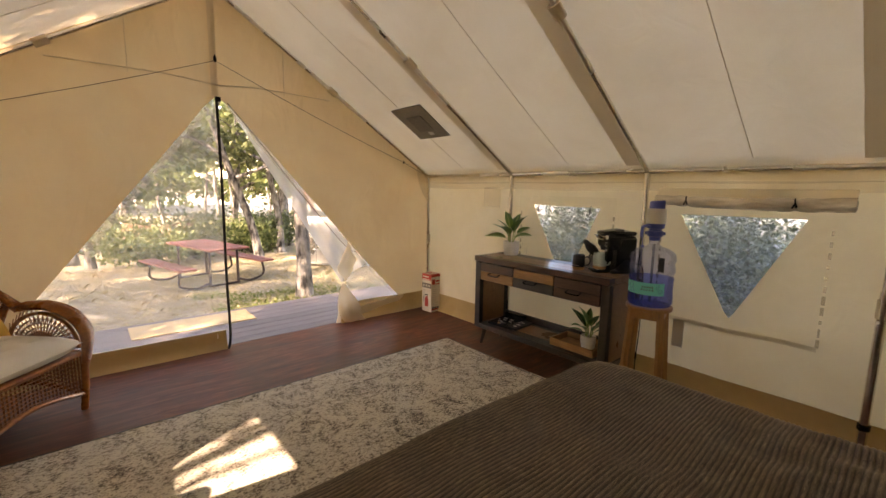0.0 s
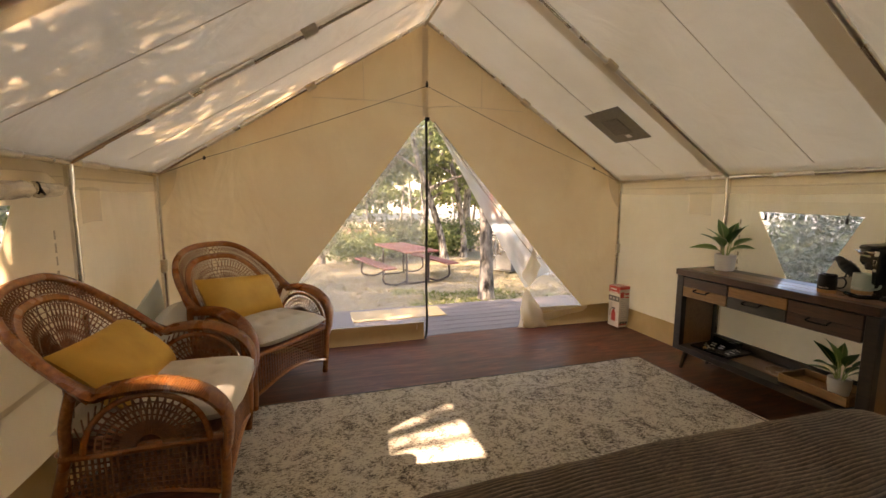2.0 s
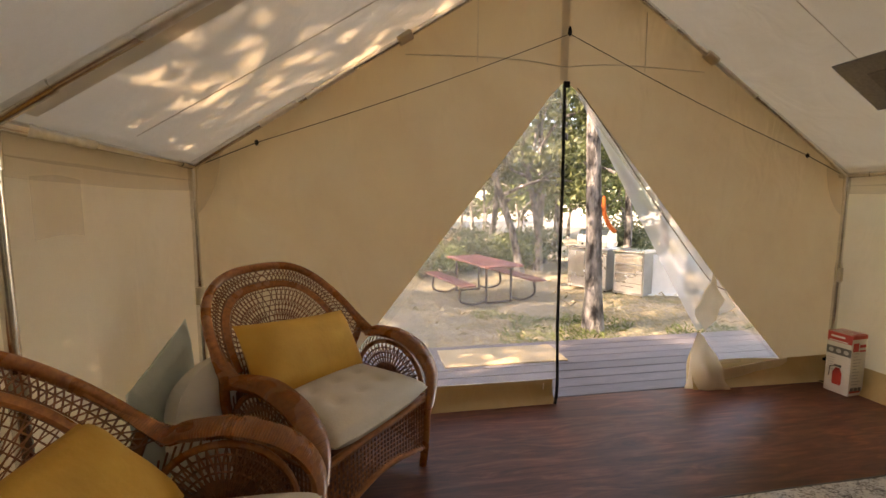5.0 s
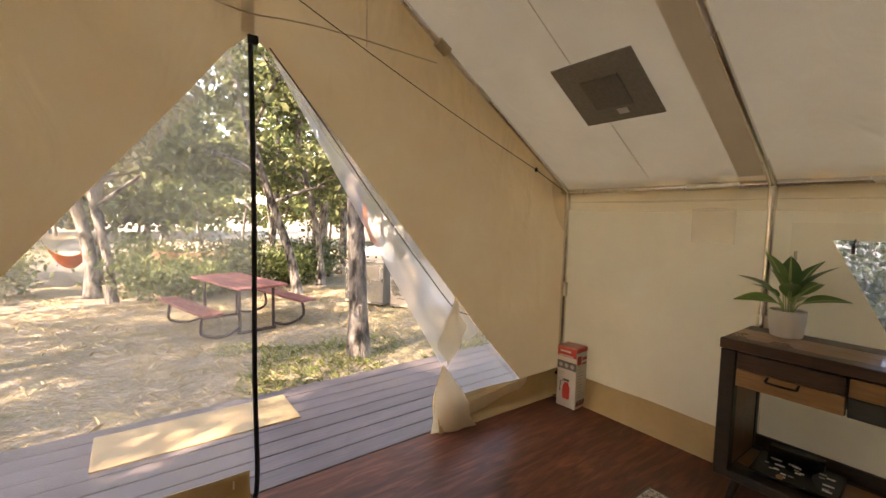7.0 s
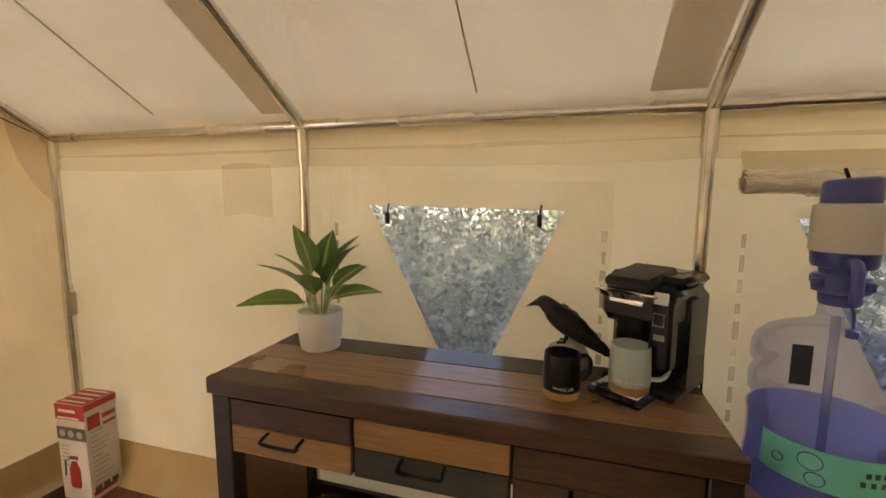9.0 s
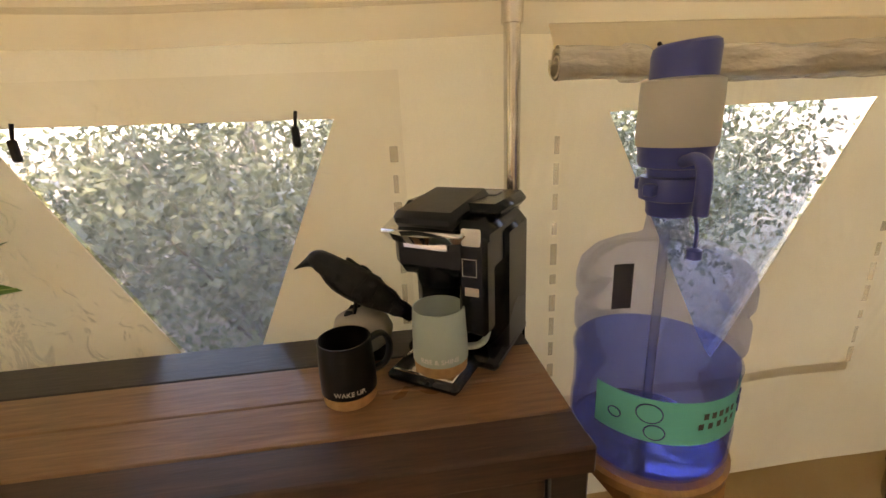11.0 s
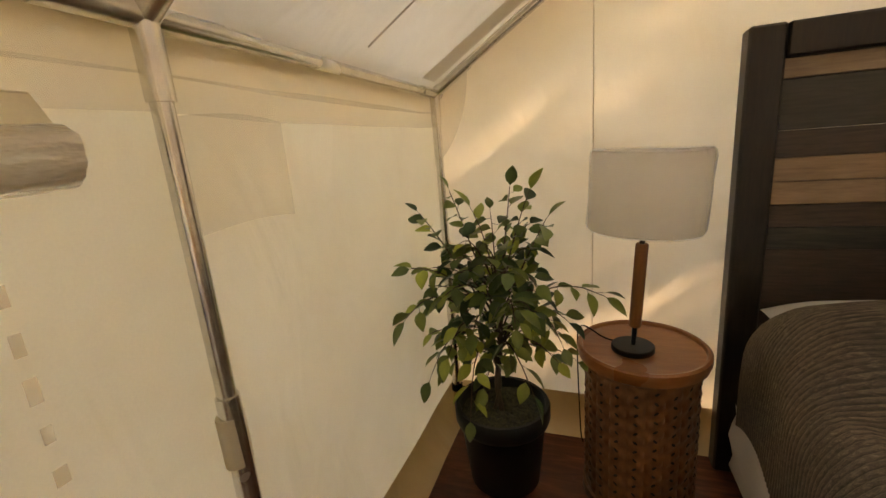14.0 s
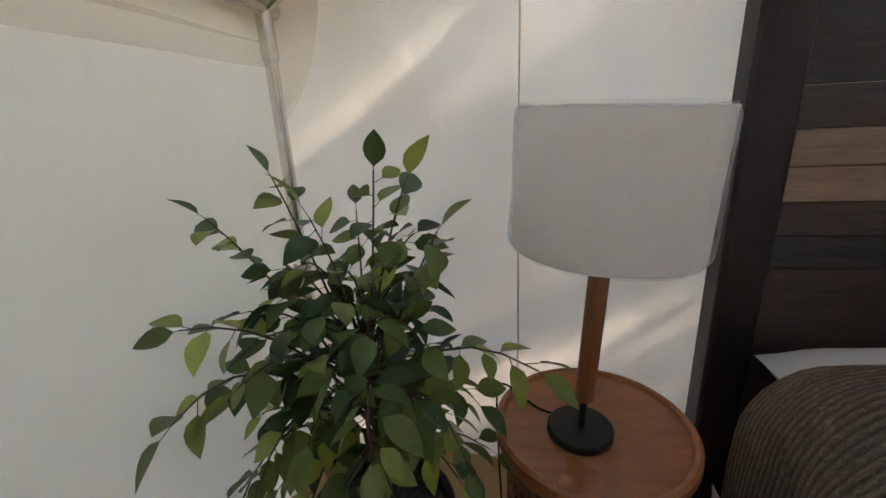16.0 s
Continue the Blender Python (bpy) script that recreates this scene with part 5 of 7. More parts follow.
def text_mesh(body, size, radius, z, mat, parent, a0=0.0):
    """Raised lettering bent round a cup."""
    cu = bpy.data.curves.new("lettering", "FONT")
    cu.body, cu.size, cu.align_x, cu.extrude = body, size, "CENTER", 0.0004
    tmp = bpy.data.objects.new("lettering", cu)
    scene.collection.objects.link(tmp)
    me = bpy.data.meshes.new_from_object(tmp)
    bpy.data.objects.remove(tmp)
    for v in me.vertices:
        a = a0 + v.co.x / radius
        rr = radius + 0.0006 + v.co.z
        v.co = (rr * math.cos(a), rr * math.sin(a), z + v.co.y)
    me.materials.clear()
    me.materials.append(mat)
    ob = new("lettering", me)
    ob.parent = parent
    return ob


def mug(m, glaze, words, label, handle_turn, face_turn):
    mg = thing("mug", label, "mug", m, "mugs")
    part("cork_base", G().lathe([(0.038, 0), (0.0405, 0.003), (0.0415, 0.018), (0.040, 0.019)], 32), CORK, mg, "cork base")
    body = [(0.0405, 0.0185), (0.0425, 0.020), (0.0420, 0.055), (0.0400, 0.098), (0.0395, 0.102), (0.0375, 0.102), (0.0370, 0.097), (0.0385, 0.03), (0.001, 0.024)]
    part("cup", G().lathe(body, 36), glaze, mg)
    h = spline([(0.039, 0, 0.085), (0.062, 0, 0.088), (0.074, 0, 0.070), (0.072, 0, 0.045), (0.060, 0, 0.032), (0.040, 0, 0.030)], 5)
    ob = part("handle", G().tube(h, 0.0052, 8, (1.4, 0.9), (0, 1, 0)), glaze, mg)
    ob.matrix_basis = pose(0, 0, 0, 0, 0, handle_turn)
    text_mesh(words, 0.0105, 0.0425, 0.027, WHITE_INK, mg, radians(face_turn))
    return mg


mug(pose(-0.243, 2.785, CH) @ Matrix.Scale(1.06, 4), MUGBLACK, "WAKE UP.", "matt black mug with a cork base and small lettering", -60, 188)
mug(pose(-0.223, 2.630, CH + 0.0258) @ Matrix.Scale(1.10, 4), MUGGREY, "RISE & SHINE", "sage grey mug with a cork base on the drip tray", -95, 172)


def raven():
    """A perched bird in one piece, its head towards +y."""
    pts = spline([(0, -0.142, -0.052), (0, -0.105, -0.030), (0, -0.062, 0.000), (0, -0.020, 0.027), (0, 0.022, 0.053), (0, 0.050, 0.078), (0, 0.072, 0.088), (0, 0.094, 0.083), (0, 0.126, 0.068)], 4)
    k = len(pts)
    prof = spline([(0.005, 0, 0), (0.015, 0, 0), (0.030, 0, 0), (0.039, 0, 0), (0.037, 0, 0), (0.027, 0, 0), (0.0235, 0, 0), (0.010, 0, 0), (0.0012, 0, 0)], 4)
    g = G().tube(pts, [p[0] for p in prof], 16, (0.85, 1.0), (1, 0, 0))
    for s in (-1, 1):
        for row in range(3):
            def wing(u, v, s=s, row=row):
                p = Vector(pts[int(2 + u * (k - 19))])
                rr = prof[int(2 + u * (k - 19))][0]
                a = -0.35 + 0.42 * row + 0.55 * v
                ruff = 0.003 * math.sin(u * 30 + row * 2) + 0.003 * (1 - v)
                return p + Vector((s * (rr * 0.87 + 0.003 + ruff) * math.cos(a), -0.012 * v, (rr + 0.003 + ruff) * math.sin(a)))
            g.grid(wing, 20, 4)
        g.tube([(s * 0.014, -0.012, 0.0), (s * 0.016, -0.004, -0.030)], 0.005, 6)
        for toe in (-1, 0, 1):
            g.tube([(s * 0.016, -0.004, -0.028), (s * 0.016 + 0.008 * toe, 0.016, -0.031)], 0.003, 5)
    return g


solo("raven_figurine", raven(), RAVEN, "black raven figurine perched on a stone", "figurine", m=pose(-0.085, 2.782, CH + 0.108, 0, 0, -14) @ Matrix.Scale(0.88, 4))
solo("stone_base", G().lathe([(0.036, 0), (0.054, 0.018), (0.060, 0.042), (0.050, 0.066), (0.026, 0.080), (0.001, 0.083)], 28, wob=lambda a, z: 0.002 * math.sin(a * 3 + z * 40)), STONE, "rounded pale stone under the raven", "stone", m=pose(-0.080, 2.770, CH))

cm = thing("coffee_maker", "black single-cup coffee maker with chrome trim", "coffee maker", pose(-0.124, 2.572, CH, 0, 0, -34) @ Matrix.Diagonal((0.84, 0.92, 1.06, 1)))
part("tower", G().box((0.055, 0, 0.125), (0.17, 0.205, 0.25), None, 0.022), BLACK, cm)
part("head", G().box((-0.02, 0, 0.215), (0.20, 0.19, 0.095), None, 0.020), BLACK, cm)
part("lid", G().box((-0.015, 0.018, 0.272), (0.19, 0.125, 0.028), pose(0, 0, 0, 0, -5, 0), 0.010), POTBLACK, cm)
part("top_shell", G().box((0.035, 0, 0.267), (0.19, 0.20, 0.026), None, 0.011), BLACK, cm)
lip = G().grid(lambda u, v: (-0.158 + 0.062 * v + 0.034 * (2 * u - 1) ** 2, -0.060 + 0.170 * u, 0.243 + 0.016 * v), 16, 4)
lip.grid(lambda u, v: (-0.158 + 0.034 * (2 * u - 1) ** 2 + 0.012 * v, -0.060 + 0.170 * u, 0.243 - 0.014 * v), 16, 2).box((-0.112, 0.022, 0.244), (0.06, 0.16, 0.008), None, 0.003)
part("chrome_handle", lip, CHROME, cm, "chrome lift handle")
part("top_label", G().box((0.065, 0.0, 0.2815), (0.045, 0.12, 0.002), None, 0.0006), PALE_INK, cm, "pale strip on top")
part("nozzle_trim", G().box((-0.121, 0.02, 0.222), (0.006, 0.09, 0.014), None, 0.002), CHROME, cm)
part("brew_chamber", G().lathe([(0.045, 0.15), (0.048, 0.165), (0.050, 0.20)], 24, (-0.07, 0.015, 0)), BLACK, cm)
part("button", G().box((-0.119, -0.068, 0.240), (0.008, 0.034, 0.026), None, 0.002), WHITE_INK, cm, "pale square button")
part("display", G().box((-0.121, -0.068, 0.155), (0.003, 0.026, 0.013), None, 0.0008), PALE_INK, cm)
part("cup_mark", G().tube([(-0.122, -0.052, 0.18), (-0.122, -0.078, 0.18), (-0.122, -0.078, 0.207), (-0.122, -0.052, 0.207)], 0.0007, 4, loop=True), WHITE_INK, cm)
part("button_column", G().box((-0.095, -0.068, 0.16), (0.05, 0.055, 0.16), None, 0.008), BLACK, cm)
part("drip_tray", G().box((-0.115, 0.012, 0.010), (0.15, 0.150, 0.020), None, 0.009), BLACK, cm)
part("tray_grate", G().box((-0.115, 0.012, 0.0215), (0.13, 0.125, 0.005), None, 0.002), CHROME, cm, "chrome drip grate")
part("base", G().box((0.03, 0, 0.012), (0.22, 0.20, 0.024), None, 0.008), BLACK, cm)
solo("extension_lead", G().tube(spline([(-0.09, 2.55, 0.83), (-0.02, 2.43, 0.86), (0.0, 2.41, 0.70), (-0.02, 2.40, 0.40), (0.0, 2.42, 0.10), (-0.05, 2.38, 0.012)], 8), 0.0038, 6), BLACK, "black power cord hanging behind the console", "cable")

# ---- water jug on its stool ----
JX, JY, JZ = -0.245, 2.255, 0.65
st = thing("wooden_stool", "honey-coloured wooden stool under a water jug", "stool", pose(JX, JY, 0, 0, 0, 12))
part("seat", G().lathe([(0.125, JZ - 0.028), (0.138, JZ - 0.024), (0.140, JZ - 0.006), (0.134, JZ), (0.001, JZ)], 36), PINE, st)
for sx in (-1, 1):
    for sy in (-1, 1):
        part("leg", G().tube([(sx * 0.085, sy * 0.085, JZ - 0.025), (sx * 0.115, sy * 0.115, 0.0)], 0.021, 4, caps=True), PINE, st)
for s in (-1, 1):
    part("rail", G().box((s * 0.088, 0, JZ - 0.055), (0.018, 0.16, 0.055), None, 0.003), PINE, st)
    part("rail", G().box((0, s * 0.088, JZ - 0.055), (0.16, 0.018, 0.055), None, 0.003), PINE, st)
jug = thing("water_jug", "blue five-gallon water jug with a hand pump", "water jug", pose(JX, JY, JZ))
BODY = [(0.105, 0.0), (0.125, 0.006), (0.1335, 0.025), (0.1345, 0.075), (0.131, 0.100), (0.131, 0.190), (0.1345, 0.200), (0.1345, 0.206), (0.1255, 0.222), (0.1255, 0.236), (0.1345, 0.252), (0.1345, 0.29), (0.1270, 0.304), (0.1270, 0.316), (0.1350, 0.332), (0.1345, 0.360), (0.1290, 0.384), (0.1120, 0.405), (0.084, 0.421), (0.052, 0.433), (0.033, 0.446), (0.030, 0.478)]
shell = part("bottle", G().lathe(BODY[1:], 56), JUG, jug, "clear blue plastic bottle", 60)
shell.data.polygons.foreach_set("use_smooth", [True] * len(shell.data.polygons))
shell.visible_shadow = False
wtr = [(0.001, 0.004)] + [(r - 0.004, z + 0.002) for r, z in BODY if z < 0.221] + [(0.001, 0.2175)]
wob = part("water", G().lathe(wtr, 48), WATER, jug, "blue-tinted water filling half the bottle")
wob.visible_shadow = False
part("dip_tube", G().tube([(0, 0, 0.02), (0, 0, 0.45)], 0.008, 10), TUBE, jug)


def arc_band(r, a0, a1, z0, z1, n=24):
    return G().grid(lambda u, v: (r * math.cos(a0 + (a1 - a0) * u), r * math.sin(a0 + (a1 - a0) * u), z0 + (z1 - z0) * v), n, 1)


lab = part("label", arc_band(0.1325, radians(110), radians(238), 0.098, 0.186), TURQUOISE, jug, "turquoise paper label", recalc=False)
rng = random.Random(2)
for a, z, r in ((125, 0.112, 0.010), (147, 0.131, 0.019), (151, 0.094, 0.015), (219, 0.13, 0.008), (227, 0.105, 0.012), (222, 0.143, 0.005)):
    ring = [(0.1335 * math.cos(radians(a) + r / 0.1335 * math.cos(q)), 0.1335 * math.sin(radians(a) + r / 0.1335 * math.cos(q)), min(max(z + 0.026 + r * math.sin(q), 0.100), 0.184)) for q in [k * math.pi / 12 for k in range(24)]]
    part("ring", G().tube(ring, 0.0012, 4, loop=True), BLUE, lab)
for z, a0, a1 in ((0.126, 181, 211), (0.106, 178, 213)):
    for k in range(5):
        a = radians(a0 + (a1 - a0) * k / 5)
        part("print_bar", arc_band(0.1331, a, a + radians(3.6), z + 0.024, z + 0.036, 3), GREY_INK, lab, recalc=False)
part("back_label", arc_band(0.1235, radians(347), radians(366), 0.225, 0.335, 8), BLACK_MATT, jug, "dark paper label on the far side", recalc=False)
part("pump_collar", G().lathe([(0.031, 0.478), (0.033, 0.482), (0.034, 0.504), (0.045, 0.508), (0.047, 0.530), (0.045, 0.546), (0.036, 0.548)], 32), BLUE, jug)
for k in range(4):
    a = k * math.pi / 2 + 0.4
    part("collar_lug", G().box((0.052, 0, 0.528), (0.016, 0.018, 0.022), pose(0, 0, 0, 0, 0, math.degrees(a)), 0.003), BLUE, jug)
part("pump_neck", G().lathe([(0.036, 0.546), (0.037, 0.560), (0.049, 0.564), (0.052, 0.572), (0.054, 0.600)], 32), BLUE, jug)
part("pump_barrel", G().lathe([(0.056, 0.598), (0.0575, 0.604), (0.0565, 0.680), (0.0555, 0.700), (0.046, 0.704)], 40), PUMPWHITE, jug, "ivory pump barrel")
part("pump_cap", G().lathe([(0.0455, 0.700), (0.0455, 0.743), (0.0440, 0.753), (0.038, 0.758), (0.001, 0.759)], 40, wob=None, m=Matrix(((1, 0, 0, 0), (0, 1, 0, 0), (0.0, -0.10, 1, 0), (0, 0, 0, 1)))), BLUE, jug)
SP = pose(0, 0, 0, 0, 0, -20)
part("spout", G().tube([SP @ Vector(p) for p in spline([(-0.045, 0, 0.575), (-0.085, -0.004, 0.584), (-0.112, -0.006, 0.574), (-0.118, -0.006, 0.540), (-0.118, -0.006, 0.505)], 6)], 0.0098, 12), BLUE, jug)
part("cap_strap", G().tube(spline([(-0.106, 0.036, 0.505), (-0.106, 0.030, 0.480), (-0.104, 0.028, 0.452)], 5), 0.0025, 5).lathe([(0.001, -0.011), (0.010, -0.007), (0.010, 0.007), (0.001, 0.011)], 12, (-0.104, 0.028, 0.442)), BLUE, jug)

for ob in jug.children_recursive:
    for v in ob.data.vertices:
        z = v.co.z
        v.co.z = z * 0.88 if z < 0.432 else 0.380 + (z - 0.432) * 0.90

# ---- extinguisher carton ----
bx = thing("extinguisher_box", "white and red fire extinguisher carton on the floor", "carton", pose(-0.13, 4.65, 0, 0, 0, 4))
part("carton", G().box((0.068, 0.075, 0.215), (0.136, 0.15, 0.43), None, 0.003), CARTON, bx)
part("red_band", G().box((-0.0005, 0.075, 0.395), (0.003, 0.148, 0.066), None, 0.0005).box((0.068, -0.0005, 0.415), (0.134, 0.003, 0.028), None, 0.0005).box((0.068, 0.075, 0.4305), (0.130, 0.145, 0.002), None, 0.0005), RED, bx)
part("grey_band", G().box((-0.0005, 0.075, 0.30), (0.003, 0.148, 0.055), None, 0.0005), GREY_INK, bx)
for k in range(3):
    part("icon", G().lathe([(0.015, 0), (0.015, 0.001)], 16, (0, 0, 0), pose(-0.002, 0.03 + k * 0.045, 0.30, 0, -90, 0)), PALE_INK, bx)
ext = G().prism([(0.05, 0.06), (0.095, 0.06), (0.10, 0.075), (0.10, 0.145), (0.09, 0.165), (0.085, 0.18), (0.06, 0.18), (0.055, 0.165), (0.045, 0.145), (0.045, 0.075)], 0, -0.0035, -0.001)
part("printed_extinguisher", ext, RED, bx)
part("printed_hose", G().tube([(-0.003, 0.09, 0.19), (-0.003, 0.118, 0.18), (-0.003, 0.122, 0.11)], 0.003, 5).box((-0.003, 0.072, 0.195), (0.002, 0.045, 0.016), None, 0.0005), GREY_INK, bx)
part("logo_bar", G().box((-0.003, 0.085, 0.400), (0.002, 0.085, 0.012), None, 0.0005).box((-0.003, 0.08, 0.37), (0.002, 0.11, 0.006), None, 0.0005), WHITE_INK, bx)
rng = random.Random(11)
for k in range(13):
    w = rng.uniform(0.03, 0.085)
    part("print_bar", G().box((0.02 + w / 2, -0.001, 0.06 + k * 0.022), (w, 0.002, 0.005), None, 0.0004), PALE_INK, bx)
for k in range(4):
    part("top_stripe", G().box((0.02 + 0.032 * k, 0.075, 0.4322), (0.010, 0.12, 0.0012), None, 0.0003), WHITE_INK, bx)
for k, (x0, z0, w, h) in enumerate(((0.098, 0.352, 0.055, 0.020), (0.098, 0.318, 0.055, 0.012), (0.060, 0.030, 0.10, 0.016))):
    part("red_panel", G().box((x0, -0.0013, z0), (w, 0.002, h), None, 0.0004), RED, bx)
for k in range(6):
    part("front_text", G().box((-0.002, 0.115, 0.245 - 0.017 * k), (0.002, 0.045 - 0.006 * (k % 3), 0.005), None, 0.0004), PALE_INK, bx)
for k in range(3):
    part("small_picture", G().box((0.030 + 0.036 * k, -0.0013, 0.045), (0.028, 0.002, 0.026), None, 0.0004), GREY_INK, bx)
part("printed_photo", G().box((0.035, -0.0012, 0.345), (0.05, 0.002, 0.06), None, 0.0004), RED, bx)

# ---- corner: drum table, lamp, ficus ----
DX, DY, DZ = -0.775, 0.265, 0.60
dt = thing("drum_table", "carved brown wooden drum side table", "side table", pose(DX, DY, 0))


def carve(a, z):
    if not 0.05 < z < DZ - 0.06:
        return 0
    k = a * 20 / (2 * math.pi)
    return 0.004 * math.sin(2 * math.pi * k) * math.sin(z * 120 + (math.pi if int(k) % 2 else 0)) - 0.0035 * (abs((k % 1) - 0.5) > 0.44)


prof = [(0.175, 0.0), (0.19, 0.004), (0.19, 0.04)] + [(0.182, 0.045 + (DZ - 0.105) * i / 60) for i in range(61)] + [(0.186, DZ - 0.055)]
part("drum", G().lathe(prof, 160, wob=carve), DRUM, dt)
part("tabletop", G().lathe([(0.186, DZ - 0.055), (0.204, DZ - 0.045), (0.210, DZ - 0.025), (0.209, DZ - 0.006), (0.202, DZ), (0.194, DZ - 0.002), (0.190, DZ - 0.012), (0.001, DZ - 0.013)], 64), DRUM_TOP, dt)
slot = G().lathe([(0.001, -0.0015), (0.0045, 0), (0.001, 0.0015)], 8).mesh("slot", BLACK_MATT)
for i in range(20):
    for j in range(14):
        a = 2 * math.pi * (i + 0.5) / 20
        z = 0.075 + j * 0.033 + (0.016 if i % 2 else 0)
        if z > DZ - 0.075:
            continue
        ob = new("slot", slot)
        ob.parent = dt
        ob.matrix_basis = Matrix.Translation((0.1835 * math.cos(a), 0.1835 * math.sin(a), z)) @ pose(0, 0, 0, 0, 90, math.degrees(a)) @ pose(0, 0, 0, 0, 0, 40 if j % 2 else -40) @ Matrix.Diagonal((1.0, 2.0, 1.0, 1.0))
lamp = thing("table_lamp", "table lamp with a shrink-wrapped white drum shade", "table lamp", pose(-0.746, 0.288, DZ - 0.013))
part("base", G().lathe([(0.066, 0), (0.068, 0.003), (0.068, 0.016), (0.065, 0.019), (0.001, 0.020)], 40), POTBLACK, lamp)
LEAN = pose(0, 0, 0, 0, -2.8, 0)
SR, S0, S1 = 0.166, 0.418, 0.662


def wrap_at(u, v):
    """Film pulled round the shade, puckered in long upright creases."""
    a = 2 * math.pi * u
    pucker = 0.0045 * noise.noise((math.cos(a) * 7, math.sin(a) * 7, v * 1.3)) + 0.002 * noise.noise((math.cos(a) * 16, math.sin(a) * 16, v * 4))
    q = SR + 0.006 + pucker - 0.010 * (max(0, abs(v - 0.5) - 0.44) / 0.06)
    return (q * math.cos(a), q * math.sin(a), S0 - 0.004 + (S1 - S0 + 0.010) * v)


turned = [part("stem", G().tube([(0, 0, 0.018), (0, 0, 0.46)], 0.008, 12), POTBLACK, lamp),
          part("wooden_grip", G().lathe([(0.017, 0.086), (0.0195, 0.089), (0.0195, 0.367), (0.017, 0.371)], 28), LAMPWOOD, lamp, "brown wooden stem sleeve"),
          part("shade", G().grid(lambda u, v: (SR * math.cos(2 * math.pi * u), SR * math.sin(2 * math.pi * u), S0 + (S1 - S0) * v), 64, 1), SHADE, lamp, "white fabric drum shade", 180, False),
          part("shade_ring", G().tube([(SR * math.cos(q), SR * math.sin(q), S0 + 0.003) for q in [k * math.pi / 24 for k in range(48)]], 0.002, 4, loop=True), SHADE, lamp),
          part("shade_ring", G().tube([(SR * math.cos(q), SR * math.sin(q), S1 - 0.002) for q in [k * math.pi / 24 for k in range(48)]], 0.002, 4, loop=True), SHADE, lamp)]
film_wrap = part("wrapping", G().grid(wrap_at, 140, 24), WRAP, lamp, "crinkled clear shrink wrap", 180, False)
film_wrap.visible_shadow = False
for ob in turned + [film_wrap]:
    ob.matrix_basis = LEAN
solo("lamp_lead", G().tube(spline([(-0.73, 0.25, DZ - 0.010), (-0.66, 0.22, DZ - 0.010), (-0.58, 0.16, DZ + 0.006), (-0.56, 0.10, 0.50), (-0.57, 0.06, 0.1), (-0.58, 0.05, 0.01)], 8), 0.0028, 6), BLACK, "thin dark lamp cord over the drum table", "cable")

fx, fy = -0.288, 0.305
fic = thing("ficus_plant", "artificial ficus with dark leaves in a black pot", "potted plant", pose(fx, fy, 0))
part("pot", G().lathe([(0.125, 0), (0.135, 0.006), (0.163, 0.26), (0.176, 0.268), (0.182, 0.285), (0.182, 0.330), (0.176, 0.338), (0.163, 0.336), (0.156, 0.295)], 48), POTBLACK, fic, "black plastic pot")
part("moss", G().grid(lambda u, v: (0.158 * v * math.cos(2 * math.pi * u), 0.158 * v * math.sin(2 * math.pi * u), 0.300 + 0.018 * noise.noise((v * 3 * math.cos(2 * math.pi * u) * 4, v * 3 * math.sin(2 * math.pi * u) * 4, 1))), 40, 10), SOIL, fic, "dried moss", 180, False)
rng = random.Random(21)
variants = [leaf_mesh("leaf", FICUS, 0.074, 0.043, c, f, 0.8, 5) for c, f in ((0.12, 0.35), (0.25, 0.2), (0.05, 0.5))]
trunk_g = G()
trunk = spline([(0, 0, 0.29), (0.012, 0.008, 0.42), (-0.008, 0.0, 0.60), (0.004, -0.006, 0.84)], 6)
trunk_g.tube(trunk, [0.013 - 0.006 * i / len(trunk) for i in range(len(trunk))], 8)
trunk_g.tube(spline([(0.03, 0.01, 0.29), (0.0, 0.02, 0.42), (0.02, 0.0, 0.55)], 6), 0.008, 7)
leaves, rest = 0, G()
# long sprays: where each leaves the stem, where it ends, how far it arches
SPRAYS = [(0.52, (0.225, 0.28, 0.79), 0.12), (0.60, (0.225, 0.22, 0.93), 0.07), (0.46, (0.17, 0.26, 0.58), 0.14), (0.56, (-0.36, 0.13, 0.83), 0.10),
          (0.66, (0.15, 0.00, 1.15), 0.02), (0.62, (0.23, 0.10, 1.09), 0.03), (0.70, (-0.07, 0.03, 1.16), 0.01), (0.68, (-0.13, 0.06, 1.13), 0.02), (0.66, (-0.19, 0.08, 1.06), 0.03), (0.68, (0.05, 0.06, 1.08), 0.02),
          (0.46, (-0.16, 0.26, 0.55), 0.14), (0.44, (0.02, 0.34, 0.50), 0.14), (0.52, (0.10, 0.28, 0.66), 0.12), (0.60, (0.04, -0.14, 1.05), 0.03),
          (0.54, (-0.24, 0.20, 0.70), 0.12), (0.56, (-0.12, 0.30, 0.80), 0.12), (0.58, (0.10, 0.26, 0.86), 0.10)]
for b in range(40):
    a = b * 2.399 + 0.7
    el = 0.15 + 0.9 * b / 40
    ln = rng.uniform(0.20, 0.32)
    SPRAYS.append((0.50 + 0.30 * b / 40, (math.cos(a) * math.cos(el) * ln * 0.95, math.sin(a) * math.cos(el) * ln * (0.6 if math.sin(a) < 0 else 1.0), 0.50 + 0.30 * b / 40 + math.sin(el) * ln * 0.9), 0.05))
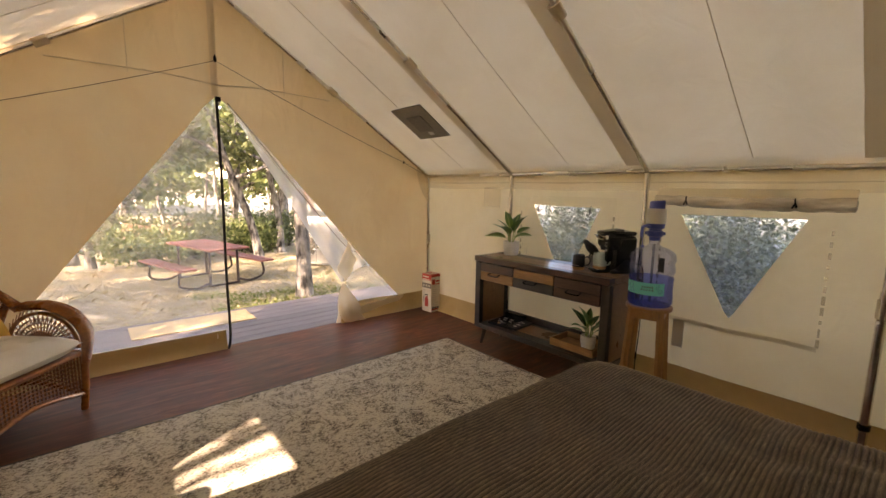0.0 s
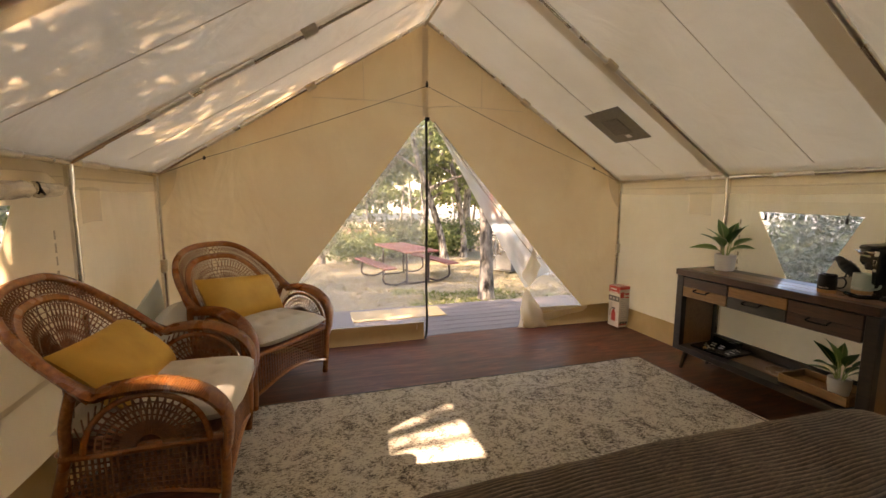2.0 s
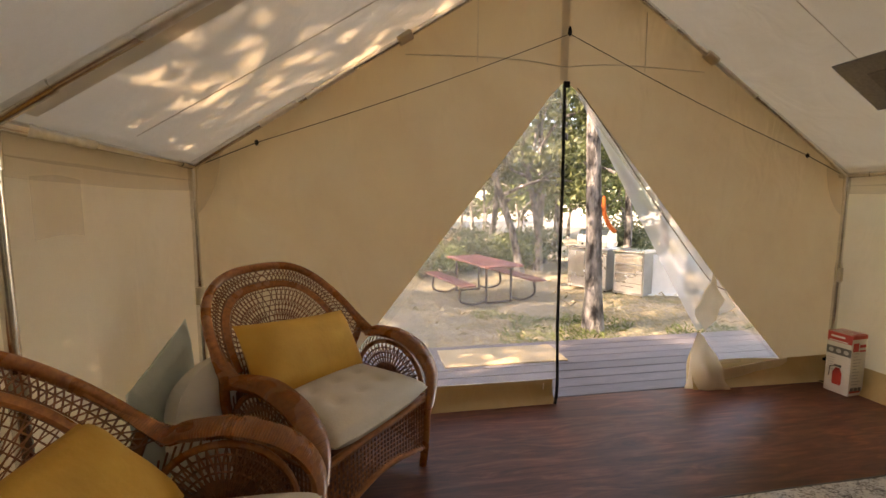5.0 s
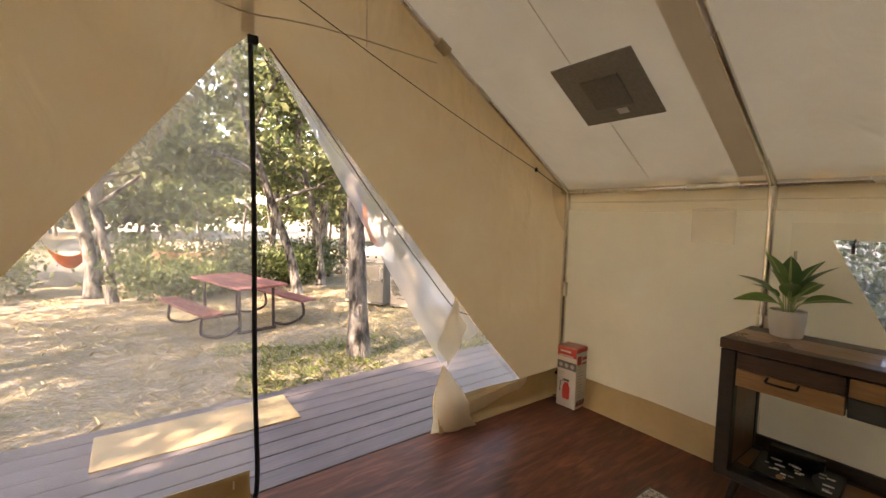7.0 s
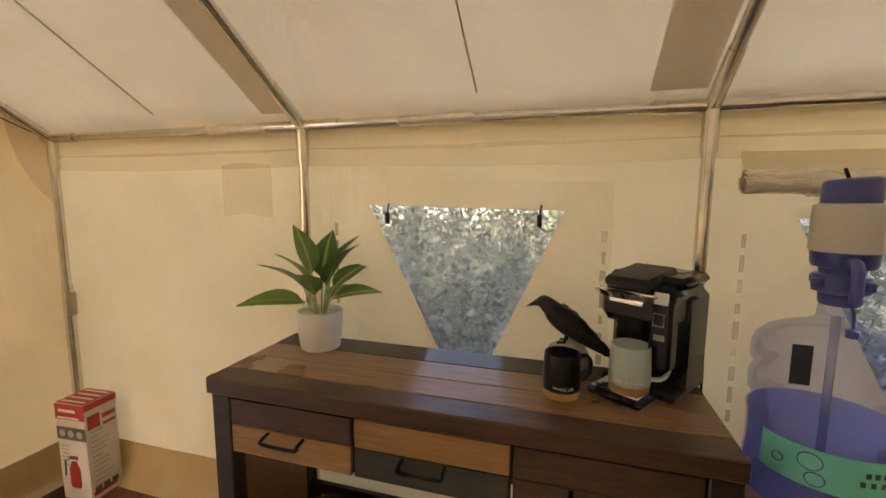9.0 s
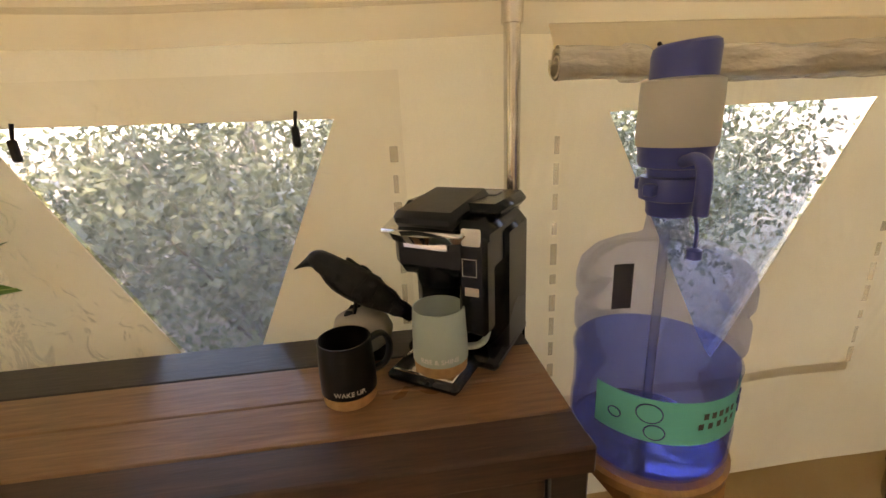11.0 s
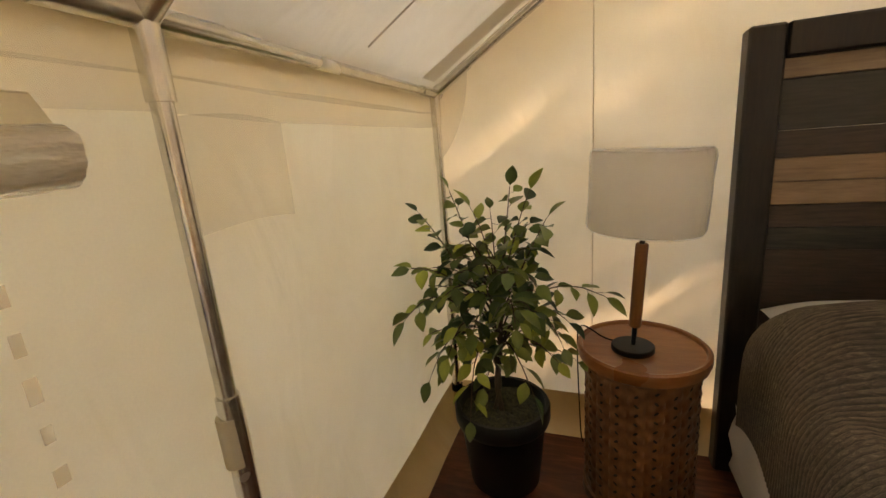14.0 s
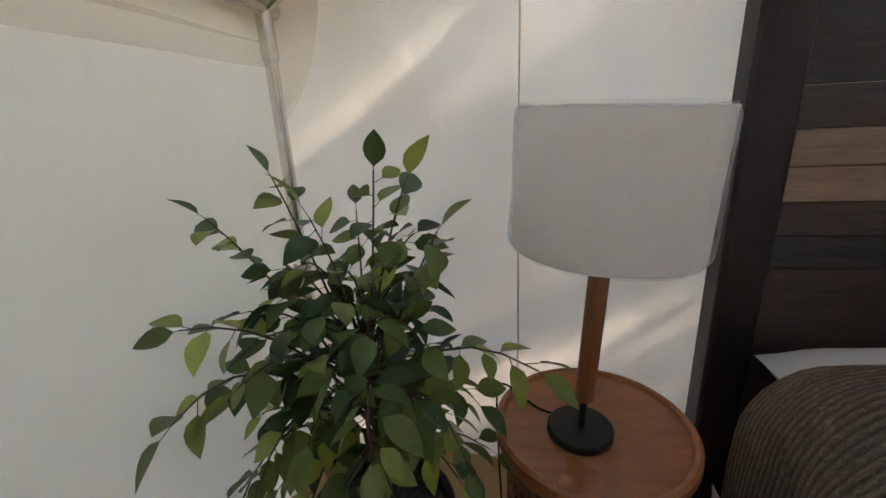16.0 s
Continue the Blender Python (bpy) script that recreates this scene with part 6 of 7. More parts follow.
for b, (z0, end, arch) in enumerate(SPRAYS):
    p0, p1 = Vector((0, 0, z0)), Vector(end)
    bend = Vector((rng.uniform(-1, 1), rng.uniform(-1, 1), 0)) * 0.035
    pts = [p0.lerp(p1, t) + (Vector((0, 0, arch * 1.6)) + bend) * 4 * t * (1 - t) * 0.7 for t in [k / 7 for k in range(8)]]
    trunk_g.tube(pts, [0.0030 * (1 - k / 9) + 0.0008 for k in range(8)], 5)
    span = (p1 - p0).length
    n_leaf = max(6, int(span / 0.033))
    for k in range(n_leaf):
        t = 0.26 + 0.74 * k / (n_leaf - 1)
        i = min(int(t * 7), 6)
        p = pts[i].lerp(pts[i + 1], t * 7 - i)
        d = (pts[i + 1] - pts[i]).normalized()
        sd = d.cross(Vector((0.15, 0.1, 1))).normalized() * (1 if k % 2 else -1)
        w = d * rng.uniform(0.35, 0.9) + sd * rng.uniform(0.6, 1.0) + Vector((0, 0, rng.uniform(-0.8, 0.0)))
        if k == n_leaf - 1:
            w = d + Vector((0, 0, -0.25))
        twig = p + Vector(w).normalized() * rng.uniform(0.006, 0.028)
        end_at = twig + Vector(w).normalized() * 0.07
        if fx + max(twig.x, end_at.x) > 0.03 or fy + min(twig.y, end_at.y) < -0.02 or end_at.z < 0.36 or math.hypot(fx + twig.x + 0.746, fy + twig.y - 0.288) < (0.20 if twig.z > 0.98 else 0.04):
            continue
        trunk_g.tube([p, twig], 0.0009, 3, caps=False)
        if leaves < 299:
            place_leaf(variants[rng.randrange(3)], fic, twig, w, rng.uniform(-45, 45), rng.uniform(0.72, 1.14))
            leaves += 1
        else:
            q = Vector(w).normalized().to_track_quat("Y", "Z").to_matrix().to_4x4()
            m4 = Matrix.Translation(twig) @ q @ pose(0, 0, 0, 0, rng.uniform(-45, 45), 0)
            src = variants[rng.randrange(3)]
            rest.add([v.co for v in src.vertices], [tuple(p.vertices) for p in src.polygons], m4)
tagged(part("foliage", rest, FICUS_REST, fic, "dense inner leaves, shade put into their dark colour", 180, False), "", "", "", "stuff")
part("stem", trunk_g, TWIG, fic, "thin brown stems")
solo("wall_tag", G().box((XR - 0.012, 2.16, 0.42), (0.003, 0.07, 0.19), None, 0.001), CARTON, "white printed tag on the wall behind the stool", "tag")

# ---- woodland ----


def scatter_mesh(name, centres, size, mat, rng, flat=0.0, long=1.6):
    """Many small leaves, each a folded lozenge of its own size and turn."""
    n = len(centres)
    c = np.asarray(centres, float)
    a = rng.normal(size=(n, 3))
    a /= np.linalg.norm(a, axis=1)[:, None]
    b = rng.normal(size=(n, 3))
    b[:, 2] *= 1 - flat
    b -= (a * b).sum(1)[:, None] * a
    b /= np.linalg.norm(b, axis=1)[:, None] + 1e-9
    s = (size * rng.uniform(0.6, 1.3, n))[:, None]
    nrm = np.cross(a, b) * s * 0.12
    v = np.stack([c - a * s * long / 2, c - b * s / 2 + nrm, c + a * s * long / 2, c + b * s / 2 + nrm], 1).reshape(-1, 3)
    me = bpy.data.meshes.new(name)
    me.from_pydata(v.tolist(), [], np.arange(4 * n).reshape(-1, 4).tolist())
    me.materials.append(mat)
    return me


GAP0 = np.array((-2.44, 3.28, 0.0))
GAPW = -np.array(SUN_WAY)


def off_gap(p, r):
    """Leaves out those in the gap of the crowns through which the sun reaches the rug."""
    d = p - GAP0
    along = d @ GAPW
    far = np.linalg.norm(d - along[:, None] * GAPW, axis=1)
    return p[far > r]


def bole(p0, h, r, lean, rng, limbs=6, low=0.45):
    """A tapered, bent trunk with limbs; returns its mesh data and the limb ends."""
    g, ends = G(), []
    ctrl = [Vector(p0) + Vector((lean[0] * t + rng.uniform(-1, 1) * 0.10 * h / 6 * (t > 0), lean[1] * t + rng.uniform(-1, 1) * 0.10 * h / 6 * (t > 0), h * t)) for t in (0, 0.15, 0.35, 0.55, 0.78, 1.0)]
    pts = spline(ctrl, 5)
    k = len(pts)
    g.tube(pts, [r * (1.0 + 0.35 * max(0, 1 - 8 * i / k)) * (1 - 0.72 * i / k) for i in range(k)], 10)
    for b in range(limbs):
        t = low + (0.97 - low) * b / max(limbs - 1, 1)
        q = Vector(pts[int(t * (k - 1))])
        a = b * 2.4 + rng.uniform(-0.5, 0.5)
        ln = h * rng.uniform(0.22, 0.36)
        e = q + Vector((math.cos(a) * ln, math.sin(a) * ln, ln * rng.uniform(0.15, 0.7)))
        m = q.lerp(e, 0.5) + Vector((0, 0, 0.12 * ln)) + Vector((rng.uniform(-1, 1), rng.uniform(-1, 1), 0)) * 0.1 * ln
        line = spline([q, m, e], 4)
        rr = r * (1 - 0.72 * t) * 0.6
        g.tube(line, [rr * (1 - 0.75 * i / len(line)) + 0.006 for i in range(len(line))], 6)
        for s in (-1, 1):
            e2 = m + Vector((math.cos(a + s * 0.9) * ln * 0.5, math.sin(a + s * 0.9) * ln * 0.5, ln * rng.uniform(-0.1, 0.45)))
            g.tube([m, m.lerp(e2, 0.5) + Vector((0, 0, 0.05)), e2], [rr * 0.5, rr * 0.32, 0.006], 5)
            ends.append(e2)
        ends += [e, q.lerp(e, 0.75)]
    ends.append(pts[-1])
    return g, ends


def tree(x, y, h, r, lean, seed, n_leaf=5000, size=0.10, spread=0.55, limbs=6, low=0.45, mat=None, label="slender oak with grey bark and small green leaves", gap=False):
    rng = random.Random(seed)
    nr = np.random.default_rng(seed)
    z = ground_z(x, y) - 0.08
    tr_ = thing("tree", label, "tree", pose(x, y, z), "oaks")
    g, ends = bole((0, 0, 0), h, r, lean, rng, limbs, low)
    part("trunk", g, BARK, tr_, "mottled grey bark", 60, False)
    per = max(8, n_leaf // len(ends))
    cs = []
    for e in ends:
        for _ in range(3):
            c = np.array(e) + nr.normal(size=3) * spread * np.array((0.75, 0.75, 0.5))
            cs.append(c + nr.normal(size=(per // 3, 3)) * np.array((0.32, 0.32, 0.20)) * spread * 1.1)
    cs = np.concatenate(cs)
    cs = cs[cs[:, 2] > 0.9]
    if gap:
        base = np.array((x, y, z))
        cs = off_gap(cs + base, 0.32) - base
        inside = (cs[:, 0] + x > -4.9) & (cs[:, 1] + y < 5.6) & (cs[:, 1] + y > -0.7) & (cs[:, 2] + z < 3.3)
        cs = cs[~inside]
    crown = new("crown", scatter_mesh("crown", cs, size, mat or LEAF_A, nr))
    crown.parent = tr_
    return tr_


TREES = [(-0.42, 7.48, 7.0, 0.125, (-0.25, 0.3)), (0.73, 13.4, 7.5, 0.125, (-1.9, 0.2)), (2.9, 17.0, 8.5, 0.19, (-0.4, 0)), (3.7, 17.8, 8.0, 0.17, (0.5, 0)),
         (-2.95, 14.6, 7.0, 0.105, (-0.7, 0.2)), (-3.35, 15.8, 8.0, 0.16, (-0.8, 0)), (-3.95, 9.4, 7.0, 0.15, (-0.3, 0.1)), (1.75, 14.6, 7.5, 0.12, (-0.8, 0.3)), (3.4, 12.8, 7.0, 0.12, (0.5, 0.2))]
for i, (x, y, h, r, lean) in enumerate(TREES):
    tree(x, y, h, r, lean, 100 + i, 4600 if y < 14 else 4200, 0.085 if y < 12 else 0.12, 0.62, 7, 0.36 if i else 0.5)
rng = random.Random(77)
for i in range(46):
    y = rng.uniform(18.5, 46)
    x = rng.uniform(-1.1, 1.0) * y * 0.85 - 1.0
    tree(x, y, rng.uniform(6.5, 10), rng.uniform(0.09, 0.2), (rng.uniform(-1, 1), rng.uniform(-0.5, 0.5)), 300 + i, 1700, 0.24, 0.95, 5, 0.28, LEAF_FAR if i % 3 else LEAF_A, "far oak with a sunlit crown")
for i in range(26):
    y = rng.uniform(42, 62)
    x = rng.uniform(-1.1, 1.1) * y * 0.9
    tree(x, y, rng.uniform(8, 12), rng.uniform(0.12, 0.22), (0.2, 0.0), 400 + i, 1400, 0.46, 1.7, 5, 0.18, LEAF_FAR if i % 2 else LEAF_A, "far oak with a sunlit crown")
# trees behind and beside the tent, whose crowns dapple its canvas
SHADE_TREES = ((-8.9, 1.2, 8.0, 0.16), (-10.8, -1.0, 9.0, 0.18), (-9.3, 3.8, 8.0, 0.15), (-12.8, 1.6, 9.0, 0.16), (-11.6, 4.6, 8.5, 0.16), (-8.4, -1.8, 8.0, 0.15),
               (-7.4, -5.0, 8.0, 0.15), (-3.6, -6.4, 7.5, 0.14), (0.5, -5.5, 7.5, 0.13), (-12.0, 7.6, 8.0, 0.15), (-14.5, 9.8, 8.0, 0.15), (-15.5, 5.5, 9.0, 0.16))
for i, (x, y, h, r) in enumerate(SHADE_TREES):
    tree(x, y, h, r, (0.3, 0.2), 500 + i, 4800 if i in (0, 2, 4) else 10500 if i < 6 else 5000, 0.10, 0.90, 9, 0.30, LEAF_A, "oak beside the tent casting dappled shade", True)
# oaks added west of the clearing to break the sun on the ground into patches
for i, (x, y, h, r) in enumerate(((-9.0, 8.4, 7.0, 0.15), (-10.5, 11.0, 7.5, 0.16), (-8.2, 13.2, 7.0, 0.14), (-12.5, 14.5, 8.0, 0.17), (-13.5, 9.0, 8.0, 0.16))):
    tree(x, y, h, r, (0.3, 0.1), 520 + i, 560, 0.12, 0.38, 9, 0.34, LEAF_A, "leafy oak added at the clearing edge to break up sunlight", True)
# young oaks added with crowns out of view, to shade the west and south walls
for i, (x, y, h, r) in enumerate(((-6.6, 2.3, 2.75, 0.05), (-6.7, 3.7, 2.8, 0.05), (-4.7, -1.05, 4.4, 0.06))):
    tree(x, y, h, r, (0.1, 0.1), 560 + i, 7000 if i < 2 else 2300, 0.08, 0.45, 8, 0.66, LEAF_A, "young oak added beside the tent to cast dappled shade", True)
# the last two are added as a high canopy that dims the east roof
for i, (x, y, h, r) in enumerate(((4.6, 4.2, 7.0, 0.12), (5.6, 1.6, 7.5, 0.14), (7.5, 6.0, 8.0, 0.15), (4.9, -1.4, 7.0, 0.12), (8.5, -2.5, 8.0, 0.14), (10.5, 2.5, 8.5, 0.16), (3.3, 2.9, 8.0, 0.10), (3.0, 6.4, 8.5, 0.11))):
    tree(x, y, h, r, (rng.uniform(-0.5, 0.5), 0.3), 600 + i, 3600 if i < 6 else 8000, 0.12, 0.75 if i < 6 else 1.1, 6 if i < 6 else 8, 0.35 if i < 6 else 0.55)


def shrub(x, y, w, h, seed, n=4200, size=0.055, mat=None, gap=False):
    nr, rg3 = np.random.default_rng(seed), random.Random(seed)
    sh = thing("shrub", "leafy green shrub growing outside the tent", "shrub", pose(x, y, ground_z(x, y) - 0.03), "shrubs")
    g, cs = G(), []
    for k in range(14):
        a = k * 2.4
        e = Vector((math.cos(a) * w * rg3.uniform(0.2, 0.5), math.sin(a) * w * rg3.uniform(0.2, 0.5), h * rg3.uniform(0.45, 1.0)))
        g.tube([(0, 0, 0), e * 0.5 + Vector((0, 0, 0.08)), e], [0.016, 0.010, 0.004], 5)
        for q in (0.55, 0.8, 1.0):
            cs.append(np.array(e) * q + nr.normal(size=(n // 42, 3)) * np.array((w * 0.15, w * 0.15, h * 0.12)))
    part("branch", g, TWIG, sh, "thin brown branches", 60, False)
    cs = np.concatenate(cs)
    cs = cs[cs[:, 2] > 0.02]
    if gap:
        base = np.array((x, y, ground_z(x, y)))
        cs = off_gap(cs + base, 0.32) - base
    ob = new("crown", scatter_mesh("crown", cs, size, mat or LEAF_B, nr))
    ob.parent = sh
    return sh


# the first eight are unseen, added to shade the south and west walls
for i, (x, y, w, h) in enumerate(((-3.4, -2.3, 1.9, 2.3), (-1.9, -2.6, 1.9, 2.2), (-0.4, -2.2, 1.9, 2.2), (1.1, -2.0, 1.8, 2.0), (-4.9, -2.2, 1.9, 2.2), (-7.0, 0.6, 1.8, 1.9), (-7.4, 2.2, 1.8, 1.7), (-6.9, -1.2, 1.8, 1.9), (1.9, 3.6, 1.7, 1.75), (2.1, 2.2, 1.6, 1.5), (2.5, 0.7, 1.8, 1.6), (3.4, 3.0, 2.0, 2.3), (3.6, 1.2, 2.0, 2.1), (2.2, 4.9, 1.5, 1.6), (3.4, -0.7, 2.0, 2.0), (4.4, 5.2, 2.0, 2.2))):
    shrub(x, y, w, h, 700 + i, 5200 if x > 1.5 else 3000, 0.042 if x > 1.5 else 0.055)
for i, (x, y, w, h) in enumerate(((1.0, 15.2, 1.6, 1.1), (1.9, 16.0, 1.7, 1.2), (-1.9, 14.2, 2.0, 1.0), (-0.6, 15.0, 1.6, 1.0), (-5.5, 17.0, 2.0, 1.2), (5.2, 15.5, 2.0, 1.5), (-2.2, 20.0, 2.6, 1.4), (0.6, 21.0, 2.6, 1.4), (-7.5, 12.5, 2.0, 1.2))):
    shrub(x, y, w, h, 800 + i, 3200, 0.075, LEAF_B if i % 2 else LEAF_FAR)


# tall shrubs added close to the west and south walls to shade them
for i, (x, y, w, h) in enumerate(((-6.2, 0.6, 1.7, 2.7), (-6.0, 1.9, 1.7, 2.6), (-6.1, 3.3, 1.8, 2.8), (-5.9, 4.7, 1.7, 2.7))):
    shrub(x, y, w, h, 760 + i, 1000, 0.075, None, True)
for i, (x, y, w, h) in enumerate(((-4.0, -1.35, 1.5, 2.6), (-2.8, -1.5, 1.6, 2.9), (-1.6, -1.4, 1.6, 2.8), (-0.5, -1.45, 1.5, 2.7), (0.6, -1.3, 1.5, 2.6))):
    shrub(x, y, w, h, 780 + i, 320, 0.085, LEAF_A)


def blades(name, n, x0, x1, y0, y1, h, mat, seed, lie, label, keep=None):
    nr = np.random.default_rng(seed)
    x, y = nr.uniform(x0, x1, n), nr.uniform(y0, y1, n)
    if keep:
        ok = np.array([keep(a, b) for a, b in zip(x, y)])
        x, y = x[ok], y[ok]
    vs, fs = [], []
    for i, (a, b) in enumerate(zip(x.tolist(), y.tolist())):
        q, l = nr.uniform(0, 6.283), h * nr.uniform(0.5, 1.4)
        w, up = 0.004 + 0.03 * h, l * (1 - lie) * nr.uniform(0.3, 1.0)
        dx, dy, z = math.cos(q), math.sin(q), ground_z(a, b)
        out = math.sqrt(max(l * l - up * up, 0))
        vs += [(a - dy * w, b + dx * w, z), (a + dy * w, b - dx * w, z), (a + dx * out * 0.5 + dy * w, b + dy * out * 0.5 - dx * w, z + up * 0.7 + 0.006), (a + dx * out, b + dy * out, z + up + 0.004)]
        fs.append((4 * i, 4 * i + 1, 4 * i + 2, 4 * i + 3))
    me = bpy.data.meshes.new(name)
    me.from_pydata(vs, [], fs)
    me.materials.append(mat)
    return tagged(new(name, me), label, "grass", "", "stuff")


blades("straw_litter", 24000, -7, 5, 6.3, 14, 0.10, STRAW, 31, 0.85, "dry straw and leaf litter on the ground")
blades("dry_grass", 6000, -7, 6, 6.4, 20, 0.13, STRAW, 32, 0.35, "sparse dry grass on the ground", lambda a, b: noise.noise((a * 0.8, b * 0.8, 3)) > 0.05)
blades("green_grass", 5000, -1.8, 2.2, 6.3, 9.0, 0.085, GREEN_GRASS, 33, 0.25, "short green grass round the tree foot", lambda a, b: noise.noise((a * 1.2, b * 1.2, 6)) + 0.45 - 0.35 * math.hypot(a + 0.6, b - 7.2) > 0)

# ---- camp furniture ----
pt = thing("picnic_table", "weathered red picnic table with attached benches", "picnic table", pose(-1.22, 10.25, ground_z(-1.22, 10.25), 0, 0, 14))
for k in range(5):
    part("table_plank", G().box(((k - 2) * 0.148, 0, 0.735), (0.14, 1.75, 0.038), None, 0.005), REDPAINT, pt)
for s in (-1, 1):
    for k in range(2):
        part("bench_plank", G().box((s * (0.66 + 0.14 * k), 0, 0.435), (0.13, 1.75, 0.036), None, 0.005), REDPAINT, pt)
    for e in (-0.62, 0.62):
        part("leg", G().tube([(s * 0.26, e, 0.72), (s * 0.26, e, 0.03)], 0.024, 8), IRON, pt)
        part("bench_arm", G().tube(spline([(s * 0.26, e, 0.12), (s * 0.5, e, 0.05), (s * 0.78, e, 0.14), (s * 0.76, e, 0.415)], 6), 0.022, 8), IRON, pt)
for e in (-0.62, 0.62):
    for zz in (0.05, 0.70):
        part("cross_bar", G().tube([(-0.29, e, zz), (0.29, e, zz)], 0.022, 8), IRON, pt)


def camp_cabinet(m, w, drawers, label):
    cb = thing("camp_cabinet", label, "cabinet", m, "camp kitchen cabinets")
    part("body", G().box((0, 0, 0.45), (w, 0.55, 0.84), None, 0.01), GREYBOARD, cb)
    part("worktop", G().box((0, 0, 0.89), (w + 0.04, 0.60, 0.04), None, 0.006), INOX, cb)
    if drawers:
        for k in range(4):
            d = part("drawer", G().box((0, -0.282, 0.17 + k * 0.19), (w - 0.06, 0.018, 0.175), None, 0.004), INOX, cb)
            part("handle", G().tube([(-0.12, -0.305, 0.20 + k * 0.19), (0.12, -0.305, 0.20 + k * 0.19)], 0.008, 6), GREY_INK, d)
    else:
        for s in (-1, 1):
            d = part("door", G().box((s * w / 4, -0.282, 0.45), (w / 2 - 0.03, 0.018, 0.74), None, 0.004), INOX, cb)
            part("handle", G().tube([(s * 0.05, -0.305, 0.55), (s * 0.05, -0.305, 0.75)], 0.008, 6), GREY_INK, d)
    for sx in (-1, 1):
        for sy in (-1, 1):
            part("foot", G().lathe([(0.02, 0), (0.022, 0.03)], 10, (sx * (w / 2 - 0.05), sy * 0.23, 0)), BLACK, cb)
    return cb


gz = ground_z(2.0, 10.2)
camp_cabinet(pose(1.40, 10.75, gz, 0, 0, -58), 0.9, False, "grey outdoor cabinet with steel doors under a grill")
camp_cabinet(pose(1.87, 9.98, gz, 0, 0, -58), 0.6, True, "grey outdoor cabinet with steel drawers")
bq = thing("gas_grill", "stainless gas grill with its hood closed", "grill", pose(1.45, 10.72, gz + 0.91, 0, 0, -58))
part("firebox", G().box((0, 0, 0.06), (0.70, 0.48, 0.12), None, 0.015), INOX, bq)
part("hood", G().prism([(-0.24, 0.12), (0.24, 0.12), (0.22, 0.28), (0.08, 0.36), (-0.10, 0.36), (-0.22, 0.26)], 0, -0.33, 0.33), INOX, bq)
part("hood_handle", G().tube([(-0.24, -0.27, 0.20), (0.24, -0.27, 0.20)], 0.012, 8), CHROME, bq)
for k in range(3):
    part("knob", G().lathe([(0.022, 0), (0.022, 0.02), (0.015, 0.03)], 12, (0, 0, 0), pose(-0.2 + 0.2 * k, -0.24, 0.06, 90, 0, 0)), BLACK, bq)
solo("white_board", G().box((0, 0, 0.42), (0.75, 0.02, 0.80), None, 0.004).box((0, 0.0, 0.02), (0.75, 0.25, 0.04), None, 0.004), WHITE_INK, "white windbreak panel beside the camp cabinets", "panel", m=pose(2.40, 9.75, gz, 0, 0, -12))
solo("broken_branch", G().tube(spline([(0, 0, 0.45), (0.02, 0.02, 0.25), (0.10, 0.03, 0.08), (0.20, 0.04, -0.02)], 5), [0.015, 0.022, 0.026, 0.03] + [0.028] * 12, 8), ORANGE, "orange split limb stub on the oak", "branch", m=pose(-0.38, 7.40, 0.98))


def hammock(x, y, z, w, h, turn, mat, label):
    hm = thing("hammock", label, "hammock", pose(x, y, z, 0, 0, turn))
    def f(u, v):
        s = (u - 0.5) * 2
        return (s * w / 2, (v - 0.5) * 0.5 * (1 - s ** 4), -h * (1 - s * s) * (0.55 + 0.45 * math.sin(math.pi * v)) + 0.02 * math.sin(v * 20) * (1 - s * s))
    part("cloth", G().grid(f, 24, 14), mat, hm, sharp=180, recalc=False)
    for s in (-1, 1):
        part("rope", G().tube([(s * w / 2, 0, 0), (s * (w / 2 + 0.35), 0, 0.9)], 0.012, 5), TWIG, hm)
    return hm


hammock(-4.1, 20.0, 0.25, 1.15, 0.75, 10, ORANGE, "orange hammock chair slung between far trees")
solo("lean_to_tarp", G().grid(lambda u, v: (-1.0 + 2.0 * u, 0.5 * v, 0.15 + 0.85 * v - 0.10 * math.sin(math.pi * u) + 0.03 * noise.noise((u * 4, v * 4, 0))), 20, 10), BROWNCLOTH, "brown tarpaulin slung low over a log", "tarpaulin", m=pose(-1.2, 17.2, ground_z(-1.2, 17.2), 0, 0, -12), sharp=180, recalc=False)
solo("log", G().tube([(-1.1, 0.25, 0.16), (0, 0.3, 0.18), (1.1, 0.2, 0.15)], [0.17, 0.16, 0.14], 12), BARK, "fallen grey log on the ground", "log", m=pose(-1.2, 17.3, ground_z(-1.2, 17.2) - 0.03, 0, 0, -12))

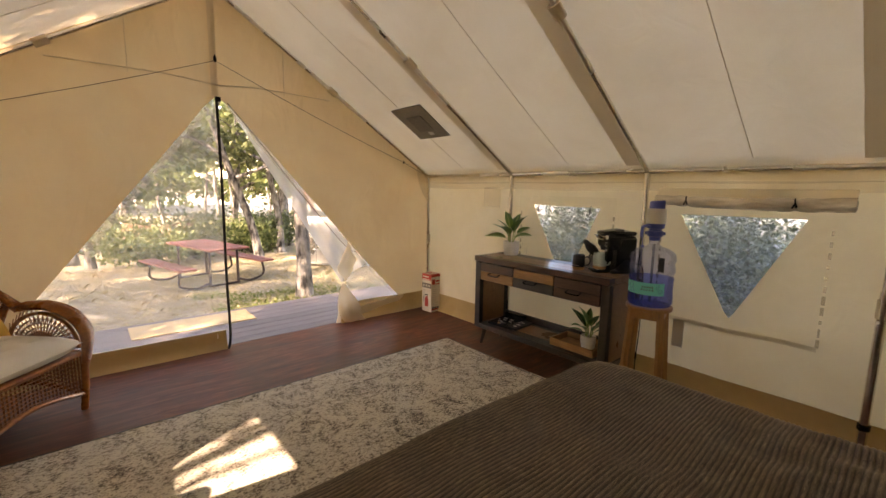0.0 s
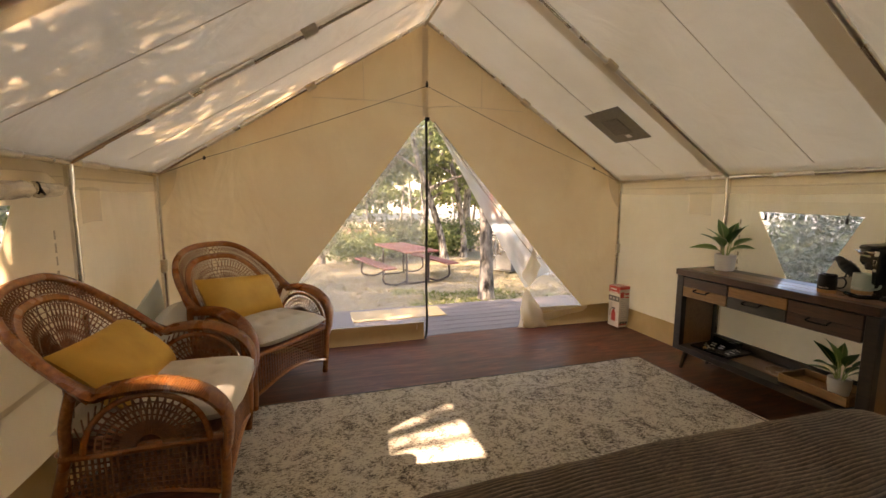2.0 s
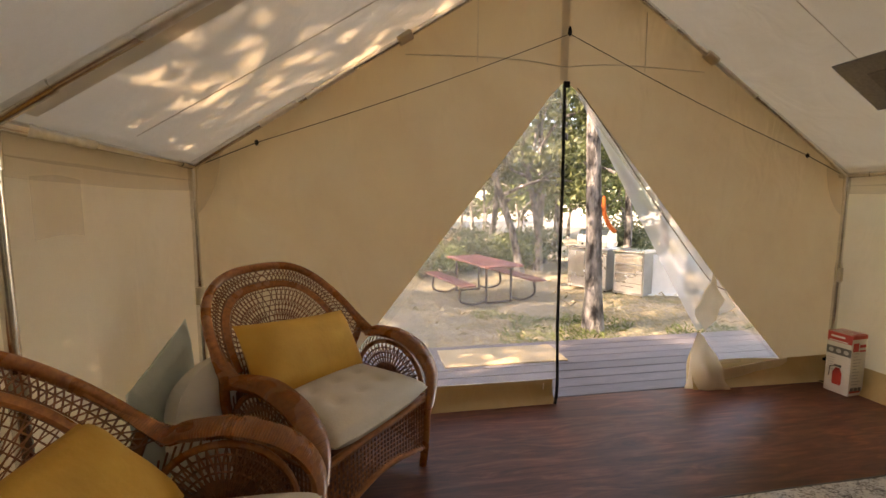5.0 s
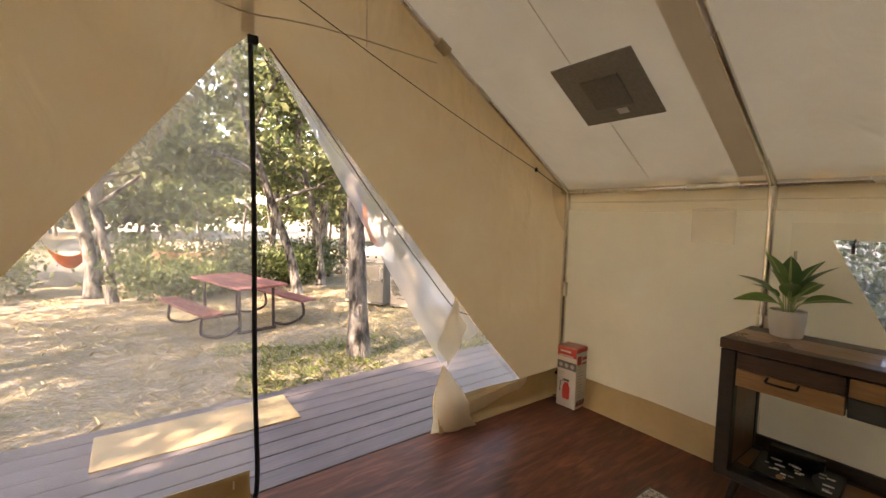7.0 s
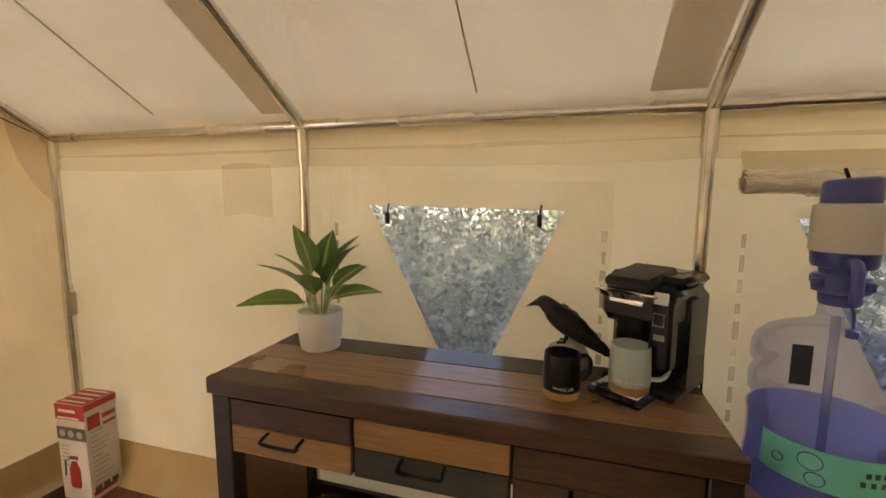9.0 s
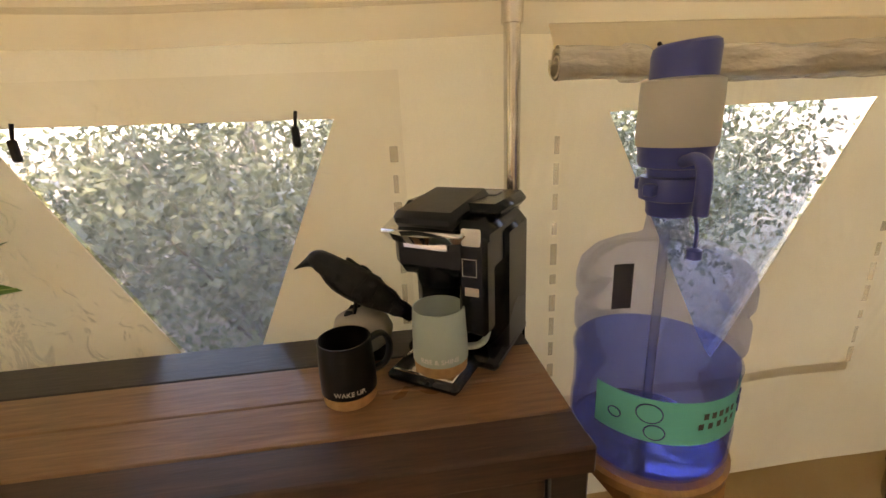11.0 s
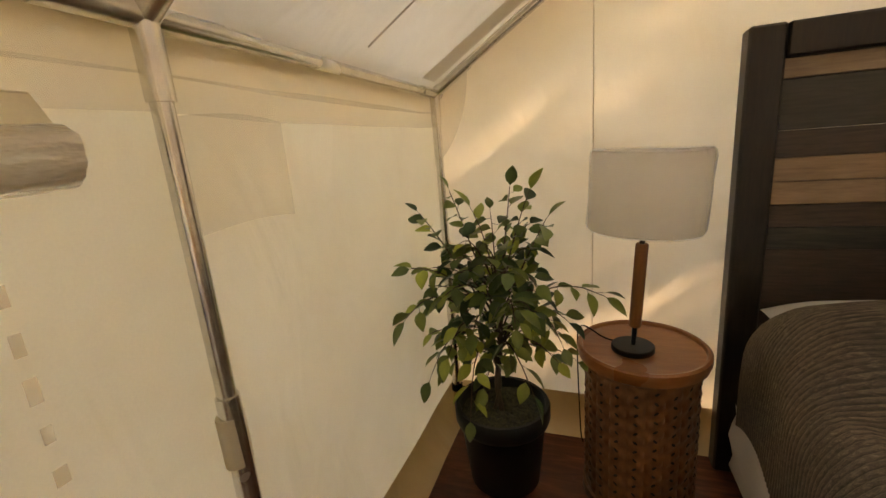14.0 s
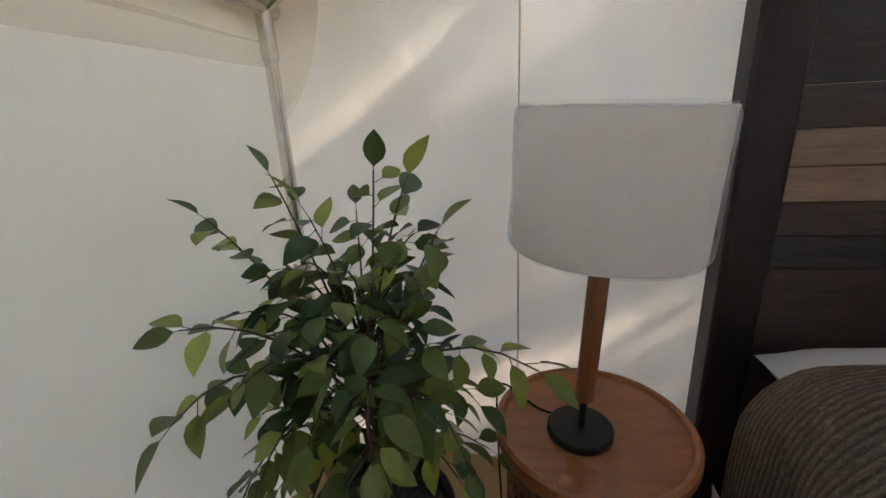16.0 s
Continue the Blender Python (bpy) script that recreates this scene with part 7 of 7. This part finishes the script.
# ---- parked car seen from the side window ----
car = thing("car", "grey-blue parked estate car with red tail lights", "car", pose(-11.0, 10.7, ground_z(-11.0, 10.7), 0, 0, 128))
side_line = [(-2.15, 0.35), (-2.2, 0.75), (-2.05, 0.98), (-1.85, 1.02), (-1.55, 1.42), (0.35, 1.46), (1.05, 1.02), (2.0, 0.88), (2.2, 0.62), (2.15, 0.35)]
part("body", G().prism([(a, b) for a, b in side_line[:4]] + [(1.05, 1.02), (2.0, 0.88), (2.2, 0.62), (2.15, 0.35)], 1, -0.88, 0.88), CARPAINT, car)
cab = G()
low_ring = [(-1.87, -0.84, 1.02), (1.05, -0.84, 1.02), (1.05, 0.84, 1.02), (-1.87, 0.84, 1.02)]
top_ring = [(-1.5, -0.66, 1.44), (0.3, -0.66, 1.46), (0.3, 0.66, 1.46), (-1.5, 0.66, 1.44)]
cab.add(low_ring + top_ring, [(0, 1, 5, 4), (1, 2, 6, 5), (2, 3, 7, 6), (3, 0, 4, 7), (4, 5, 6, 7)])
part("cabin_glass", cab, CARGLASS, car, "dark car windows")
part("roof", G().box((-0.6, 0, 1.465), (1.85, 1.36, 0.04), None, 0.018), CARPAINT, car)
for s in (-1, 1):
    part("tail_light", G().box((-2.17, s * 0.70, 0.84), (0.08, 0.26, 0.20), None, 0.02), TAILRED, car, "red tail light")
    for e in (-1.35, 1.4):
        w = part("wheel", G().lathe([(0.20, -0.10), (0.30, -0.105), (0.325, -0.08), (0.325, 0.08), (0.30, 0.105), (0.20, 0.10)], 28, (0, 0, 0), pose(e, s * 0.80, 0.325, 90, 0, 0)), TYRE, car, "black tyre")
        part("rim", G().lathe([(0.03, 0.08), (0.20, 0.095), (0.205, 0.10)], 20, (0, 0, 0), pose(e, s * 0.80, 0.325, 90 * s, 0, 0)), INOX, w, "alloy rim")
part("bumper", G().box((-2.2, 0, 0.45), (0.12, 1.7, 0.2), None, 0.04).box((2.18, 0, 0.45), (0.12, 1.7, 0.2), None, 0.04), GREYBOARD, car)
part("number_plate", G().box((-2.245, 0, 0.72), (0.012, 0.45, 0.11), None, 0.003), WHITE_INK, car)
